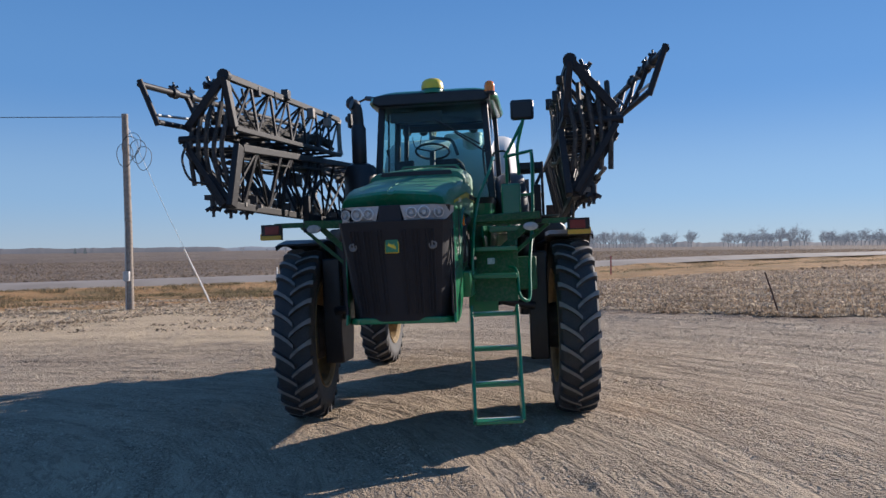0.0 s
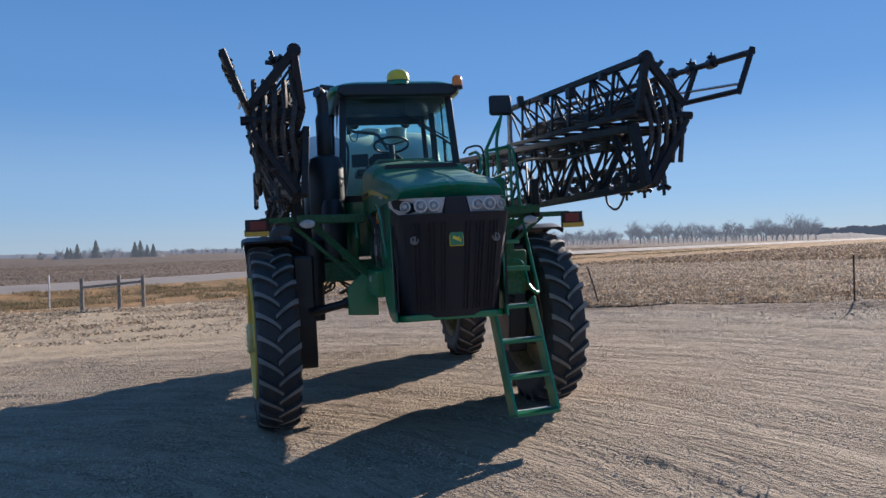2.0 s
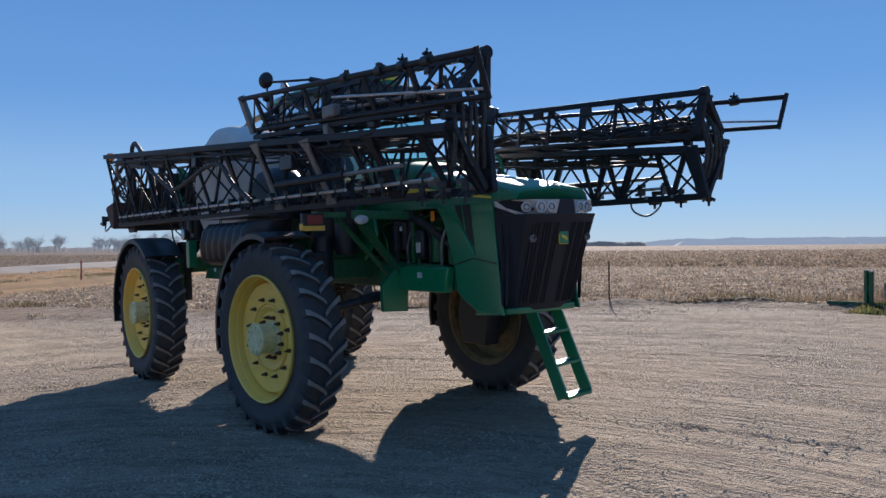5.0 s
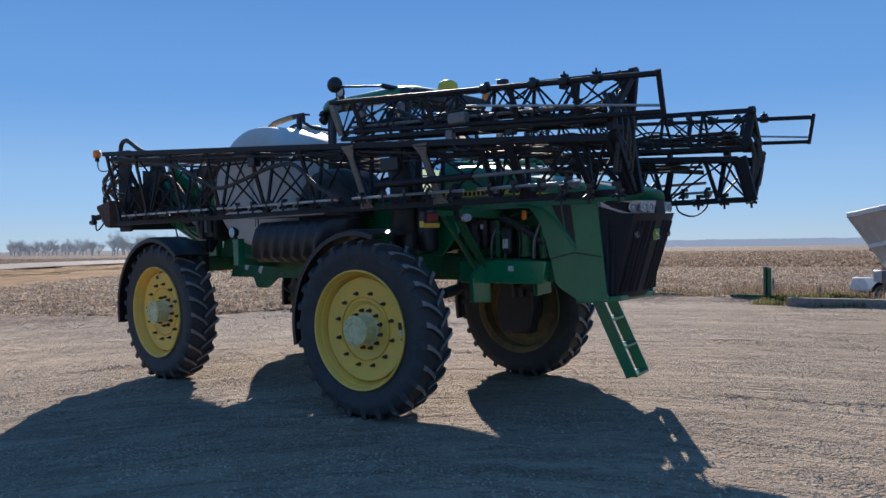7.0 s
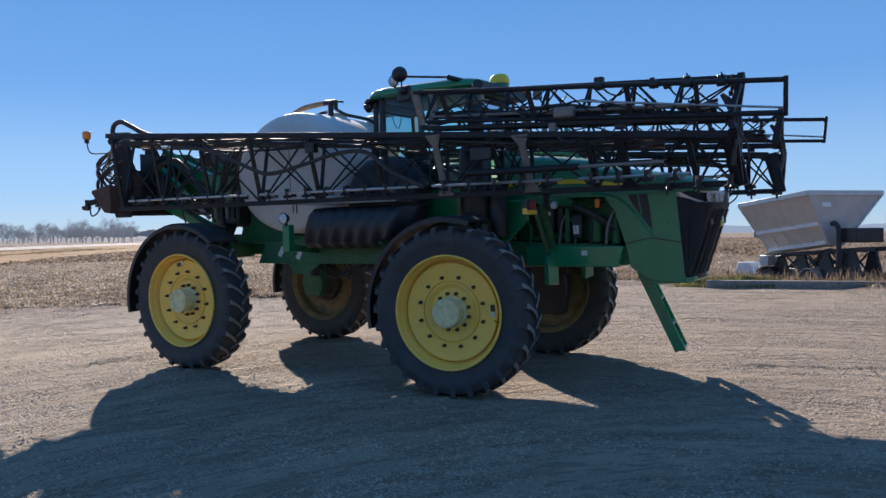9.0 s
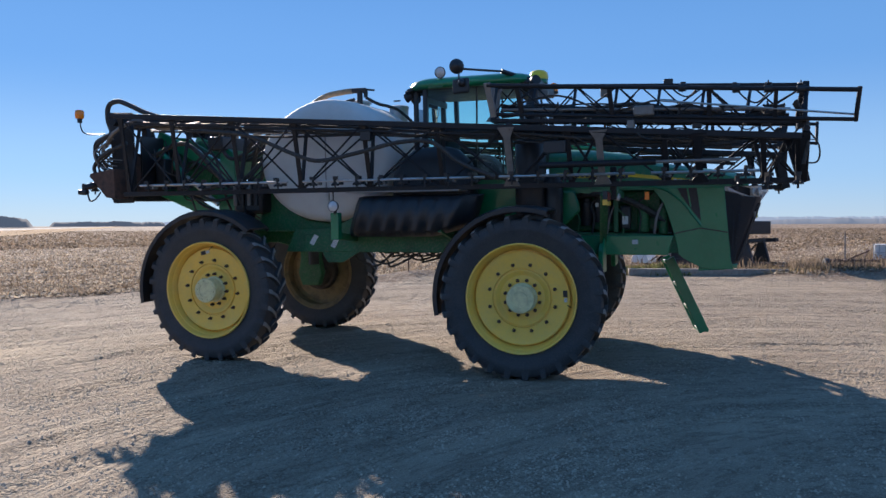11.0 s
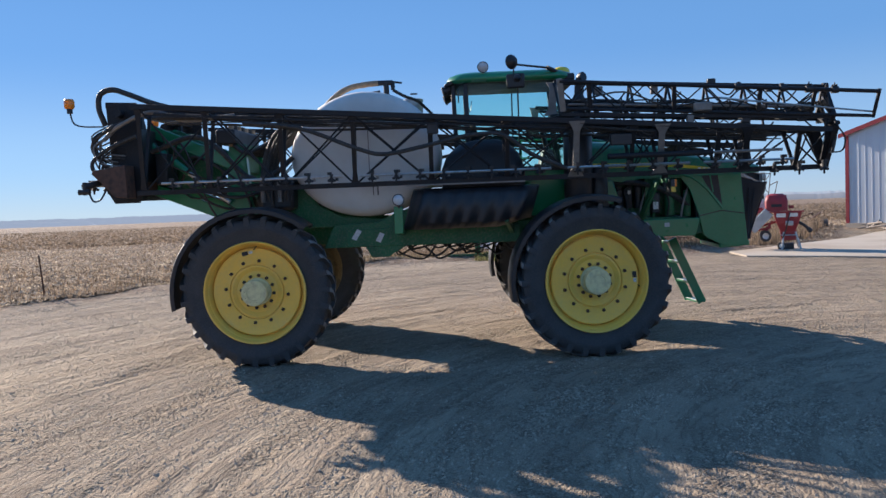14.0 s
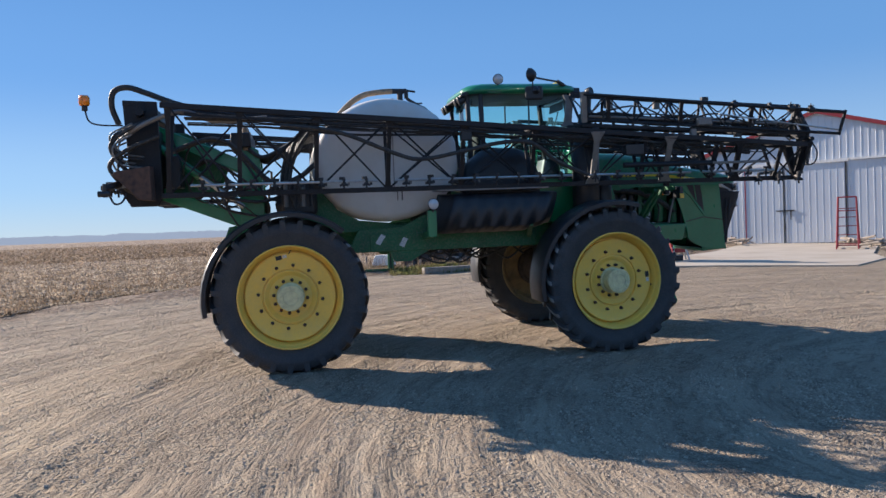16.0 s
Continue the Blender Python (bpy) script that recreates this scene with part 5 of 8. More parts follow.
def build_tank():
    g = Geo()
    rings = []
    for x, f in ((-1.0, 0.30), (-0.995, 0.70), (-0.97, 0.86), (-0.92, 0.945), (-0.82, 0.985), (-0.60, 1.0), (-0.05, 1.0), (-0.03, 0.985), (0.03, 0.985), (0.05, 1.0), (0.60, 1.0), (0.82, 0.985), (0.92, 0.945), (0.97, 0.86), (0.995, 0.70), (1.0, 0.30)):
        ring = []
        for j in range(48):
            q = 2 * math.pi * j / 48
            c, sn = math.cos(q), math.sin(q)
            e = 2 / 1.86 if c < 0 < sn else 2 / 2.06
            ring.append((x if x > 0 else x * 0.88, -0.77 + 1.0 * f * math.copysign(abs(c) ** e, c), 2.71 + 0.835 * f * math.copysign(abs(sn) ** e, sn)))
        rings.append(ring)
    g.loft(rings)
    tank = part("solution_tank", g, TANK, sprayer, "large dusty white poly solution tank", smooth=60)
    neck = Geo().lathe([(0.13, 0), (0.13, 0.05), (0.15, 0.05), (0.15, 0.08), (0.13, 0.09), (0, 0.092)], 28, Matrix.Translation((0.02, -0.62, 3.505)) @ pose(0, 0, 0, 0, -90, 0))
    part("tank_lid", neck, TANK, tank, "white tank lid")
    part("seam", Geo().box((1.002, -0.70, 2.72), (0.004, 0.012, 0.9)), GREY_STEEL, tank)
    part("lifting_eye", Geo().sweep([(0.3, -0.95 + 0.05 * math.cos(a), 3.50 + 0.05 * math.sin(a)) for a in [0.4 * k for k in range(17)]], 0.012, 6), GREY_STEEL, tank)
    part("scale_mark", Geo().box((1.002, -0.60, 2.22), (0.006, 0.015, 0.12)), PLASTIC, tank)
    part("scale_mark", Geo().box((1.002, -0.66, 2.22), (0.006, 0.01, 0.12)), HOSE, tank)
    hose = Geo().sweep(curve([(0.42, -1.38, 3.34), (0.42, -1.28, 3.45), (0.40, -1.14, 3.57), (0.38, -0.98, 3.65), (0.34, -0.76, 3.69), (0.34, -0.60, 3.70)]), 0.04, 10)
    part("fill_hose", hose, BROWN_HOSE, sprayer, "tan fill hose over the tank")
    v = Geo().tube((0.34, -0.62, 3.70), (0.34, -0.40, 3.70), 0.036, 12)
    v.tube((0.34, -0.49, 3.48), (0.34, -0.49, 3.72), 0.04, 10)
    v.tube((0.34, -0.40, 3.72), (0.34, -0.40, 3.60), 0.03, 10)
    v.tube((0.34, -0.40, 3.71), (0.34, -0.27, 3.69), 0.014, 8)
    part("fill_valve", v, PLASTIC, sprayer, "black valve on top of the tank")
    can = part("vent_can", Geo().lathe([(0, 0), (0.14, 0), (0.14, 0.30), (0.148, 0.30), (0.148, 0.325), (0.12, 0.335), (0, 0.335)], 24, Matrix.Translation((-0.28, -0.16, 3.20)) @ pose(0, 0, 0, 0, -90, 0)), SILVER, sprayer, "small silver canister behind the tank")
    part("can_clip", Geo().box((-0.17, -0.14, 3.595), (0.02, 0.10, 0.02)), PLASTIC, can)
    hose = Geo().sweep(curve([(0.34, -0.40, 3.60), (0.3, -0.24, 3.51), (0.15, -0.10, 3.47), (0.0, -0.02, 3.42), (-0.1, 0.2, 3.2)]), 0.022, 8)
    part("vent_hose", hose, HOSE, sprayer)
    part("vent_hose", Geo().sweep(curve([(0.30, -0.85, 3.50), (0.32, -0.70, 3.56), (0.33, -0.58, 3.58)]), 0.025, 8), HOSE, sprayer)
    for s in (1, -1):
        cradle = Geo().slab([(-1.95, 1.75), (-1.85, 2.10), (-1.72, 2.32), (-1.60, 2.30), (-1.45, 2.06), (-1.15, 1.90), (-0.6, 1.84), (0.1, 1.86), (0.3, 1.92), (0.3, 1.74)], "x", s * 0.62, s * 0.72)
        part("tank_cradle", cradle, GREEN_OLD, sprayer, "green tank cradle", bevel=0.01)
        # ribbed black side tank
        ribs = Geo()
        rings = []
        for k in range(49):
            q = k / 48
            y = -0.20 + 1.62 * q
            wob = 0.018 * math.cos(q * 6.28319 * 8)
            end = min(1.0, 6 * min(q, 1 - q) + 0.45)
            drop = 0.16 * smooth_step(0.72, 1.0, q)
            prof = [(1.00, 1.72 + drop * 0.6), (1.34, 1.70 + drop * 0.6), (1.47, 1.78 + drop * 0.6), (1.50, 1.95), (1.48, 2.12), (1.40, 2.20), (1.0, 2.22)]
            rings.append([(s * (1.0 + (x - 1.0) * end + (wob if x > 1.1 else 0)), y + (z - 1.95) * 0.30, z) for x, z in prof])
        ribs.loft(rings)
        part("side_tank", ribs, PLASTIC, sprayer, "ribbed black plastic side tank", smooth=50)
        shelf = Geo().box((s * 1.25, 0.55, 2.265), (0.36, 1.5, 0.018))
        part("shelf_plate", shelf, GREY_STEEL, sprayer)
        dome = Geo().loft([rounded(min(s * 0.62, s * 1.05), max(s * 0.62, s * 1.05), 0.24, 1.34, z, 0.15) for z in (2.22, 2.45)] + [rounded(min(s * 0.64, s * 1.03), max(s * 0.64, s * 1.03), 0.32, 1.27, 2.64, 0.16), rounded(min(s * 0.68, s * 1.0), max(s * 0.68, s * 1.0), 0.50, 1.12, 2.79, 0.15), rounded(min(s * 0.74, s * 0.94), max(s * 0.74, s * 0.94), 0.68, 1.00, 2.83, 0.09)])
        part("fuel_tank", dome, PLASTIC, sprayer, "rounded black plastic fuel tank beside the cab", smooth=60)
        post = Geo().box((s * 1.52, -0.30, 1.84), (0.10, 0.11, 0.34))
        part("lamp_post", post, GREEN, sprayer, bevel=0.008)
        q = Matrix.Translation((s * 1.60, -0.29, 2.09)) @ (pose(0, 0, 0, 0, 0, 0) if s > 0 else pose(0, 0, 0, 0, 0, 180))
        lamp = part("work_lamp", Geo().lathe([(0, -0.06), (0.05, -0.05), (0.072, 0.0), (0.075, 0.02), (0.066, 0.028)], 20, q), PLASTIC, sprayer, "round work lamp on a green post")
        part("lens", Geo().lathe([(0.068, 0.022), (0.04, 0.036), (0, 0.04)], 20, q), LENS, lamp)
        part("stalk", Geo().tube((s * 1.55, -0.29, 1.98), (s * 1.57, -0.29, 2.05), 0.02, 8), PLASTIC, lamp)
        part("bracket_tube", Geo().bar((s * 0.95, -0.3, 1.66), (s * 1.50, -0.3, 1.72), 0.08, 0.08), GREEN_OLD, sprayer)
        part("bracket_tube", Geo().bar((s * 0.95, 1.15, 1.62), (s * 1.42, 1.05, 1.80), 0.05, 0.08), GREEN_OLD, sprayer)


build_tank()


def build_ladder():
    g = Geo()
    top, bot = Vector((-0.735, 3.58, 1.33)), Vector((-0.775, 4.03, 0.35))
    lad = None
    for s in (-1, 1):
        off = Vector((s * 0.21, s * 0.04, 0))
        rail = Geo().bar(top + off, bot + off, 0.13, 0.028, (0.984, 0.18, 0))
        lad = part("ladder_rail" if lad else "ladder", rail, GREEN, lad or sprayer, "" if lad else "green folding access ladder with four treads", bevel=0.005)
    for k in range(4):
        p = top.lerp(bot, (0.06 + k * 0.31))
        tread = Geo().box(p, (0.41, 0.13, 0.03), Matrix.Rotation(radians(10), 3, "Z"))
        part("tread", tread, GREEN, lad, "green tread with a pale edge", bevel=0.004)
        part("tread_edge", Geo().box(p + Vector((0.01, -0.054, 0.0175)), (0.38, 0.02, 0.006), Matrix.Rotation(radians(10), 3, "Z")), WHITE, lad)
    # upper fixed steps and walkway
    for y, z in ((3.40, 1.62), (3.10, 1.88)):
        part("step", Geo().box((-0.75, y, z), (0.42, 0.22, 0.045)), GREEN, sprayer, "green fixed step", bevel=0.006)
        part("step_riser", Geo().box((-0.75, y - 0.10, z - 0.13), (0.42, 0.02, 0.24)), GREEN_OLD, sprayer)
    part("walkway", Geo().box((-0.92, 1.95, 2.08), (0.50, 1.9, 0.06)), GREEN, sprayer, "green walkway beside the cab", bevel=0.008)
    part("walkway_beam", Geo().box((-0.90, 2.2, 1.98), (0.08, 1.6, 0.14)), GREEN_OLD, sprayer)
    rails = [
        [(-0.53, 3.46, 1.45), (-0.54, 3.38, 1.9), (-0.58, 3.10, 2.35), (-0.70, 2.85, 2.70), (-0.72, 2.62, 2.84), (-0.72, 2.3, 2.86)],
        [(-0.97, 3.40, 1.46), (-1.00, 3.46, 1.40), (-1.07, 3.38, 1.40), (-1.08, 3.16, 1.74), (-1.12, 2.80, 2.2), (-1.13, 2.6, 2.80), (-1.12, 2.45, 2.90), (-1.12, 2.0, 2.92)],
        [(-0.97, 3.40, 1.46), (-0.95, 3.30, 1.66), (-0.88, 3.24, 1.70)],
    ]
    for r in rails:
        part("handrail", Geo().sweep(curve(r, 5), 0.017, 8), GREEN, sprayer, "bent green tube handrail")
    for x, y in ((-1.13, 2.45), (-1.13, 1.95), (-1.13, 1.45), (-0.86, 2.52)):
        part("rail_post", Geo().tube((x, y, 2.08), (x, y, 2.90), 0.017, 8), GREEN, sprayer)
    for z in (2.38, 2.64, 2.92):
        part("rail_bar", Geo().tube((-1.13, 1.2, z), (-1.13, 2.45, z), 0.015, 8), GREEN, sprayer)
    part("rail_bar", Geo().tube((-0.84, 2.52, 2.86), (-1.13, 2.45, 2.92), 0.017, 8), GREEN, sprayer)
    part("rail_bar", Geo().tube((-0.86, 2.52, 2.45), (-1.13, 2.45, 2.45), 0.015, 8), GREEN, sprayer)
    part("side_rail_hoop", Geo().sweep(curve([(-0.70, 2.1, 2.9), (-0.72, 2.25, 2.94), (-0.86, 2.3, 2.92), (-0.88, 2.3, 2.6)]), 0.012, 6), PLASTIC, sprayer)
    part("tool_box", Geo().box((-0.90, 2.62, 2.36), (0.20, 0.12, 0.40)), GREEN, sprayer, bevel=0.015)
    part("label", Geo().box((-0.70, 3.19, 1.76), (0.07, 0.006, 0.06)), STICKER, sprayer)
    part("battery_box", Geo().box((-0.92, 2.6, 1.62), (0.44, 0.5, 0.34)), GREEN_OLD, sprayer, bevel=0.02)


build_ladder()


# ---- booms ----
def nozzle_mesh():
    g = Geo()
    g.tube((0, 0, 0.03), (0, 0, -0.05), 0.020, 8)
    for k in range(4):
        a = k * 1.5708 + 0.4
        g.tube((0, 0, -0.02), (0.045 * math.cos(a), 0.045 * math.sin(a), -0.045), 0.013, 6)
    g.tube((0, 0, -0.05), (0, 0, -0.085), 0.010, 6)
    g.box((0.02, 0, 0.035), (0.05, 0.05, 0.03))
    return mesh_of("nozzle", g, PLASTIC, 40)


NOZZLE = nozzle_mesh()


def truss_faces(parent, ca, cb, stations, braces, post_w, post_d, rod, mat):
    """Posts and braces between two chords, each given by its two ends."""
    pa = [Vector(ca[0]).lerp(Vector(ca[1]), q) for q in stations]
    pb = [Vector(cb[0]).lerp(Vector(cb[1]), q) for q in stations]
    for a, b in zip(pa, pb):
        part("post", Geo().bar(a, b, post_w, post_d, (1, 0, 0), post_w * 0.62), mat, parent)
    for i in range(len(stations) - 1):
        kind = braces[i % len(braces)]
        if kind in "/X":
            part("brace", Geo().tube(pb[i], pa[i + 1], rod, 6), mat, parent)
        if kind in "\\X":
            part("brace", Geo().tube(pa[i], pb[i + 1], rod, 6), mat, parent)


def build_boom(s, shift):
    """One folded boom; s: side, shift(y, key): how far out and up this side hangs from the right one's lines."""
    def P(p, key):
        dx, dz = shift(p[1], key)
        return Vector((s * (p[0] + dx), p[1], p[2] + dz))

    oT = [P((1.71, -3.52, 3.36), "low"), P((1.51, 5.06, 2.745), "low")]
    iT = [P((1.30, -3.52, 3.34), "low"), P((1.13, 4.98, 2.75), "low")]
    bB = [P((1.50, -3.58, 2.30), "low"), P((1.22, 5.10, 2.30), "low")]
    low = part("inner_boom", Geo().bar(oT[0], oT[1], 0.06, 0.066), BLACK, sprayer, "black lattice inner boom with spray pipe", bevel=0.006)
    part("chord", Geo().bar(iT[0], iT[1], 0.055, 0.06), BLACK, low, bevel=0.005)
    part("chord", Geo().bar(bB[0], bB[1], 0.06, 0.062), BLACK, low, bevel=0.005)
    part("chord", Geo().bar(oT[0].lerp(oT[1], 0.02) - Vector((0, 0, 0.10)), oT[0].lerp(oT[1], 0.62) - Vector((0, 0, 0.085)), 0.02, 0.02), BLACK, low)
    st = [0.01, 0.105, 0.212, 0.316, 0.427, 0.537, 0.636, 0.717, 0.758, 0.84, 0.88, 0.956, 0.995]
    truss_faces(low, oT, bB, st, "\\XXXXX/X\\X/X", 0.085, 0.025, 0.0125, BLACK)
    truss_faces(low, iT, bB, st, "/X/XX\\/X/X/X", 0.065, 0.025, 0.012, BLACK)
    for i, q in enumerate(st):
        a, b = oT[0].lerp(oT[1], q), iT[0].lerp(iT[1], q)
        part("tie", Geo().bar(a, b, 0.04, 0.025), BLACK, low)
        if i + 1 < len(st):
            part("brace", Geo().tube(a, iT[0].lerp(iT[1], st[i + 1]), 0.013, 6), BLACK, low)
    # flared silver-grey joint plates
    for q in (0.636, 0.758, 0.88):
        a, b = oT[0].lerp(oT[1], q), bB[0].lerp(bB[1], q)
        a, b = a + Vector((s * 0.03, 0, 0)), b + Vector((s * 0.03, 0, 0))
        part("joint_plate", Geo().bar(a, b, 0.20, 0.02, (1, 0, 0), 0.075), GREY_STEEL if q < 0.8 else BLACK, low, "dusty grey joint plate")
    # dry-boom pipe with nozzle bodies
    runs = ((0.04, 0.30), (0.325, 0.60), (0.62, 0.80), (0.82, 0.95))
    for q0, q1 in runs:
        a, b = bB[0].lerp(bB[1], q0) + Vector((s * 0.11, 0, 0.11)), bB[0].lerp(bB[1], q1) + Vector((s * 0.11, 0, 0.11))
        part("spray_pipe", Geo().tube(a, b, 0.016, 8), STEEL, low, "stainless spray pipe")
        n = max(2, round((b - a).length / 0.30))
        for k in range(n):
            p = a.lerp(b, (k + 0.5) / n)
            part("nozzle", NOZZLE, PLASTIC, low, m=Matrix.Translation(p) @ pose(0, 0, 0, 0, 0, 40 * k) @ Matrix.Diagonal((1.15, 1.15, 1.15, 1)))
            part("pipe_clamp", Geo().box(p + Vector((-s * 0.05, 0.06, -0.02)), (0.09, 0.025, 0.06)), PLASTIC if k % 3 else GREY_STEEL, low)
    rnd = random.Random(11 + s)
    for k in range(9):
        pts = []
        for j in range(9):
            q = 0.03 + 0.9 * j / 8
            base = iT[0].lerp(iT[1], q) if k % 2 else oT[0].lerp(oT[1], q)
            pts.append(base + Vector((s * rnd.uniform(-0.16, -0.02) if k % 2 == 0 else s * rnd.uniform(0.0, 0.15), 0, rnd.uniform(-0.11, -0.03) - 0.012 * (k % 7))))
        part("hose", Geo().sweep(curve(pts, 4), 0.008 + 0.004 * (k % 3), 6), HOSE, low)
    pts = [oT[0].lerp(oT[1], q) + Vector((s * 0.02, 0, -h)) for q, h in ((0.16, 0.16), (0.24, 0.20), (0.32, 0.42), (0.36, 0.48), (0.42, 0.36), (0.48, 0.22), (0.53, 0.20), (0.57, 0.42), (0.62, 0.58))]
    part("feed_hose", Geo().sweep(curve(pts, 5), 0.026, 8), HOSE, low, "grey-black feed hose looped along the boom")
    # folding cylinder and its grey rod along the front half
    a, b = oT[0].lerp(oT[1], 0.68) + Vector((-s * 0.02, 0, -0.42)), oT[0].lerp(oT[1], 0.93) + Vector((-s * 0.02, 0, -0.26))
    part("fold_cylinder", Geo().tube(a, a.lerp(b, 0.6), 0.036, 12), BLACK, low, "folding cylinder")
    part("cylinder_rod", Geo().tube(a.lerp(b, 0.55), b, 0.018, 10), GREY_STEEL, low)
    part("valve_block", Geo().box(oT[0].lerp(oT[1], 0.70) + Vector((-s * 0.08, 0, -0.20)), (0.10, 0.26, 0.14)), PLASTIC, low, bevel=0.01)
    part("valve_block", Geo().box(oT[0].lerp(oT[1], 0.43) + Vector((-s * 0.05, 0, -0.14)), (0.10, 0.14, 0.14)), PLASTIC, low, bevel=0.01)
    # front hinge: end frames and kinked apex plate
    uT = [P((1.17, 1.72, 3.50), "up"), P((1.19, 5.12, 3.30), "up")]
    uI = [P((1.17, 1.68, 3.08), "up"), P((1.15, 5.05, 2.90), "up")]
    uO = [P((1.52, 1.75, 3.06), "up"), P((1.50, 5.05, 2.90), "up")]
    apex = P((1.53, 5.10, 2.82), "low")
    part("hinge_plate", Geo().bar(bB[1], apex + Vector((0, 0, -0.03)), 0.08, 0.05, (1, 0, 0)), BLACK, low, "black kinked hinge plate", bevel=0.008)
    part("end_post", Geo().bar(iT[1] + Vector((0, 0.04, 0.02)), bB[1] + Vector((-s * 0.05, 0.02, -0.02)), 0.11, 0.05, (1, 0, 0)), BLACK, low, bevel=0.006)
    part("end_post", Geo().bar(oT[1], bB[1], 0.10, 0.04, (0, 1, 0)), BLACK, low)
    part("hinge_pin", Geo().tube(apex + Vector((s * 0.05, 0, 0)), apex - Vector((s * 0.16, 0, 0)), 0.032, 12), BLACK, low)
    for k in range(5):
        x = -s * (0.05 + 0.07 * k)
        part("hinge_hose", Geo().sweep(curve([apex + Vector((x, -0.10, 0.30)), apex + Vector((x, -0.02 + 0.02 * (k % 3), 0.12)), apex + Vector((x * 0.9, 0.02, -0.10)), apex + Vector((x, -0.02, -0.36))], 5), 0.02, 6), HOSE, low)
    if s > 0:
        loop = [apex + Vector((-0.02, 0.02, -0.02)), apex + Vector((-0.02, 0.12, -0.18)), apex + Vector((-0.10, 0.11, -0.34)), apex + Vector((-0.26, -0.05, -0.33))]
    else:
        loop = [bB[1] + Vector((0, -0.90, 0.05)), bB[1] + Vector((0, -0.86, -0.10)), bB[1] + Vector((0, -0.68, -0.16)), bB[1] + Vector((0, -0.52, -0.06)), bB[1] + Vector((0, -0.50, 0.12))]
    part("hinge_hose", Geo().sweep(curve(loop, 6), 0.010, 6), HOSE, low)

    for k in range(3):
        p = bB[1] + Vector((s * (0.13 - 0.02 * k), -0.06 - 0.30 * k, 0.02))
        part("nozzle", NOZZLE, PLASTIC, low, m=Matrix.Translation(p) @ pose(0, 0, 0, 0, 0, 40 * k) @ Matrix.Diagonal((1.3, 1.3, 1.3, 1)))
        part("nozzle_bracket", Geo().bar(p, p - Vector((s * 0.14, 0, 0)), 0.03, 0.03), GREY_STEEL, low)

    # middle section, folded back above
    up = part("middle_boom", Geo().bar(uT[0], uT[1], 0.048, 0.055), BLACK, sprayer, "black lattice middle boom folded back on top", bevel=0.006)
    part("chord", Geo().bar(uI[0], uI[1], 0.042, 0.042), BLACK, up, bevel=0.005)
    part("chord", Geo().bar(uO[0], uO[1], 0.042, 0.045), BLACK, up, bevel=0.005)
    st2 = [0.0, 0.14, 0.28, 0.42, 0.56, 0.70, 0.84, 1.0]
    truss_faces(up, uT, uI, st2, "\\\\\\\\\\\\X", 0.05, 0.02, 0.0105, BLACK)
    truss_faces(up, uT, uO, st2, "/\\/\\/\\/", 0.042, 0.02, 0.0105, BLACK)
    for i, q in enumerate(st2):
        part("tie", Geo().bar(uI[0].lerp(uI[1], q), uO[0].lerp(uO[1], q), 0.04, 0.025), BLACK, up)
    part("end_frame", Geo().bar(uT[1], uI[1], 0.085, 0.05, (1, 0, 0)), BLACK, up, bevel=0.01)
    part("end_frame", Geo().bar(uT[1], apex + Vector((0, -0.02, 0.08)), 0.065, 0.05, (0, 1, 0)), BLACK, up, bevel=0.008)
    part("end_cap", Geo().tube(uT[1] + Vector((0, -0.03, 0)), uT[1] + Vector((0, 0.03, 0)), 0.05, 12), BLACK, up)
    part("cross_tie", Geo().bar(uI[1] + Vector((0, 0, -0.02)), apex + Vector((-s * 0.05, -0.05, 0.05)), 0.07, 0.05, (0, 1, 0)), BLACK, up)
    part("rear_plate", Geo().bar(uT[0], uI[0], 0.20, 0.03, (1, 0, 0), 0.10), GREY_STEEL, up)
    for k in range(11):
        pts = []
        for j in range(7):
            q = 0.04 + 0.92 * j / 6
            pts.append(uI[0].lerp(uI[1], q) + Vector((s * rnd.uniform(0.05, 0.25), 0, rnd.uniform(0.04, 0.20))))
        part("hose", Geo().sweep(curve(pts, 4), rnd.choice((0.010, 0.014, 0.02)), 6), HOSE, up)
    p0, p1 = uO[0].lerp(uO[1], 0.03) + Vector((-s * 0.05, 0, 0.13)), uO[0].lerp(uO[1], 0.97) + Vector((-s * 0.05, 0, 0.13))
    part("spray_pipe", Geo().tube(p0, p1, 0.016, 8), GREY_STEEL, up)
    for k in range(7):
        part("nozzle", NOZZLE, PLASTIC, up, m=Matrix.Translation(p0.lerp(p1, (k + 0.5) / 7)) @ pose(0, 0, 0, 180, 0, 50 * k))
    part("nozzle", NOZZLE, PLASTIC, up, m=Matrix.Translation(uT[1] + Vector((s * 0.12, -0.05, -0.10))) @ pose(0, 0, 0, 180, 20, 0) @ Matrix.Diagonal((1.4, 1.4, 1.4, 1)))
    for k in range(9):
        q = 0.06 + 0.105 * k
        p = (uT[0].lerp(uT[1], q) if k % 2 else uO[0].lerp(uO[1], q)) + Vector((s * rnd.uniform(-0.05, 0.03), 0, rnd.uniform(-0.10, 0.05)))
        part("clamp", Geo().box(p, (0.07, rnd.uniform(0.05, 0.13), rnd.uniform(0.06, 0.12))), rnd.choice((PLASTIC, GREY_STEEL, PLASTIC)), up, bevel=0.01)
        part("loop_hose", Geo().sweep(curve([p, p + Vector((s * 0.06, 0.10, -0.12)), p + Vector((s * 0.02, 0.22, -0.16)), p + Vector((0, 0.34, -0.04))], 4), 0.010, 6), HOSE, up)
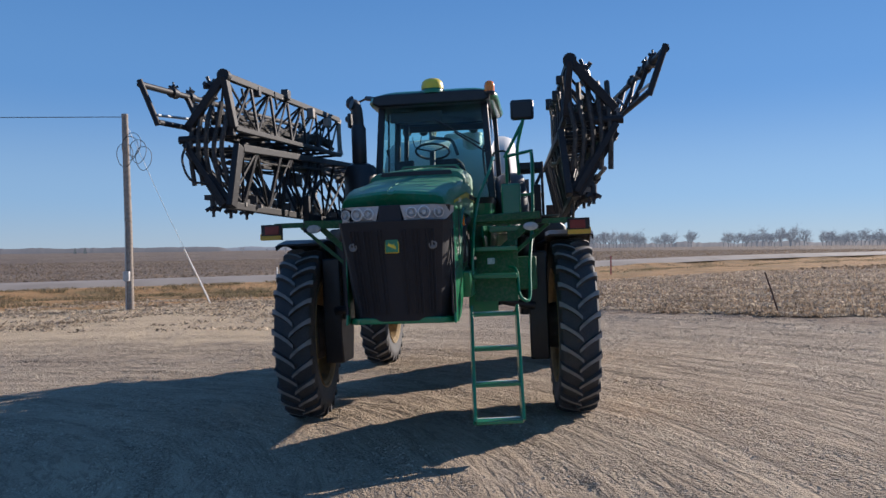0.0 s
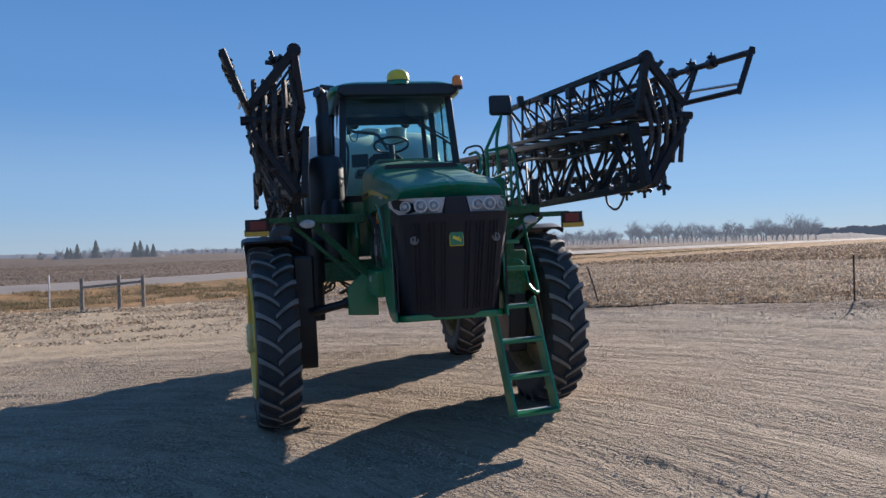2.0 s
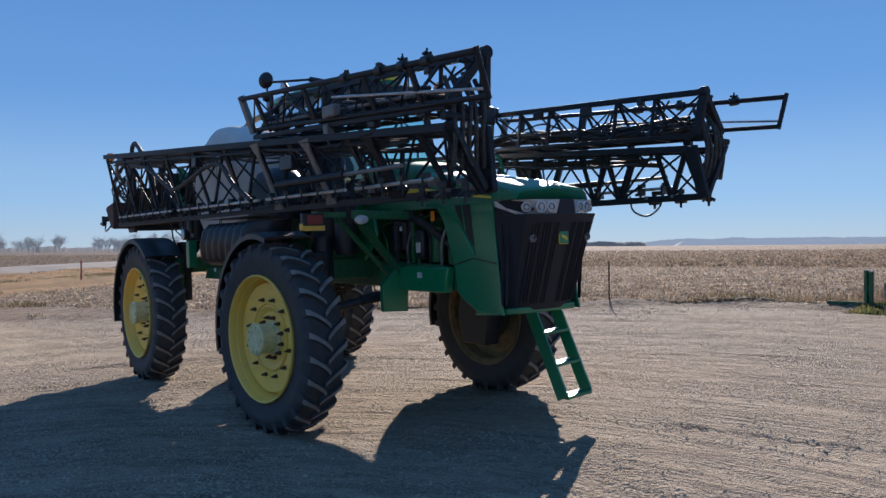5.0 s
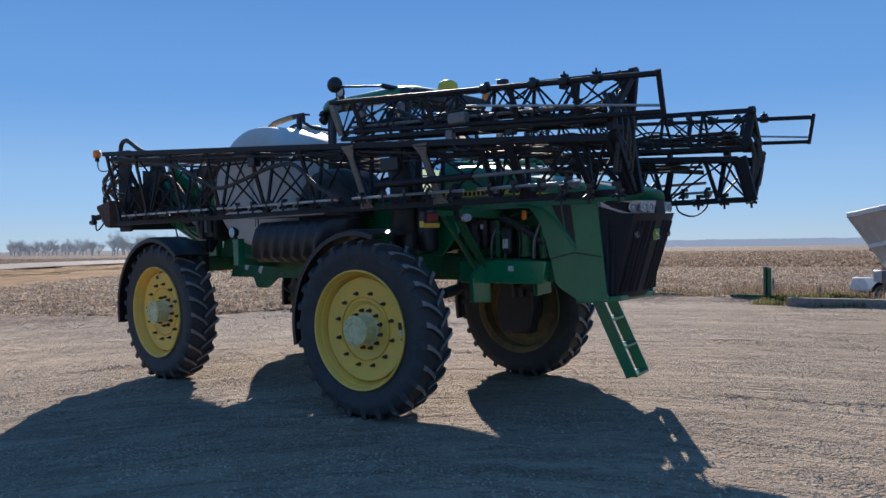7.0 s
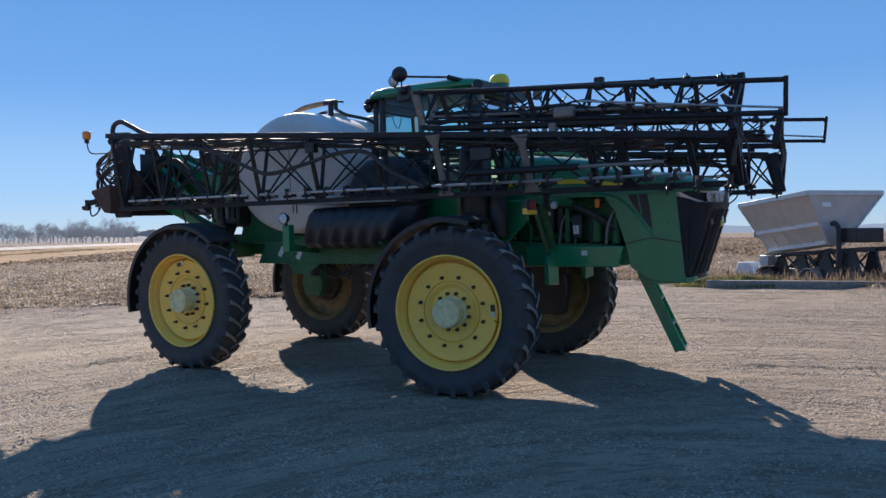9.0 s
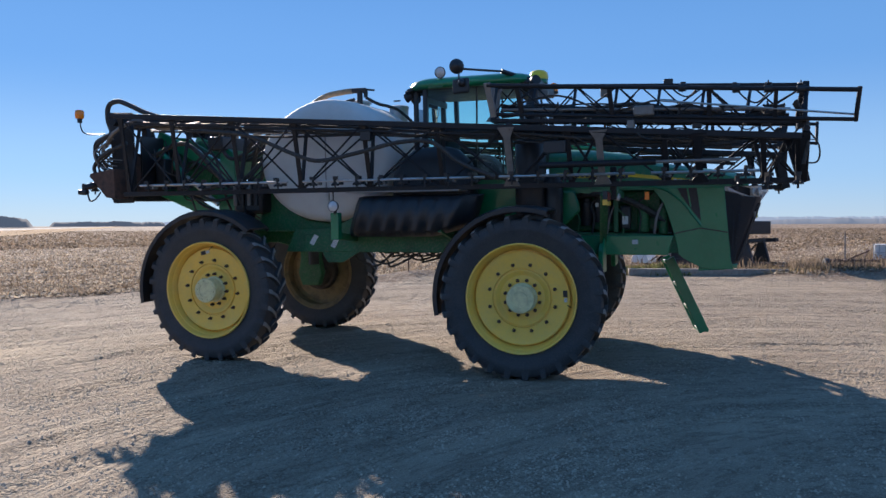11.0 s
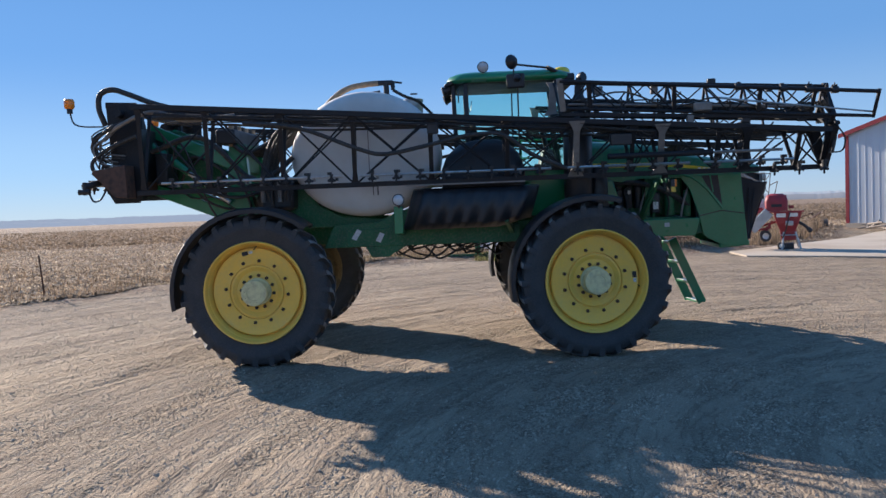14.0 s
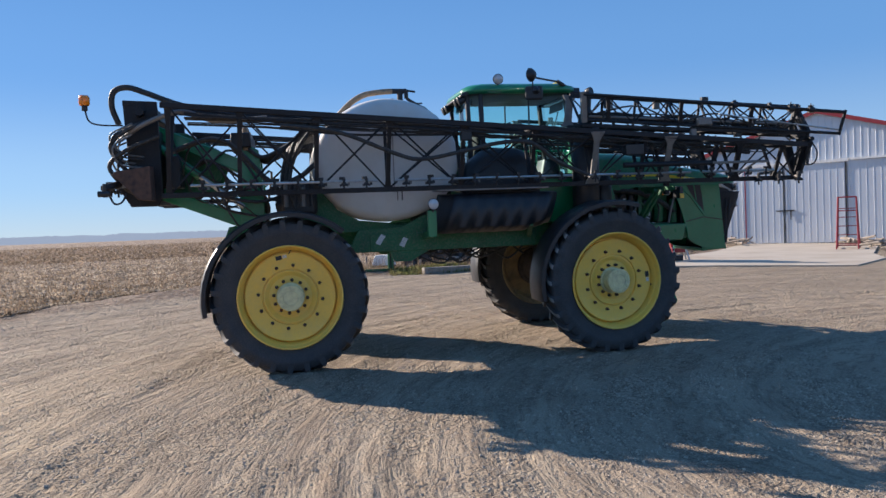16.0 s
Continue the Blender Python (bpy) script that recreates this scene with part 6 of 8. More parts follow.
    part("valve_block", Geo().box(uI[0].lerp(uI[1], 0.55) + Vector((s * 0.18, 0, 0.10)), (0.12, 0.20, 0.12)), PLASTIC, up, bevel=0.01)

    # outer tip, folded forward again outside
    tT = [P((1.65, 1.73, 3.45), "tip"), P((1.65, 5.57, 3.17), "tip")]
    tB = [P((1.54, 1.78, 3.13), "tip"), P((1.53, 5.55, 2.89), "tip")]
    tip = part("outer_boom", Geo().tube(tT[0], tT[1], 0.024, 10), BLACK, sprayer, "slender black outer boom tip")
    part("chord", Geo().tube(tB[0], tB[1], 0.021, 10), BLACK, tip)
    part("tip_frame", Geo().tube(tT[1] + Vector((0, 0, 0.03)), tB[1] + Vector((0, 0, -0.02)), 0.022, 10), BLACK, tip)
    part("fold_frame", Geo().bar(tT[0] + Vector((0, 0, 0.03)), tB[0] + Vector((0, 0, -0.03)), 0.07, 0.05, (1, 0, 0)), GREY_STEEL, tip)
    st3 = [0.0, 0.09, 0.18, 0.27, 0.36, 0.45, 0.54, 0.63, 0.72, 0.80]
    pa = [tT[0].lerp(tT[1], q) for q in st3]
    pb = [tB[0].lerp(tB[1], q) for q in st3]
    for i in range(len(st3) - 1):
        part("brace", Geo().tube(pa[i] if i % 2 else pb[i], pb[i + 1] if i % 2 else pa[i + 1], 0.009, 6), BLACK, tip)
        if i % 3 == 1:
            part("post", Geo().bar(pa[i], pb[i], 0.05, 0.025, (1, 0, 0)), BLACK, tip)
    part("tip_tube", Geo().tube(tT[0].lerp(tT[1], 0.5) - Vector((0, 0, 0.14)), tB[1] + Vector((0, 0, 0.05)), 0.011, 8), STEEL, tip)
    for q in (0.56, 0.70, 0.78, 0.86):
        c = tT[0].lerp(tT[1], q)
        part("nozzle", NOZZLE, PLASTIC, tip, m=Matrix.Translation(c + Vector((0, 0, 0.02))) @ pose(0, 0, 0, 180 if q > 0.7 else 0, 0, q * 900) @ Matrix.Diagonal((0.8, 0.8, 0.8, 1)))
        part("clamp", Geo().tube(c + Vector((0, -0.04, 0)), c + Vector((0, 0.04, 0)), 0.042, 10), PLASTIC, tip)
    part("post", Geo().bar(tT[0].lerp(tT[1], 0.80), tB[0].lerp(tB[1], 0.80), 0.04, 0.03, (1, 0, 0)), BLACK, tip)
    part("valve_block", Geo().box(tB[0].lerp(tB[1], 0.45) + Vector((s * 0.03, 0, 0.06)), (0.08, 0.22, 0.11)), GREY_STEEL, tip, bevel=0.02)
    part("hose", Geo().sweep(curve([tB[0].lerp(tB[1], q) + Vector((0, 0, h)) for q, h in ((0.05, .1), (0.2, .22), (0.35, .05), (0.5, .18), (0.65, .06))], 5), 0.012, 6), HOSE, tip)


build_boom(1, lambda y, key: (0.0, 0.0))
build_boom(-1, lambda y, key: ({"low": 0.25 * smooth_step(-3.5, 5.0, y), "up": 0.20 + 0.07 * smooth_step(1.7, 5.1, y), "tip": 0.34 + 0.09 * smooth_step(1.7, 5.5, y)}[key], {"low": -0.03, "up": -0.06, "tip": 0.0}[key]))

# boom rests on short green arms from the frame
for s in (1, -1):
    part("boom_rest", Geo().bar((s * 0.55, 3.1, 2.18), (s * 1.20, 3.1, 2.20), 0.10, 0.08), GREEN_OLD, sprayer, bevel=0.01)
    part("boom_rest", Geo().bar((s * 1.18, 3.1, 2.12), (s * 1.18, 3.1, 2.50), 0.07, 0.07, (0, 1, 0)), BLACK, sprayer, bevel=0.01)


# ---- rear lift and rack ----
def build_rack():
    for s in (1, -1):
        mast = Geo().slab([(-2.72, 1.72), (-2.74, 2.30), (-2.68, 2.92), (-2.56, 2.96), (-2.46, 2.90), (-2.42, 2.40), (-2.40, 1.72)], "x", s * 0.40, s * 0.52)
        part("lift_mast", mast, GREEN, sprayer, "green lift mast plate", bevel=0.012)
        part("lift_arm", Geo().bar((s * 0.46, -3.80, 3.18), (s * 0.46, -2.58, 2.64), 0.11, 0.17), GREEN, sprayer, "green parallel lift arm", bevel=0.012)
        part("lift_arm", Geo().bar((s * 0.46, -3.75, 2.36), (s * 0.46, -2.50, 1.86), 0.11, 0.16), GREEN, sprayer, "green parallel lift arm", bevel=0.012)
        cyl = part("lift_cylinder", Geo().tube((s * 0.60, -3.74, 2.97), (s * 0.60, -3.22, 2.56), 0.055, 12), GREEN, sprayer, "lift cylinder with bare rod")
        part("cylinder_rod", Geo().tube((s * 0.60, -3.26, 2.59), (s * 0.60, -2.68, 2.14), 0.032, 10), STEEL, cyl)
        # rack cheeks
        cheek = Geo().slab([(-4.02, 3.48), (-3.62, 3.46), (-3.60, 2.30), (-3.66, 2.18), (-3.98, 2.18), (-4.12, 2.42), (-3.98, 2.60)], "x", s * 1.22, s * 1.27)
        part("rack_cheek", cheek, BLACK, sprayer, "black side cheek of the rear boom rack", bevel=0.01)
        part("rack_foot", Geo().slab([(-4.12, 2.56), (-4.10, 2.60), (-3.69, 2.66), (-3.68, 2.24), (-3.84, 2.26), (-4.00, 2.44)], "x", s * 1.30, s * 1.58), RUST, sprayer, "rusty lower rack foot", bevel=0.01)
        part("wing_cylinder", Geo().tube((s * 0.5, -3.95, 3.30), (s * 1.45, -3.80, 3.32), 0.05, 12), BLACK, sprayer)
        part("rack_post", Geo().bar((s * 0.75, -3.80, 3.42), (s * 0.75, -3.80, 2.24), 0.10, 0.10, (1, 0, 0)), BLACK, sprayer, bevel=0.01)
        part("rack_brace", Geo().bar((s * 0.75, -3.80, 3.40), (s * 0.1, -3.80, 2.28), 0.07, 0.05, (0, 1, 0)), BLACK, sprayer)
        part("rack_brace", Geo().bar((s * 0.75, -3.80, 2.30), (s * 1.25, -3.80, 3.30), 0.06, 0.05, (0, 1, 0)), BLACK, sprayer)
    for z, y, h in ((3.40, -3.80, 0.13), (2.86, -3.84, 0.09), (2.27, -3.82, 0.13), (3.44, -3.96, 0.07)):
        part("rack_beam", Geo().box((0, y, z), (2.55, 0.12, h)), BLACK, sprayer, "black cross beam of the rear rack", bevel=0.01)
    for s in (1, -1):
        part("lift_plate", Geo().slab([(-3.66, 2.34), (-3.66, 3.18), (-3.40, 3.16), (-2.98, 2.92), (-2.92, 2.70), (-3.05, 2.36)], "x", s * 0.28, s * 0.33), GREEN_OLD, sprayer, "dark green lift plate", bevel=0.01)
        part("manifold", Geo().box((s * 0.62, -3.52, 2.62), (0.40, 0.16, 0.42)), PLASTIC, sprayer, bevel=0.02)
    part("rack_panel", Geo().box((0, -3.70, 2.80), (2.0, 0.03, 0.70)), PLASTIC, sprayer, "black panel across the rack", bevel=0.006)
    part("rack_hopper", Geo().slab([(-3.98, 2.55), (-3.72, 2.86), (-3.70, 2.30), (-4.05, 2.42)], "x", -1.18, 1.18), RUST, sprayer, "rusty sloping rack floor", bevel=0.006)
    # cross beams added out of sight; the upper blocks sun leaking behind the tank
    part("added_mast_beam", Geo().box((0, -2.57, 2.74), (0.79, 0.14, 0.40)), GREEN_OLD, sprayer, "dark green beam added out of sight in the lift mast to block sun", bevel=0.015)
    part("added_mast_beam", Geo().box((0, -2.57, 2.10), (0.79, 0.14, 0.22)), GREEN_OLD, sprayer, bevel=0.015)
    for k in range(9):
        x, b = 0.98 - 0.09 * k, 0.05 * (k % 3)
        pts = [(x, -1.98 - b, 2.02), (x + 0.04, -2.06 - b, 2.30), (x - 0.02, -2.04 - b, 2.62), (x, -1.92 - b, 2.92 + 0.06 * (k % 2)), (x - 0.05, -1.72, 3.16 + 0.05 * (k % 3))]
        part("hose", Geo().sweep(curve(pts, 5), 0.020 + 0.005 * (k % 3), 8), HOSE, sprayer)
    block = part("valve_block", Geo().box((0, -2.68, 3.03), (1.30, 0.26, 0.20)), PLASTIC, sprayer, "black section valve block on the lift mast", bevel=0.02)
    for k in range(7):
        x = -0.57 + 0.19 * k
        part("valve", Geo().tube((x, -2.62, 2.90), (x, -2.62, 3.20), 0.038, 10), HOSE if k % 2 else BROWN_HOSE, block)
        part("hose", Geo().sweep(curve([(x, -2.60, 2.92), (x + 0.05, -2.42, 2.80), (x + 0.02, -2.20, 2.88), (x - 0.04, -1.92, 3.05), (x - 0.04, -1.70, 3.12)], 5), 0.028, 8), HOSE, sprayer)
    # nozzle clusters and drop hoses hanging behind
    a, b = Vector((-1.42, -4.17, 2.42)), Vector((1.42, -4.17, 2.42))
    pipe = part("rear_pipe", Geo().tube(a, b, 0.018, 8), STEEL, sprayer, "stainless rear spray pipe with nozzles")
    for k in range(8):
        p = a.lerp(b, k / 7)
        part("nozzle", NOZZLE, PLASTIC, pipe, m=Matrix.Translation(p) @ pose(0, 0, 0, 0, 0, 50 * k) @ Matrix.Diagonal((1.3, 1.3, 1.3, 1)))
        part("bracket", Geo().bar(p, p + Vector((0, 0.30, 0.02)), 0.03, 0.04), GREY_STEEL, pipe)
    for s in (1, -1):
        v = Geo().tube((s * 1.40, -4.06, 2.46), (s * 1.60, -4.22, 2.40), 0.045, 10)
        v.tube((s * 1.60, -4.28, 2.34), (s * 1.60, -4.14, 2.34), 0.036, 10)
        v.tube((s * 1.60, -4.20, 2.46), (s * 1.60, -4.20, 2.30), 0.028, 10)
        v.sweep(curve([(s * 1.58, -4.16, 2.32), (s * 1.60, -4.10, 2.22), (s * 1.58, -4.02, 2.24), (s * 1.52, -3.98, 2.34)], 5), 0.012, 6)
        part("end_valve", v, PLASTIC, pipe, "black end valves")
    big = Geo().sweep(curve([(1.12, -4.10, 3.20), (1.12, -4.17, 3.42), (1.12, -4.14, 3.60), (1.12, -3.98, 3.655), (1.14, -3.75, 3.58), (1.18, -3.4, 3.44), (1.2, -2.9, 3.30)], 6), 0.036, 12)
    part("feed_hose", big, HOSE, sprayer, "thick black feed hose arched over the rack")
    for z0, out in ((3.05, 0.22), (2.82, 0.26)):
        part("feed_hose", Geo().sweep(curve([(1.40, -3.6, z0 + 0.20), (1.44, -3.95, z0 + 0.05), (1.42, -4.02 - out * 0.6, z0 - 0.15), (1.36, -4.0, z0 - 0.42), (1.2, -3.9, z0 - 0.48)], 6), 0.026, 10), HOSE, sprayer)
    part("feed_hose", Geo().sweep(curve([(1.30, -4.05, 3.0), (1.48, -3.75, 3.16), (1.55, -3.3, 3.30), (1.52, -2.9, 3.18), (1.50, -2.3, 3.22)], 6), 0.028, 10), GREY_STEEL, sprayer, "grey feed hose into the boom")
    part("feed_hose", Geo().sweep(curve([(0.9, -3.6, 2.85), (1.0, -2.9, 3.0), (0.95, -2.3, 2.45), (1.0, -1.95, 2.5), (0.98, -1.7, 2.7)], 6), 0.034, 10), HOSE, sprayer)
    rnd = random.Random(9)
    for k in range(13):
        x, y = rnd.uniform(-1.0, 0.9), rnd.uniform(-3.6, -3.2)
        pts = [(x, y, rnd.uniform(2.4, 3.2)), (x + rnd.uniform(-.2, .2), y + rnd.uniform(.2, .5), rnd.uniform(2.1, 3.0)), (x + rnd.uniform(-.3, .3), y + rnd.uniform(.5, .9), rnd.uniform(1.9, 2.7)), (x + rnd.uniform(-.3, .3), -2.4, rnd.uniform(1.9, 2.4))]
        part("hose", Geo().sweep(curve(pts, 5), rnd.choice((0.010, 0.013, 0.018)), 6), HOSE, sprayer)
    for k in range(12):
        x = 1.30 + rnd.uniform(-0.1, 0.15)
        z = rnd.uniform(2.75, 3.3)
        part("hose", Geo().sweep(curve([(x, -3.9, z), (x + 0.05, -4.05 - rnd.uniform(0, .12), z - 0.15), (x, -4.05, z - 0.35), (x - 0.1, -3.8, z - 0.4)], 5), 0.012, 6), rnd.choice((HOSE, HOSE, GREY_STEEL)), sprayer)
    # pump, plumbing and steps between tank and rear axle
    part("pump", Geo().lathe([(0, -0.2), (0.12, -0.18), (0.16, 0), (0.12, 0.16), (0, 0.2)], 20, Matrix.Translation((0.75, -2.05, 2.15)) @ pose(0, 0, 0, 0, 0, 60)), PLASTIC, sprayer)
    part("manifold", Geo().box((0.74, -1.95, 2.22), (0.46, 0.46, 0.42)), PLASTIC, sprayer, "black valve manifold behind the tank", bevel=0.05)
    # left-hand box is added, lengthened to block a sun leak under the boom
    part("manifold", Geo().box((-0.76, -1.88, 2.22), (0.50, 0.66, 0.44)), PLASTIC, sprayer, bevel=0.05)
    for k in range(4):
        part("valve", Geo().tube((0.99, -2.12 + 0.11 * k, 2.12), (0.99, -2.12 + 0.11 * k, 2.46), 0.032, 10), PLASTIC if k % 2 else GREY_STEEL, sprayer)
    part("strainer", Geo().lathe([(0, 0), (0.08, 0), (0.085, 0.22), (0.06, 0.3), (0, 0.3)], 16, Matrix.Translation((0.92, -2.0, 1.86)) @ pose(0, 0, 0, 0, -120, 0)), PLASTIC, sprayer)
    for k in range(3):
        part("rinse_pipe", Geo().sweep(curve([(0.6 + 0.1 * k, -1.8, 2.0), (0.8, -2.1 - 0.08 * k, 2.25 + 0.1 * k), (0.9, -2.5, 2.2 + 0.1 * k), (0.7, -3.0, 2.3)], 5), 0.022, 8), HOSE, sprayer)
    # rear beacons on bent rods
    for s in (1, -1):
        rod = Geo().sweep(curve([(s * 1.38, -4.0, 3.16), (s * 1.40, -4.26, 3.17), (s * 1.40, -4.38, 3.22), (s * 1.40, -4.42, 3.36)], 5), 0.010, 6)
        rod.tube((s * 1.40, -4.42, 3.34), (s * 1.40, -4.42, 3.40), 0.035, 10)
        beacon = part("rear_beacon", rod, PLASTIC, sprayer, "orange beacon on a bent black rod")
        part("lens", Geo().lathe([(0.05, 0), (0.062, 0.02), (0.064, 0.09), (0.05, 0.12), (0, 0.125)], 18, Matrix.Translation((s * 1.40, -4.42, 3.40)) @ pose(0, 0, 0, 0, -90, 0)), ORANGE, beacon, "orange lens", smooth=60)


build_rack()


# ---- yard things ----
def drop(x, y):
    return land_z(x, y)


def build_pole():
    x, y = 13.4, -15.5
    p = thing("utility_pole", "weathered wooden utility pole with coiled cable beside the yard", "utility pole", Matrix.Translation((x, y, drop(x, y) - 0.05)))
    g = Geo().sweep([(0, 0, 0), (0.02, 0, 3.0), (0.10, 0.02, 7.0)], 0.15, 14, 0.11)
    part("pole", g, WOOD, p, smooth=60)
    part("meter_box", Geo().box((0.02, 0.17, 1.25), (0.22, 0.12, 0.34)), SILVER, p, "grey meter box", bevel=0.01)
    part("conduit", Geo().tube((0.06, 0.15, 0.0), (0.06, 0.15, 3.2), 0.022, 8), SILVER, p)
    rnd = random.Random(3)
    for k in range(5):
        c = Vector((-0.22 + 0.10 * k * (1 if k % 2 else -1), 0.08, 5.9 - 0.25 * k * 0.5))
        ring = [c + Vector((0.30 * math.cos(a), 0.05 * math.sin(2 * a), 0.42 * math.sin(a))) for a in [6.28319 * j / 22 for j in range(23)]]
        part("cable_loop", Geo().sweep(ring, 0.012, 5), HOSE, p)
    part("service_wire", Geo().sweep([(0.10, 0, 6.9), (9, 4, 6.5), (30, 14, 6.8)], 0.014, 5), HOSE, p)
    part("guy_wire", Geo().sweep([(0.02, 0, 6.6), (-0.7, -1.6, 3.4), (-1.38, -3.55, 0.25)], 0.007, 5), SILVER, p)
    part("guy_guard", Geo().tube((-0.95, -2.3, 2.2), (-1.40, -3.6, 0.05), 0.035, 8), WHITE, p, "pale guy guard")


build_pole()


def build_fence():
    f = thing("fence", "short weathered wooden fence of three posts and a rail", "fence", Matrix.Translation((7.5, -20.2, drop(7.5, -20.2))))
    for dx, dy, h in ((1.1, 0.3, 1.18), (-0.1, -0.1, 1.25), (-0.9, -0.3, 1.22)):
        part("post", Geo().loft([[(dx + 0.075 * math.cos(a) * w, dy + 0.075 * math.sin(a) * w, z) for a in [0.7854 * k for k in range(8)]] for z, w in ((-0.1, 1.05), (0.6, 1.0), (h - 0.03, 0.95), (h, 0.8))]), WOOD, f, smooth=0)
    part("rail", Geo().bar((1.1, 0.36, 0.84), (-0.9, -0.24, 0.98), 0.06, 0.09), WOOD, f)


build_fence()


def stake(name, x, y, h, r, mat, label, lean=(0, 0), cat="post"):
    ob = part(name, Geo().sweep([(0, 0, -0.05), (lean[0] * 0.5, lean[1] * 0.5, h * 0.5), (lean[0], lean[1], h)], r, 7), mat, None)
    ob.matrix_world = Matrix.Translation((x, y, drop(x, y)))
    return tagged(ob, label, cat)


def build_green_post():
    x, y = -13.5, 0.93
    t = thing("green_post", "short green steel post on a green bar at the field edge", "post", Matrix.Translation((x, y, drop(x, y))))
    part("post", Geo().box((0, -0.05, 0.36), (0.10, 0.07, 0.86)), GREEN_OLD, t, bevel=0.006)
    part("post", Geo().box((0.01, 0.06, 0.35), (0.10, 0.07, 0.84)), GREEN_OLD, t, bevel=0.006)
    part("web", Geo().box((-0.02, 0.005, 0.36), (0.03, 0.05, 0.80)), PLASTIC, t)
    part("cap", Geo().box((0, 0.0, 0.80), (0.12, 0.20, 0.02)), SILVER, t)
    part("bar", Geo().box((0, -0.5, 0.02), (0.10, 0.9, 0.10)), GREEN_OLD, t, bevel=0.01)


build_green_post()
stake("thin_post", -15.6, 0.35, 1.05, 0.03, WOOD, "thin dark fence stake at the field edge")
stake("thin_post", -14.2, 2.0, 0.5, 0.03, WOOD, "broken short stake at the field edge")
stake("thin_post", -6.92, -9.42, 1.0, 0.02, RUST, "leaning rusty fence stake in the stubble", (0.35, 0.1))
stake("thin_post", -10.6, -4.2, 0.98, 0.02, RUST, "thin dark rusty stake at the field edge")
stake("thin_post", 2.17, -20.30, 1.25, 0.02, RUST, "thin rusty rod standing at the edge of the yard")
stake("marker_post", -5.2, -37.5, 1.1, 0.04, RED, "red utility marker post in the verge")
stake("marker_post", 10.4, -22.5, 1.3, 0.03, WHITE, "thin pale marker post in the ditch grass")
stake("thin_post", -22.0, 8.6, 1.45, 0.03, WOOD, "thin stake at the field edge")


def build_sign():
    x, y = 4.2, -79.0
    t = thing("road_sign", "yellow diamond road sign on a steel post", "road sign", Matrix.Translation((x, y, land_z(x, y))))
    part("post", Geo().box((0, 0, 0.85), (0.07, 0.05, 1.9)), SILVER, t)
    part("panel", Geo().slab([(0, 1.35), (0.42, 1.77), (0, 2.19), (-0.42, 1.77)], "y", 0.03, 0.045), AMBER_LENS, t, "yellow diamond panel")


build_sign()


# ---- machine shed ----
SHED_AT = Matrix.Translation((-21.9, 18.5, 0.38)) @ pose(0, 0, 0, 0, 0, -51.5)


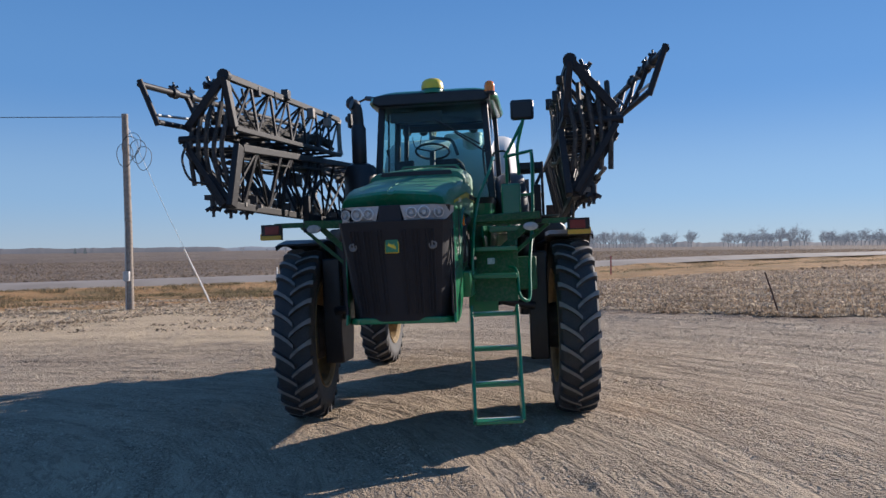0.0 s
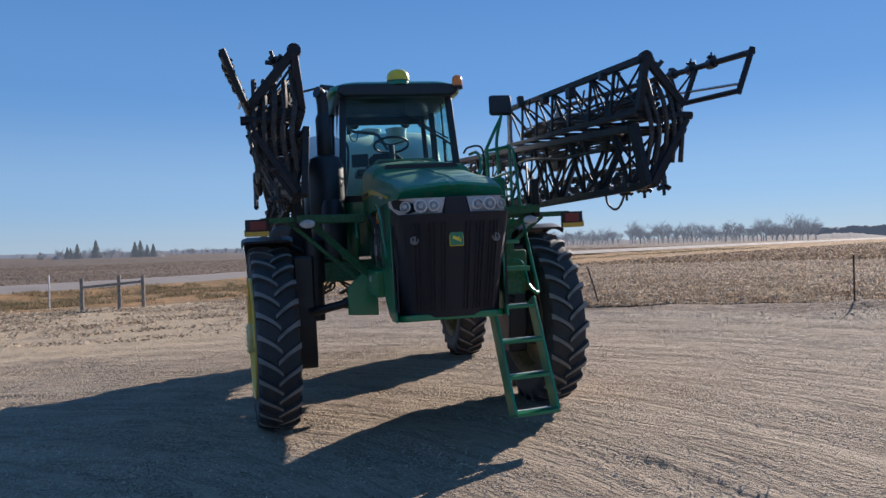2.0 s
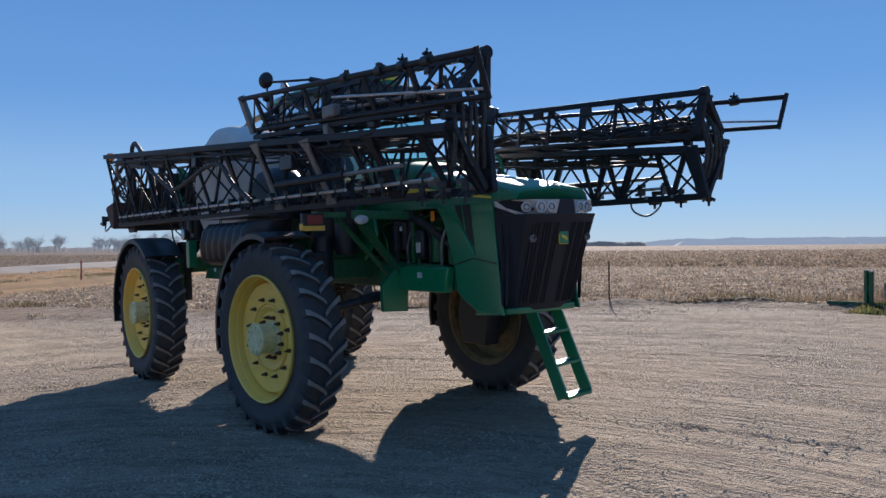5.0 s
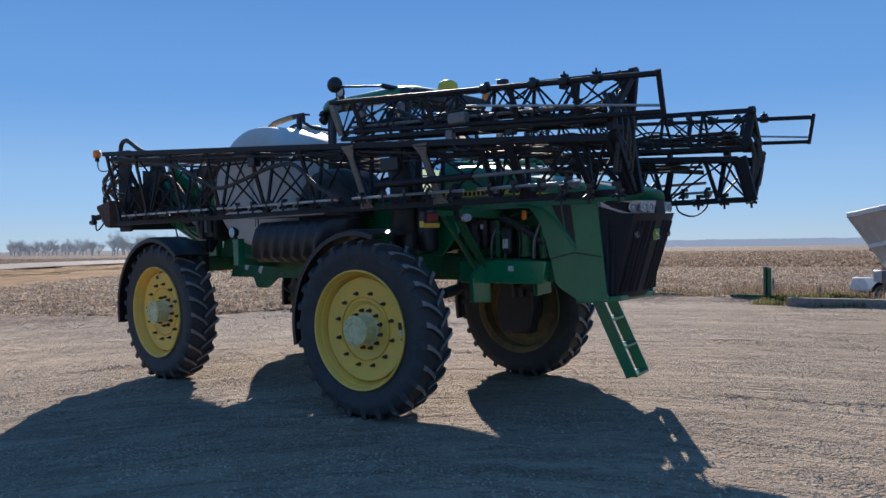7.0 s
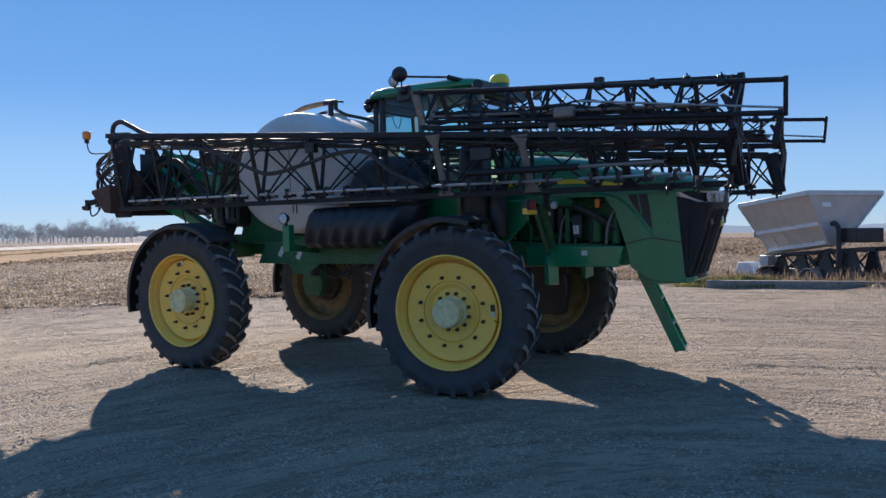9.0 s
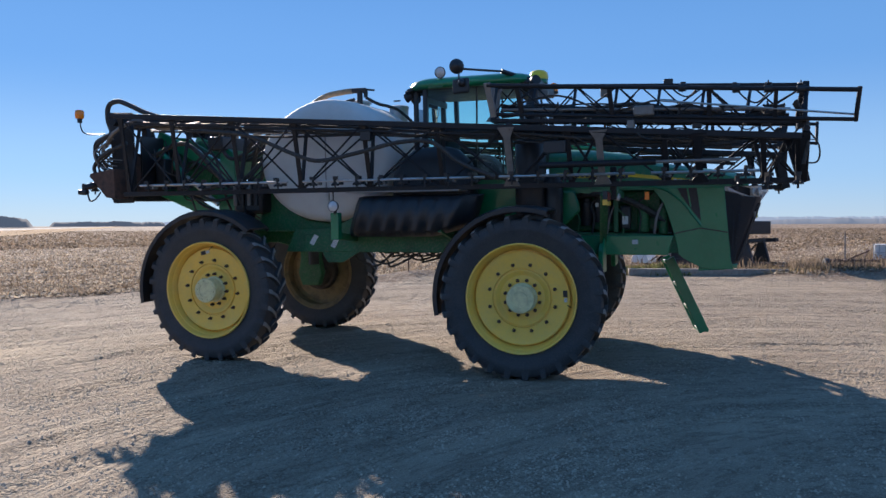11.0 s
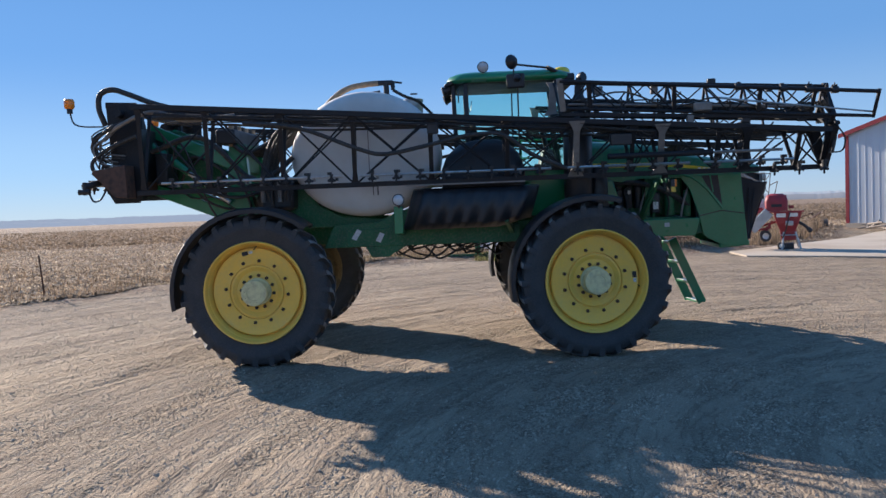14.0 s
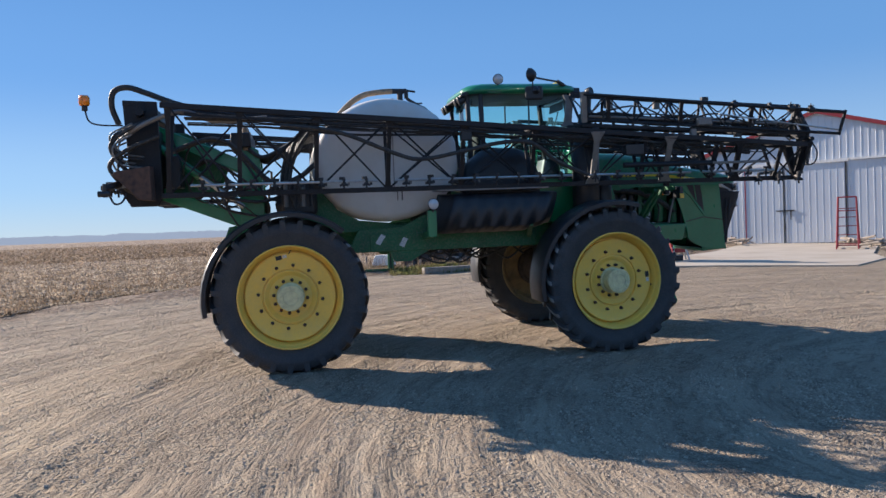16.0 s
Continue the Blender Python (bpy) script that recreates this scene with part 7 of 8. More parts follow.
def build_shed():
    y0, y1, eave, peak, depth = -2.05, 8.45, 4.12, 5.72, 16.0
    shed = thing("machine_shed", "galvanised metal machine shed with red trim and sliding doors", "shed", SHED_AT)
    mid = (y0 + y1) / 2
    # walls, gable end towards the yard
    gable = [(y0, -0.3), (y0, eave), (mid, peak), (y1, eave), (y1, -0.3)]
    part("wall", Geo().slab(gable, "x", -0.12, 0.0), SHEET, shed, "pale ribbed steel gable wall")
    for y in (y0, y1):
        part("wall", Geo().box((-depth / 2 - 0.06, y + (0.06 if y == y0 else -0.06), eave / 2 - 0.15), (depth - 0.12, 0.12, eave + 0.3)), SHEET, shed)
    part("wall", Geo().slab(gable, "x", -depth - 0.12, -depth), SHEET, shed)
    for a, b in ((y0 - 0.25, mid), (y1 + 0.25, mid)):
        k = (peak - eave) / (mid - y0)
        ze = eave - 0.25 * k
        part("roof", Geo().slab([(a, ze + 0.02), (b, peak + 0.02), (b, peak + 0.09), (a, ze + 0.09)], "x", -depth - 0.3, 0.16), SHEET, shed, "metal roof slope")
        part("roof_trim", Geo().slab([(a, ze - 0.06), (b, peak - 0.06), (b, peak + 0.12), (a, ze + 0.12)], "x", 0.16, 0.19), RED, shed, "red roof trim")
    for y in (y0 + 0.05, y1 - 0.05):
        part("corner_trim", Geo().box((0.012, y, eave / 2), (0.05, 0.15, eave - 0.1)), RED, shed, "red corner trim")
    part("footing", Geo().box((0.03, (y0 - 0.06) / 2, 0.02), (0.10, -0.06 - y0, 0.56)), CONCRETE, shed, "grey concrete footing")
    # ribs of the sheet
    rib = mesh_of("rib", Geo().loft([[(0.0, -0.018, z), (0.011, -0.007, z), (0.011, 0.007, z), (0.0, 0.018, z)] for z in (0, 1)]), SHEET, 0)
    y = y0 + 0.25
    while y < y1 - 0.2:
        top = eave + (peak - eave) * (1 - abs(y - mid) / (mid - y0)) - 0.10
        low = 0.3 if y < -0.1 else 3.66
        part("rib", rib, SHEET, shed, m=Matrix.Translation((0, y, low)) @ Matrix.Diagonal((1, 1, max(top - low, 0.2), 1)))
        y += 0.28
    # sliding doors hung from a white track
    part("door_track", Geo().box((0.09, 2.2, 3.57), (0.16, 4.5, 0.13)), WHITE, shed, "white door track")
    part("door_track", Geo().box((0.09, 6.2, 3.59), (0.16, 3.4, 0.10)), WHITE, shed, "white door track")
    for a, b, x in ((0.02, 1.78, 0.07), (1.84, 4.34, 0.07), (4.40, 7.6, 0.05)):
        d = part("sliding_door", Geo().box((x, (a + b) / 2, 1.79), (0.05, b - a, 3.46)), SHEET, shed, "tall sliding door of ribbed steel")
        y = a + 0.15
        while y < b - 0.05:
            part("rib", rib, SHEET, d, m=Matrix.Translation((x + 0.024, y, 0.12)) @ Matrix.Diagonal((0.8, 0.8, 3.36, 1)))
            y += 0.28
        part("door_edge", Geo().box((x + 0.033, b - 0.03, 1.79), (0.02, 0.05, 3.44)), PLASTIC, d, "dark door edge")
        part("door_edge", Geo().box((x + 0.033, a + 0.03, 1.79), (0.02, 0.05, 3.44)), RED if a < 1 else SHEET, d)
        part("door_base", Geo().box((x + 0.01, (a + b) / 2, 0.03), (0.08, b - a, 0.05)), PLASTIC, d)
    part("door_latch", Geo().bar((0.13, 1.42, 1.50), (0.13, 2.2, 1.50), 0.05, 0.05), PLASTIC, shed, "dark door latch")
    part("door_latch", Geo().bar((0.13, 2.05, 1.5), (0.13, 2.05, 1.1), 0.03, 0.03, (0, 1, 0)), PLASTIC, shed)
    # concrete apron
    slab = Geo()
    pts = [(-22.0, 18.4), (-17.6, 22.0), (-11.6, 16.8), (-9.6, 15.6), (-7.7, 13.1), (-8.5, 11.9), (-9.7, 10.0), (-10.6, 8.3), (-12.3, 8.4), (-13.5, 10.6), (-16.2, 13.7)]
    slab.loft([[(x, y, land_z(x, y) - 0.10) for x, y in pts], [(x, y, land_z(x, y) + 0.035) for x, y in pts]])
    tagged(part("concrete_apron", slab, CONCRETE, None, bevel=0.01, smooth=0), "pale concrete apron in front of the shed", "pavement", kind="structure")


build_shed()


def build_rolling_ladder():
    t = thing("rolling_ladder", "red steel rolling warehouse ladder beside the shed door", "ladder", Matrix.Translation((-14.4, 18.0, drop(-14.4, 18) + 0.04)) @ pose(0, 0, 0, 0, 0, -40))
    for s in (-1, 1):
        part("front_rail", Geo().tube((0.45, s * 0.36, 0), (0.0, s * 0.30, 1.9), 0.028, 8), RED, t)
        part("rear_rail", Geo().tube((-0.65, s * 0.38, 0), (-0.35, s * 0.30, 1.9), 0.028, 8), RED, t)
        part("top_rail", Geo().tube((0.0, s * 0.30, 1.9), (-0.35, s * 0.30, 1.9), 0.026, 8), RED, t)
        part("base_rail", Geo().tube((0.45, s * 0.36, 0.10), (-0.65, s * 0.38, 0.10), 0.026, 8), RED, t)
        part("mid_rail", Geo().tube((0.25, s * 0.33, 0.95), (-0.48, s * 0.34, 0.95), 0.022, 8), RED, t)
    for k in range(5):
        q = (k + 0.6) / 5
        part("tread", Geo().box((0.45 - 0.45 * q - 0.08, 0, 1.9 * q * 0.85), (0.20, 0.62, 0.03)), RED, t)
    part("cross_bar", Geo().tube((-0.65, -0.38, 0.1), (-0.65, 0.38, 0.1), 0.026, 8), RED, t)
    part("cross_bar", Geo().tube((0.0, -0.30, 1.9), (0.0, 0.30, 1.9), 0.026, 8), RED, t)
    part("cross_bar", Geo().tube((-0.35, -0.30, 1.4), (-0.35, 0.30, 1.4), 0.022, 8), RED, t)


build_rolling_ladder()


def build_debris(x, y, n, seed):
    t = thing("wood_debris", "heap of weathered sticks and boards on the apron", "debris", Matrix.Translation((x, y, drop(x, y) + 0.035)))
    rnd = random.Random(seed)
    for k in range(n):
        a, r, h = rnd.uniform(0, 3.14), rnd.uniform(0.35, 0.9), rnd.uniform(0.02, 0.30)
        p, q = rnd.uniform(-0.8, 0.8), rnd.uniform(-0.35, 0.35)
        e = Vector((math.cos(a) * r, math.sin(a) * r * 0.5, rnd.uniform(-0.1, 0.1)))
        c = Vector((p, q, max(h, 0.06 + abs(e.z))))
        part("stick", Geo().sweep([c - e, c + Vector((0, 0, rnd.uniform(-0.03, 0.03))), c + e], rnd.uniform(0.018, 0.05), 6), WOOD, t)


build_debris(-13.4, 18.9, 22, 3)
build_debris(-16.2, 19.9, 14, 4)
build_debris(-21.2, 17.6, 12, 5)


def tyre_pair(parent, p, r, w, rim=WHITE, spin=0.0):
    m = Matrix.Translation(p) @ pose(0, 0, 0, 0, 0, spin)
    ty = part("tyre", Geo().lathe([(r * 0.55, -w / 2), (r * 0.8, -w * 0.55), (r * 0.96, -w * 0.45), (r, -w * 0.2), (r, w * 0.2), (r * 0.96, w * 0.45), (r * 0.8, w * 0.55), (r * 0.55, w / 2)], 28, m), RUBBER, parent)
    part("wheel_disc", Geo().lathe([(0, -w * 0.42), (r * 0.3, -w * 0.4), (r * 0.56, -w * 0.46), (r * 0.56, w * 0.46), (r * 0.3, w * 0.3), (r * 0.12, w * 0.3), (r * 0.1, w * 0.45), (0, w * 0.45)], 24, m), rim, ty)


def build_wagon():
    """Fertiliser tender: a long V-bottomed steel box, tilted a little, on a black running gear."""
    x, y = -17.4, 3.6
    t = thing("fertiliser_wagon", "galvanised V-bottom fertiliser wagon on a black chassis among weeds", "wagon", Matrix.Translation((x, y, drop(x, y))) @ pose(0, 0, 0, 0, 0, 45))
    top = [(-2.38, -0.59, 2.80), (0.94, -0.59, 3.06), (0.94, 2.06, 3.06), (-2.38, 2.06, 2.80)]
    low = [(-2.17, 0.49, 1.22), (0.50, 0.49, 1.50), (0.50, 0.98, 1.50), (-2.17, 0.98, 1.22)]

    def inward(p, d, up):
        return (p[0] + (d if p[0] < -0.7 else -d), p[1] + (d if p[1] < 0.73 else -d), p[2] + up)
    g = Geo().loft([low, top], caps=False)
    g.loft([[inward(p, 0.03, 0.02) for p in low], [inward(p, 0.03, 0.0) for p in top]], caps=False)
    g.loft([low, [inward(p, 0.001, 0.03) for p in low]])
    box = part("box", g, HOPPER, t, "pale galvanised V-shaped box", smooth=0)
    for a, b in zip(top, top[1:] + top[:1]):
        part("rim", Geo().bar(a, b, 0.09, 0.15), HOPPER, box, bevel=0.01)
    v = [Vector(p) for p in low + top]
    for i, j in ((0, 1), (3, 2)):
        for k in range(6):
            f = k / 5
            a, b = v[i].lerp(v[j], f), v[4 + i].lerp(v[4 + j], f)
            part("rib", Geo().bar(a, a.lerp(b, 0.72 if 0 < k < 5 else 1.0), 0.05, 0.12, (1, 0, 0)), HOPPER, box, "folded steel rib")
        for f in (0.42, 0.06):
            a, b = v[i].lerp(v[4 + i], f), v[j].lerp(v[4 + j], f)
            out = Vector((0, -0.03 if i == 0 else 0.03, 0))
            part("girder", Geo().bar(a + out, b + out, 0.05, 0.12), WHITE, box, "bright steel stringer")
    part("label", Geo().box((0.87, 0.12, 2.72), (0.02, 0.30, 0.15), Matrix.Rotation(radians(-15), 3, "Y")), WHITE, box, "white blank plate")
    # sloping sub-frame under the box
    part("sub_frame", Geo().bar((-2.3, 0.45, 1.13), (2.3, 0.45, 1.42), 0.12, 0.12), PLASTIC, t, "black sloping sub-frame beam")
    part("sub_frame", Geo().bar((-2.3, 1.02, 1.13), (2.3, 1.02, 1.42), 0.12, 0.12), PLASTIC, t)
    for yy in (0.38, 1.10):
        part("frame_rail", Geo().box((0.1, yy, 0.60), (5.0, 0.12, 0.22)), PLASTIC, t, "black chassis rail", bevel=0.01)
        for k, xx in enumerate((-1.5, -0.5, 0.55, 1.6)):
            zt = 1.10 + 0.063 * (xx + 2.0)
            part("gusset", Geo().slab([(xx - 0.34, 0.70), (xx + 0.34, 0.70), (xx + 0.12, zt), (xx - 0.12, zt)], "y", yy - 0.04, yy + 0.04), PLASTIC, t, "black gusset plate")
            if k < 3:
                part("frame_brace", Geo().bar((xx + 0.25, yy, 0.72), (xx + 0.85, yy, zt), 0.05, 0.04), PLASTIC, t)
                part("frame_brace", Geo().bar((xx + 0.85, yy, 0.72), (xx + 0.25, yy, zt), 0.05, 0.04), PLASTIC, t)
    for xx in (-1.9, 0.06):
        part("axle", Geo().box((xx, 0.75, 0.38), (0.16, 1.3, 0.16)), PLASTIC, t)
        for s, yy in ((-1, 0.22), (1, 1.28)):
            tyre_pair(t, (xx, yy, 0.36), 0.36, 0.24, SILVER, -90 if s < 0 else 90)
            arch = Geo().loft([[(xx + (0.42 + o) * math.cos(q), yy + w, 0.36 + (0.42 + o) * math.sin(q)) for w, o in ((-0.14, 0), (0.14, 0), (0.14, 0.02), (-0.14, 0.02))] for q in [radians(20 + 20 * k) for k in range(8)]])
            part("mudguard", arch, SILVER if xx > 0 else PLASTIC, t, "curved steel mudguard", smooth=50)
    part("engine_box", Geo().box((1.45, 0.80, 1.80), (0.75, 0.95, 0.42)), PLASTIC, t, "black engine box", bevel=0.03)
    part("crank_post", Geo().sweep(curve([(1.25, 0.22, 0.6), (1.25, 0.22, 1.6), (1.23, 0.22, 2.0), (1.10, 0.22, 2.16), (0.98, 0.22, 2.14)], 5), 0.075, 8), PLASTIC, t, "thick black standpipe with a bent top")
    part("side_box", Geo().box((-2.0, 0.25, 0.98), (0.42, 0.36, 0.34)), SILVER, t, "grey control box", bevel=0.02)
    part("chute", Geo().bar((-2.25, 0.75, 1.86), (-3.25, 0.75, 1.84), 0.32, 0.26), GREY_STEEL, t, "grey unloading chute", bevel=0.02)
    part("hydraulic_hose", Geo().sweep(curve([(0.9, 0.25, 1.40), (0.4, 0.2, 1.30), (-0.2, 0.22, 1.22), (-0.9, 0.2, 1.20), (-1.6, 0.25, 1.10)], 5), 0.03, 6), HOSE, t)
    part("tongue", Geo().bar((2.4, 0.75, 0.60), (3.6, 0.75, 0.45), 0.12, 0.12), PLASTIC, t)


build_wagon()


def build_auger():
    """Red seed conveyor: hopper on legs, engine cover, folded trough on wheels and a raised white tube."""
    x, y = -12.1, 10.1
    t = thing("seed_conveyor", "red seed hopper and grain conveyor on small wheels beside the apron", "conveyor", Matrix.Translation((x, y, drop(x, y) + 0.03)) @ pose(0, 0, 0, 0, 0, -20) @ Matrix.Diagonal((0.84, 0.84, 0.87, 1)))

    def ring(x0, x1, y0, y1, z):
        return [(x1, y0, z), (x1, y1, z), (x0, y1, z), (x0, y0, z)]
    part("hopper", Geo().loft([ring(-0.25, 0.20, -0.30, 0.18, 0.66), ring(-0.42, 0.36, -0.42, 0.28, 0.92), ring(-0.50, 0.44, -0.52, 0.40, 1.32)]), RED, t, "red steel hopper", bevel=0.01, smooth=0)
    part("hopper_rim", Geo().box((0.45, -0.10, 1.31), (0.04, 1.10, 0.05)), RED, t)
    part("spout", Geo().loft([ring(-0.2, 0.16, -0.26, 0.20, 0.34), ring(-0.25, 0.2, -0.32, 0.22, 0.68)]), RED, t, bevel=0.01, smooth=0)
    part("engine_cover", Geo().loft([rounded(-0.40, 0.40, -0.78, -0.06, 1.34, 0.10), rounded(-0.40, 0.40, -0.80, -0.05, 1.66, 0.12), rounded(-0.36, 0.36, -0.74, -0.10, 1.86, 0.14), rounded(-0.25, 0.25, -0.6, -0.22, 1.92, 0.12)]), RED, t, "rounded red engine cover", smooth=50)
    part("cover_slot", Geo().box((0.41, -0.42, 1.52), (0.012, 0.34, 0.10)), PLASTIC, t)
    part("plate", Geo().box((0.445, -0.28, 1.19), (0.012, 0.30, 0.13), Matrix.Rotation(radians(12), 3, "Y")), WHITE, t)
    part("plate", Geo().box((0.445, 0.12, 1.20), (0.012, 0.26, 0.12), Matrix.Rotation(radians(12), 3, "Y")), WHITE, t)
    part("gauge", Geo().box((0.38, -0.02, 0.92), (0.12, 0.26, 0.16)), SILVER, t, bevel=0.03)
    part("control_hose", Geo().sweep(curve([(0.46, 0.0, 1.30), (0.50, -0.05, 1.05), (0.44, -0.10, 0.85), (0.34, -0.16, 0.60), (0.26, -0.24, 0.42)], 5), 0.022, 6), HOSE, t)
    for py, px, my in ((-0.26, 0.30, -0.20), (0.36, 0.30, 0.18), (-0.24, -0.3, -0.2), (0.30, -0.3, 0.16)):
        part("leg", Geo().tube((px * 0.6, my, 0.62), (px, py, 0.02), 0.032, 8), SILVER, t, "grey leg")
        part("foot", Geo().box((px, py, 0.015), (0.14, 0.14, 0.03)), RUST, t)
    part("leg_brace", Geo().tube((0.22, -0.30, 0.52), (0.22, 0.24, 0.52), 0.02, 6), SILVER, t)
    part("base", Geo().box((0.0, -0.02, 0.14), (0.36, 0.30, 0.20)), PLASTIC, t, bevel=0.02)
    tyre_pair(t, (0.16, -0.26, 0.15), 0.15, 0.09, WHITE)
    part("discharge_spout", Geo().sweep(curve([(0.2, 0.22, 0.98), (0.25, 0.42, 0.86), (0.25, 0.60, 0.70)], 4), 0.05, 10), PLASTIC, t)
    part("spout_end", Geo().tube((0.25, 0.56, 0.74), (0.25, 0.68, 0.62), 0.075, 10), PLASTIC, t)
    part("side_box", Geo().box((0.1, 0.06, 1.46), (0.2, 0.16, 0.10)), RED, t)
    # folded intake trough
    part("trough", Geo().bar((0.26, -0.66, 1.32), (0.26, -1.26, 0.72), 0.36, 0.30, (1, 0, 0)), SILVER, t, "grey sloping trough", bevel=0.02)
    part("trough_lip", Geo().bar((0.43, -0.78, 1.42), (0.43, -1.42, 0.80), 0.03, 0.04), WHITE, t)
    for a, b in (((0.15, -0.60, 0.78), (0.15, -1.70, 0.60)), ((0.1, -1.62, 0.56), (0.1, -1.34, 1.12)), ((0.1, -1.34, 1.12), (0.1, -0.80, 1.42)), ((0.12, -0.55, 1.0), (0.12, -0.92, 0.50)), ((0.12, -1.5, 0.95), (0.12, -1.68, 0.72)), ((-0.1, -0.3, 1.0), (-0.1, -1.3, 0.74))):
        part("trough_frame", Geo().bar(a, b, 0.07, 0.08, (1, 0, 0)), RED, t, bevel=0.006)
    for p, r in (((0.22, -1.77, 0.66), 0.15), ((0.24, -0.78, 0.50), 0.19), ((-0.35, -1.77, 0.70), 0.14), ((-0.35, -0.80, 0.52), 0.18)):
        tyre_pair(t, p, r, 0.09, SILVER)
    part("wheel_arm", Geo().bar((0.16, -0.72, 0.82), (0.16, -0.80, 0.50), 0.10, 0.05, (1, 0, 0)), RED, t)
    part("drawbar", Geo().bar((-0.3, -1.2, 0.96), (-0.35, -2.05, 1.02), 0.05, 0.05), GREY_STEEL, t)
    part("drawbar_stand", Geo().sweep([(-0.35, -2.05, 1.02), (-0.35, -2.08, 0.84), (-0.3, -1.95, 0.78)], 0.05, 8), RUST, t)
    for py, pz, w in ((-1.38, 1.14, 0.18), (-1.26, 1.26, 0.14), (-1.12, 1.20, 0.20), (-1.46, 0.98, 0.16), (-0.95, 1.40, 0.18)):
        part("drive", Geo().box((-0.15, py, pz), (0.22, w, 0.13), Matrix.Rotation(py * 3, 3, "X")), RED if w > 0.15 else RUST, t, bevel=0.02)
    part("lever", Geo().tube((0.05, -1.05, 1.35), (0.05, -1.22, 1.52), 0.025, 6), PLASTIC, t)
    # raised white tube, braced by rods
    a, b = Vector((-0.20, -0.74, 1.28)), Vector((-0.35, -1.42, 2.68))
    part("tube", Geo().bar(a, b, 0.30, 0.26, (1, 0, 0), 0.24), WHITE, t, "raised white conveyor tube", bevel=0.03)
    for k in range(8):
        p, d = a.lerp(b, (k + 0.5) / 8), (b - a).normalized() * 0.012
        w = 0.315 - 0.06 * (k + 0.5) / 8
        part("tube_band", Geo().bar(p - d, p + d, w, 0.28, (1, 0, 0)), SILVER, t)
    part("tube_hood", Geo().bar(b + Vector((0, 0.06, 0.04)), b + Vector((0, -0.16, -0.10)), 0.22, 0.22, (1, 0, 0)), WHITE, t, bevel=0.02)
    part("tube_spout", Geo().bar(b + Vector((0, -0.13, -0.08)), b + Vector((0, -0.06, -0.44)), 0.14, 0.14, (1, 0, 0)), GREY_STEEL, t, bevel=0.02)
    for p, q in (((-0.3, -1.24, 2.58), (-0.3, -0.58, 2.63)), ((-0.3, -0.58, 2.63), (-0.3, -1.08, 1.96)), ((-0.3, -1.16, 2.46), (-0.3, -0.64, 1.96)), ((-0.3, -0.58, 2.63), (-0.25, -0.66, 1.88)), ((-0.1, -0.36, 2.34), (-0.1, -0.46, 1.9)), ((-0.1, -0.36, 2.34), (-0.3, -0.62, 2.22))):
        part("truss_rod", Geo().tube(p, q, 0.014, 6), RUST, t)


build_auger()


def build_old_iron(name, x, y, spin, seed, span):
    """A rusty tillage implement left at the field edge."""
    t = thing(name, "rusty old tillage implement resting in dry weeds", "implement", Matrix.Translation((x, y, drop(x, y) - 0.04)) @ pose(0, 0, 0, 0, 0, spin) @ Matrix.Diagonal((0.85, 0.85, 0.68, 1)))
    rnd = random.Random(seed)
    for k in range(3):
        part("beam", Geo().box((0, -0.6 + 0.6 * k, 0.62), (span, 0.09, 0.09)), RUST, t)
    for k in range(5):
        part("beam", Geo().box((-span / 2 + 0.1 + k * (span - 0.2) / 4, 0, 0.62), (0.09, 1.3, 0.09)), RUST, t)
    for k in range(12):
        u = rnd.uniform(-span / 2, span / 2)
        v = rnd.choice((-0.6, 0, 0.6))
        part("tine", Geo().sweep(curve([(u, v, 0.6), (u + 0.05, v - 0.25, 0.5), (u, v - 0.2, 0.2), (u, v + 0.05, 0.0)], 4), 0.02, 6), RUST, t)
    part("drawbar", Geo().bar((span * 0.2, 0.5, 0.6), (span * 0.5, 2.2, 1.1), 0.08, 0.08), RUST, t)
    part("mast", Geo().bar((-span * 0.2, 0, 0.6), (span * 0.3, 0.2, 1.15), 0.06, 0.06), RUST, t)
    tyre_pair(t, (span / 2 + 0.1, 0.2, 0.36), 0.36, 0.22, RUST)
    tyre_pair(t, (-span / 2 - 0.1, 0.2, 0.36), 0.36, 0.22, RUST, 180)


build_old_iron("cultivator", -24.6, 15.6, 70, 5, 2.4)
build_old_iron("cultivator", -21.6, 8.9, 95, 6, 2.0)
build_old_iron("cultivator", -20.3, 1.7, 20, 8, 2.2)
bin_ = part("seed_box", Geo().slab([(-0.42, 0), (0.42, 0), (0.36, 0.20), (0.20, 0.42), (-0.24, 0.42), (-0.34, 0.20)], "y", -0.3, 0.3), WHITE, None, bevel=0.02)
bin_.matrix_world = Matrix.Translation((-20.6, 1.5, drop(-20.6, 1.5) + 0.44)) @ pose(0, 0, 0, 0, 0, 60)
tagged(bin_, "small white seed box lying on rusty iron", "box")
tie = part("railway_tie", Geo().box((0, 0, 0.09), (0.24, 4.4, 0.20)), WOOD, None, bevel=0.015)
tie.matrix_world = Matrix.Translation((-12.85, 3.95, drop(-12.85, 3.95) - 0.03)) @ pose(0, 0, 0, 0, 0, 11.8)
tagged(tie, "long weathered timber lying along the yard edge", "timber")
pallet = thing("plank_pile", "weathered planks stacked low in the weeds", "planks", Matrix.Translation((-14.6, 2.0, drop(-14.6, 2.0))))
for k in range(4):
    part("plank", Geo().box((0.12 * (k % 2), 0.1 * k, 0.06 + 0.05 * k), (0.3, 2.2 - 0.2 * k, 0.045), Matrix.Rotation(radians(6 * k - 8), 3, "Z")), WOOD, pallet)
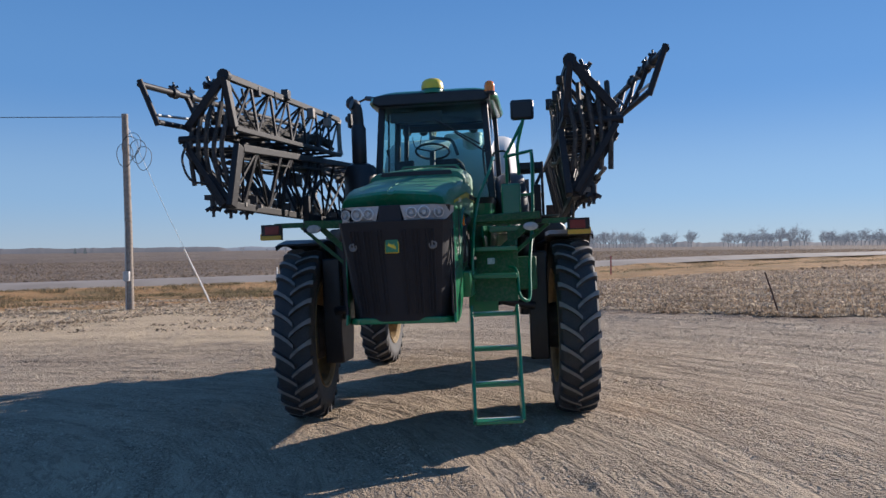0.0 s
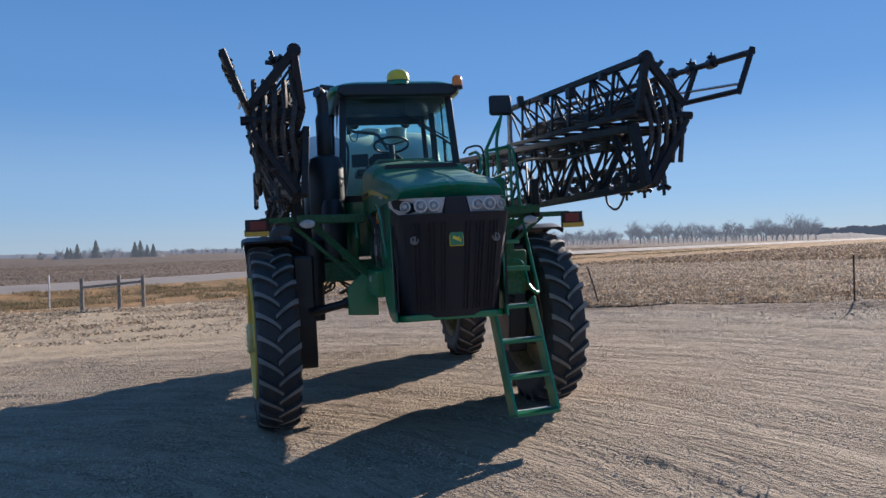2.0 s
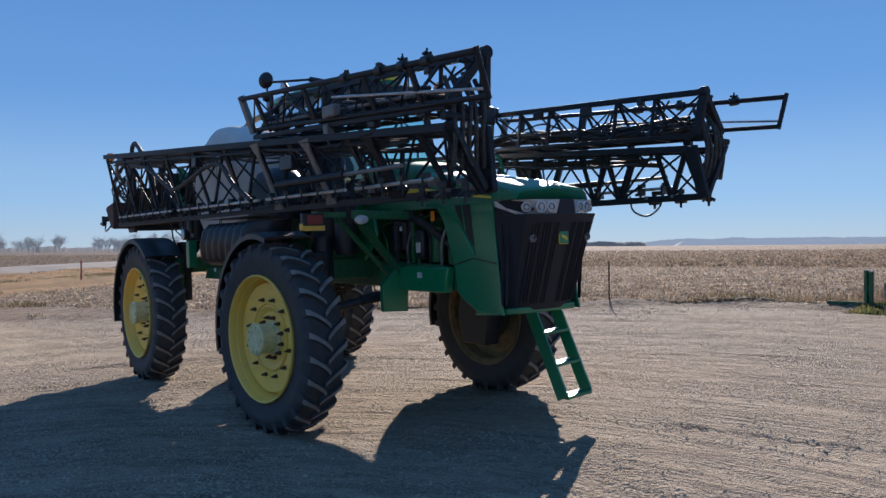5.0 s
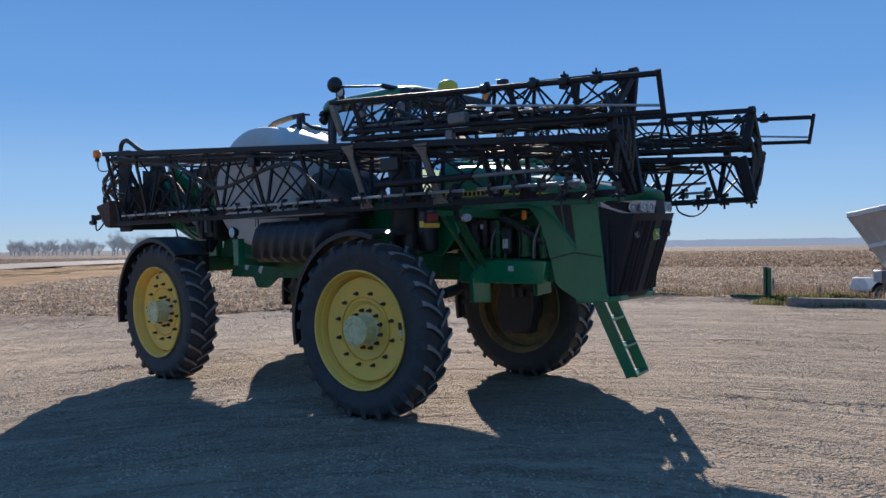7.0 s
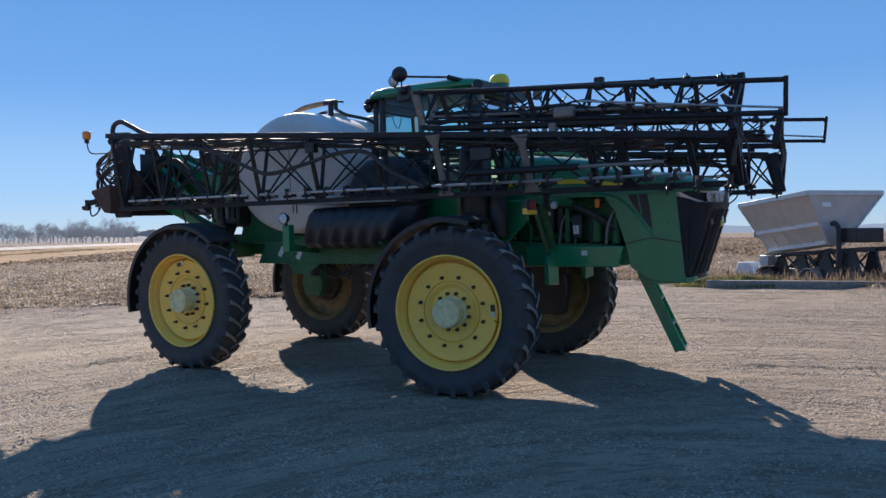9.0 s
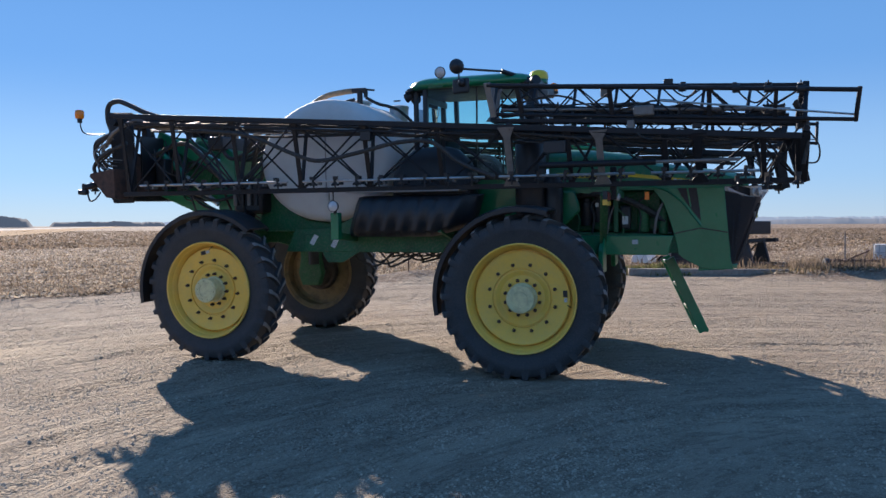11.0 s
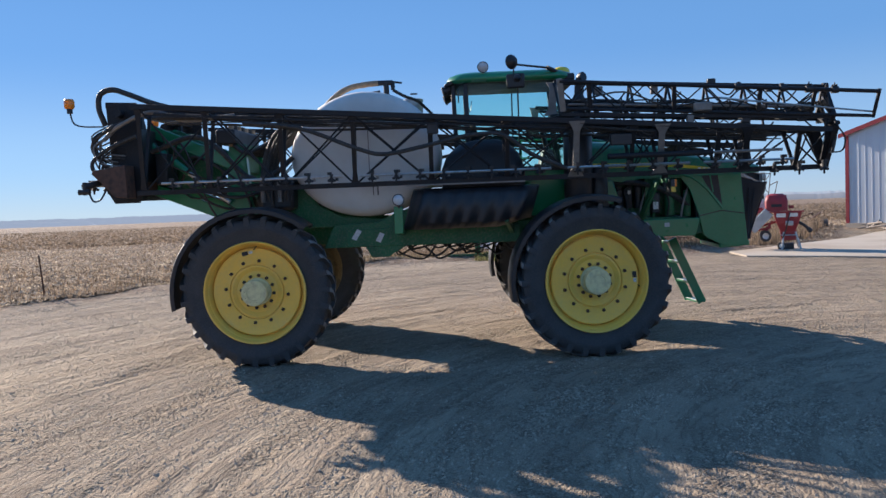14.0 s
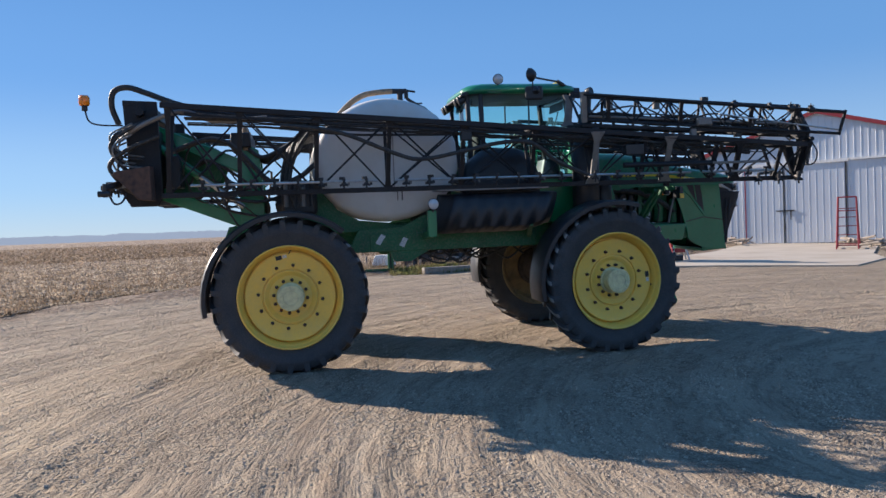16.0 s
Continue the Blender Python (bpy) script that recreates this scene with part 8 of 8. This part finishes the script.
drum = part("plastic_tote", Geo().loft([rounded(-0.5, 0.5, -0.5, 0.5, 0.15, 0.1), rounded(-0.52, 0.52, -0.52, 0.52, 0.6, 0.1), rounded(-0.5, 0.5, -0.5, 0.5, 1.05, 0.1)]), WHITE, None, smooth=40)
drum.matrix_world = Matrix.Translation((-22.3, 10.2, drop(-22.3, 10.2) - 0.25)) @ pose(0, 0, 0, 0, 0, -12) @ Matrix.Diagonal((1.0, 1.15, 1, 1))
tagged(drum, "white caged plastic tote among dry weeds", "tote")
for k in range(7):
    part("cage_bar", Geo().bar((0.54, -0.5 + k / 6, 0.1), (0.54, -0.5 + k / 6, 1.06), 0.02, 0.02, (0, 1, 0)), SILVER, drum)
for k in range(4):
    part("cage_bar", Geo().bar((0.555, -0.54, 0.2 + 0.28 * k), (0.555, 0.54, 0.2 + 0.28 * k), 0.02, 0.02), SILVER, drum)


# ---- field cover, far trees ----
def stuff(name, verts, faces, mat, label, category):
    me = bpy.data.meshes.new(name)
    me.from_pydata(verts, [], faces)
    me.materials.append(mat)
    return tagged(new(name, me), label, category, kind="stuff")


def blades(pts, height, width, lean, seed, per=1):
    """Bent tapering strips rooted at the spots: stalks, leaves or grass."""
    r = np.random.default_rng(seed)
    p = np.repeat(np.asarray(pts), per, axis=0)
    p = p + r.uniform(-0.12, 0.12, p.shape) * (per > 1)
    n = len(p)
    z = np.array([land_z(x, y) for x, y in p.tolist()]) - 0.01
    h, w = height * r.uniform(0.45, 1.25, n), width * r.uniform(0.6, 1.4, n)
    a, b = r.uniform(0, 6.283, n), r.uniform(0, 6.283, n)
    l = lean * r.uniform(0.2, 1.3, n) * h
    d = np.stack([np.cos(a) * w, np.sin(a) * w], 1)
    o = np.stack([np.cos(b) * l, np.sin(b) * l], 1)
    rows = [(p - d, z), (p + d, z), (p + 0.4 * o + 0.8 * d, z + 0.6 * h), (p + 0.4 * o - 0.8 * d, z + 0.6 * h), (p + o, z + h * (0.98 - 0.5 * min(lean, 1)))]
    v = np.stack([np.column_stack(q) for q in rows], 1).reshape(-1, 3)
    k = np.arange(n) * 5
    f = np.stack([k, k + 1, k + 2, k + 3], 1).tolist() + np.stack([k + 3, k + 2, k + 4], 1).tolist()
    return v.tolist(), f


def field_spots(n, near, far, seed, power, rows=False):
    """Spots in the stubble, thinning out with the distance from the yard."""
    r = np.random.default_rng(seed)
    found = []
    while len(found) < n:
        m = 60000
        d, a = near + (far - near) * r.random(m) ** power, r.uniform(2.18, 5.06, m)
        x, y = -6 + d * np.cos(a), -2 + d * np.sin(a)
        if rows:
            u, v = x * 0.966 + y * 0.259, y * 0.966 - x * 0.259
            u = np.round(u / 0.76) * 0.76 + r.uniform(-0.06, 0.06, m)
            x, y = u * 0.966 - v * 0.259, u * 0.259 + v * 0.966
        along, out = (x + 21.9) * 0.78 + (y - 18.5) * 0.62, (x + 21.9) * 0.62 - (y - 18.5) * 0.78
        ok = (road_off(x, y) > 24.5) & ~((along > -2.4) & (along < 9) & (out < 0.5))
        found += [q for q in zip(x[ok].tolist(), y[ok].tolist()) if yard_dist(*q) < -0.35]
    return found[:n]


def spots(n, place, seed):
    r = random.Random(seed)
    out = []
    while len(out) < n:
        q = place(r)
        if q is not None:
            out.append(q)
    return out


v, f = blades(field_spots(45000, 6, 150, 1, 1.3, True), 0.17, 0.012, 0.45, 1)
stuff("corn_stubble", v, f, STRAW, "cut corn stalks standing in rows", "stubble")
v, f = blades(field_spots(130000, 6, 75, 2, 1.3), 0.085, 0.030, 2.6, 2)
stuff("corn_litter", v, f, STRAW_PALE, "pale corn leaves and husks lying over the field", "crop litter")
v, f = blades(field_spots(60000, 40, 210, 21, 1.2), 0.20, 0.07, 1.6, 22)
stuff("corn_litter", v, f, STRAW, "matted corn leaves over the far stubble", "crop litter")


def edge_spot(lo, hi, box):
    def place(rnd):
        x, y = rnd.uniform(box[0], box[1]), rnd.uniform(box[2], box[3])
        if math.hypot(x + 17.4, y - 3.6) < 2.6:
            return None
        d = yard_dist(x, y)
        return (x, y) if -hi < d < -lo else None
    return place


v, f = blades(spots(1800, edge_spot(0.4, 2.0, (-18, -11, -3, 9)), 3), 0.24, 0.009, 0.6, 3, 2)
stuff("edge_grass", v, f, DRYGRASS, "tan dry grass along the field edge", "grass")
v, f = blades(spots(6500, edge_spot(1.0, 9.0, (-26, -13, -2, 16)), 7), 0.62, 0.009, 0.35, 7, 3)
stuff("tall_grass", v, f, STRAW, "tall pale dry grass at the field edge", "grass")
v, f = blades(spots(700, edge_spot(-0.5, 0.9, (-15, -12, 0.9, 3.4)), 8), 0.16, 0.012, 0.7, 8, 3)
stuff("green_weeds", v, f, GREENGRASS, "low green weeds at the yard edge", "weeds")


def bank_spot(rnd):
    x, y = rnd.uniform(2.5, 18), rnd.uniform(-21, -8)
    thick = noise.noise(Vector((x * 0.35, y * 0.9, 51))) + 0.5 * noise.noise(Vector((x * 1.6, y * 1.6, 52)))
    return (x, y) if thick > rnd.uniform(-0.1, 0.7) - 0.25 * smooth_step(-9, -16, y) else None


v, f = blades(spots(9000, bank_spot, 14), 0.10, 0.030, 2.4, 15)
stuff("bank_litter", v, f, STRAW_PALE, "pale corn leaves blown over the bank beside the yard", "crop litter")


def till_spots(n, seed):
    r = np.random.default_rng(seed)
    s, o = r.uniform(-60, 130, n), -6 - 110 * r.random(n) ** 1.4
    return [(ROAD_P.x + ROAD_D.x * a + ROAD_N.x * b, ROAD_P.y + ROAD_D.y * a + ROAD_N.y * b) for a, b in zip(s.tolist(), o.tolist())]


v, f = blades(till_spots(60000, 41), 0.13, 0.055, 1.6, 42)
stuff("field_litter", v, f, STRAW, "scattered corn trash on the tilled field", "crop litter")


def verge_spot(rnd):
    s = rnd.uniform(-60, 70)
    p = ROAD_P + ROAD_D * s + ROAD_N * rnd.uniform(4.5, 18)
    return (p.x, p.y) if yard_dist(p.x, p.y) < -1.5 and noise.noise(Vector((p.x * 0.4, p.y * 0.4, 22))) > 0.05 else None


v, f = blades(spots(12000, verge_spot, 4), 0.16, 0.012, 1.3, 4, 2)
stuff("verge_grass", v, f, DRYGRASS, "dry tan and olive grass in the roadside ditch", "grass")


def ditch_spot(rnd):
    x, y = rnd.uniform(0, 40), rnd.uniform(-46, -12)
    d = yard_dist(x, y)
    if road_off(x, y) < 4.0 or d > -0.6 or noise.noise(Vector((x * 0.55, y * 0.55, 21))) < 0.08 + 0.30 * smooth_step(-4, -1, d):
        return None
    return (x, y)


v, f = blades(spots(15000, ditch_spot, 5), 0.22, 0.012, 1.2, 5, 2)
stuff("ditch_grass", v, f, DRYGRASS, "matted dry grass in the ditch beside the yard", "grass")


def clods(n, place, lo, hi, seed):
    rnd = random.Random(seed)
    vs, fs = [], []
    made = 0
    while made < n:
        q = place(rnd)
        if q is None:
            continue
        made += 1
        x, y = q
        z, r = land_z(x, y), lo + (hi - lo) * rnd.random() ** 2.2
        k = len(vs)
        a0 = rnd.uniform(0, 6.28)
        for j in range(5):
            a = a0 + j * 1.2566
            rr = r * rnd.uniform(0.7, 1.3)
            vs.append((x + rr * math.cos(a), y + rr * math.sin(a), z - 0.3 * r))
        vs.append((x + rnd.uniform(-.3, .3) * r, y + rnd.uniform(-.3, .3) * r, z + r * rnd.uniform(0.35, 0.8)))
        fs += [(k + j, k + (j + 1) % 5, k + 5) for j in range(5)]
    return vs, fs


def yard_spot(rnd):
    a, d = rnd.uniform(0, 6.283), 14 * rnd.random() ** 0.7
    x, y = 4.0 + d * math.cos(a), 2.0 + d * math.sin(a)
    v, u = math.hypot(x - TURN[0], y - TURN[1]), 9 * math.atan2(TURN[1] - y, TURN[0] - x)
    streak = noise.noise(Vector((u * 0.25, v * 1.6, 31))) + 0.6 * noise.noise(Vector((x * 1.3, y * 1.3, 32)))
    return (x, y) if yard_dist(x, y) > 0.2 and streak > rnd.uniform(-0.5, 0.4) else None


v, f = clods(100000, yard_spot, 0.005, 0.021, 6)
stuff("gravel", v, f, STONE, "small stones and clods scattered over the yard", "gravel")
v, f = clods(7000, edge_spot(-1.6, 1.0, (-20, 6, -16, 9)), 0.008, 0.036, 12)
stuff("clods", v, f, material("grey_clay_clods", (0.25, 0.215, 0.18), 0.95, second=(0.16, 0.135, 0.115), scale=5), "grey clay clods along the yard edge", "clods")


# bark of far trees, with haze put into it as a weak glow
HAZE_BARK = far_wood("haze_glow_bark", (0.20, 0.18, 0.17), (0.16, 0.15, 0.15), 0.10)


# bare far trees
def bare_tree(seed, height, wide):
    """Trunk, limbs and twigs of a leafless tree, as one tapering net."""
    rnd = random.Random(seed)
    wood, twigs = Geo(), Geo()

    def grow(p, d, length, r, level):
        q = p + d * length
        (wood if level < 2 else twigs).sweep([p, q], r, 5 if level < 2 else 3, r * 0.6)
        if level == 5:
            return
        for _ in range(6 if level == 0 else 3):
            a = Vector((rnd.uniform(-1, 1), rnd.uniform(-1, 1), rnd.uniform(-0.1, 0.7))).normalized()
            grow(p.lerp(q, rnd.uniform(0.35, 1.0)), (d * 0.7 + a * wide).normalized(), length * rnd.uniform(0.62, 0.92), r * 0.58, level + 1)

    grow(Vector((0, 0, 0)), Vector((0, 0, 1)), height * 0.20, height * 0.016, 0)
    return mesh_of("trunk", wood, HAZE_BARK, 0), mesh_of("crown", twigs, HAZE_BARK, 0)


kinds = [bare_tree(20 + k, h, w) for k, (h, w) in enumerate(((12, 0.75), (13, 0.65), (10, 0.8), (14, 0.7)))]
rnd = random.Random(31)


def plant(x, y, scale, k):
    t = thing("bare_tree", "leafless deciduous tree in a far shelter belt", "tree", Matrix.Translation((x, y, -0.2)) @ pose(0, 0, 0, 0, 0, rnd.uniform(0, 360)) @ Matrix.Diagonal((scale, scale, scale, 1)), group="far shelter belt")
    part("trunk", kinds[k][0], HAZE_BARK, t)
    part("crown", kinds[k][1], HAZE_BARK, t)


for k in range(170):
    spread = 180.5 + 37 * (k + rnd.random()) / 170
    if noise.noise(Vector((spread * 0.9, 3.3, 0))) < -0.22 and spread < 205:
        continue
    a = radians(spread)
    d = 480 + 60 * rnd.random() - 130 * smooth_step(182, 220, math.degrees(a))
    plant(d * math.sin(a), d * math.cos(a), rnd.uniform(1.0, 1.6), rnd.randrange(4))


def conifer(seed):
    g = Geo()
    rr = random.Random(seed)
    trunk = Geo().sweep([(0, 0, 0), (0, 0, 11)], 0.2, 6, 0.03)
    for k in range(700):
        z = 0.6 + 10.2 * rr.random()
        reach = (11.6 - z) * 0.34 * rr.uniform(0.5, 1.15)
        a = rr.uniform(0, 6.283)
        c, s = math.cos(a), math.sin(a)
        w = 0.42 * rr.uniform(0.6, 1.4)
        g.add([(0, 0, z + 0.3), (c * reach - s * w, s * reach + c * w, z - 0.35), (c * reach * 1.15, s * reach * 1.15, z - 0.5), (c * reach + s * w, s * reach - c * w, z - 0.3)], [(0, 1, 2, 3)])
    return mesh_of("trunk", trunk, BARK, 0), mesh_of("crown", g, CONIFER, 0)


firs = [conifer(k) for k in (1, 2, 3)]
for k, (az_deg, d, sc) in enumerate(((163.95, 600, 0.50), (165.55, 565, 0.74), (166.15, 560, 0.92), (167.29, 560, 1.12), (169.75, 565, 0.98), (170.1, 560, 1.05), (170.54, 570, 0.80), (170.93, 560, 0.84), (165.75, 575, 0.68), (147.6, 900, 0.55), (148.2, 900, 0.6))):
    a = radians(az_deg)
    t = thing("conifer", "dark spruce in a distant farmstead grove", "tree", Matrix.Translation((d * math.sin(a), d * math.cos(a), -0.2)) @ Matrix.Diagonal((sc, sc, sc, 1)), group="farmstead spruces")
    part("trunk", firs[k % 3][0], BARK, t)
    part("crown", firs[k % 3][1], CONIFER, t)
for k in range(60):
    a = radians(165 + 4.6 * rnd.random() if k % 2 else 158 + 14 * rnd.random())
    d = 570 + 50 * rnd.random()
    plant(d * math.sin(a), d * math.cos(a), rnd.uniform(0.6, 0.95) if k % 2 else rnd.uniform(0.4, 0.7), rnd.randrange(4))


for k in range(46):
    a = radians(171 + 10 * rnd.random())
    plant(760 * math.sin(a), 760 * math.cos(a) + 40 * rnd.random(), rnd.uniform(0.6, 1.0), rnd.randrange(4))


# far woods and hills along the horizon
def far_belt(name, a0, a1, d, lo, hi, seed, mat, label):
    g = Geo()
    n = int((a1 - a0) * 10)
    rings = []
    for k in range(n + 1):
        a = radians(a0 + (a1 - a0) * k / n)
        h = lo + (hi - lo) * (0.5 + 0.5 * noise.noise(Vector((k * 0.06, seed, 0))) + 0.22 * noise.noise(Vector((k * 0.41, seed, 5))))
        h *= smooth_step(0, 0.06, k / n) * smooth_step(0, 0.06, 1 - k / n)
        c, s = math.sin(a), math.cos(a)
        rings.append([(c * d, s * d, -2), (c * (d + 20), s * (d + 20), max(h, 0.0)), (c * (d + 60), s * (d + 60), max(h * 0.9, 0.0)), (c * (d + 90), s * (d + 90), -2)])
    g.loft(rings, caps=False, closed=False)
    return tagged(part(name, g, mat, None, smooth=179), label, "woods", kind="stuff")


# horizon materials: haze put in as emission, the hills glowing more than the woods
HAZE_WOOD = far_wood("haze_glow_far_wood", (0.11, 0.11, 0.12), (0.15, 0.145, 0.15), 0.15)
PALE_HILL = far_wood("pale_haze_glow_hills", (0.14, 0.15, 0.16), (0.18, 0.18, 0.18), 0.30)
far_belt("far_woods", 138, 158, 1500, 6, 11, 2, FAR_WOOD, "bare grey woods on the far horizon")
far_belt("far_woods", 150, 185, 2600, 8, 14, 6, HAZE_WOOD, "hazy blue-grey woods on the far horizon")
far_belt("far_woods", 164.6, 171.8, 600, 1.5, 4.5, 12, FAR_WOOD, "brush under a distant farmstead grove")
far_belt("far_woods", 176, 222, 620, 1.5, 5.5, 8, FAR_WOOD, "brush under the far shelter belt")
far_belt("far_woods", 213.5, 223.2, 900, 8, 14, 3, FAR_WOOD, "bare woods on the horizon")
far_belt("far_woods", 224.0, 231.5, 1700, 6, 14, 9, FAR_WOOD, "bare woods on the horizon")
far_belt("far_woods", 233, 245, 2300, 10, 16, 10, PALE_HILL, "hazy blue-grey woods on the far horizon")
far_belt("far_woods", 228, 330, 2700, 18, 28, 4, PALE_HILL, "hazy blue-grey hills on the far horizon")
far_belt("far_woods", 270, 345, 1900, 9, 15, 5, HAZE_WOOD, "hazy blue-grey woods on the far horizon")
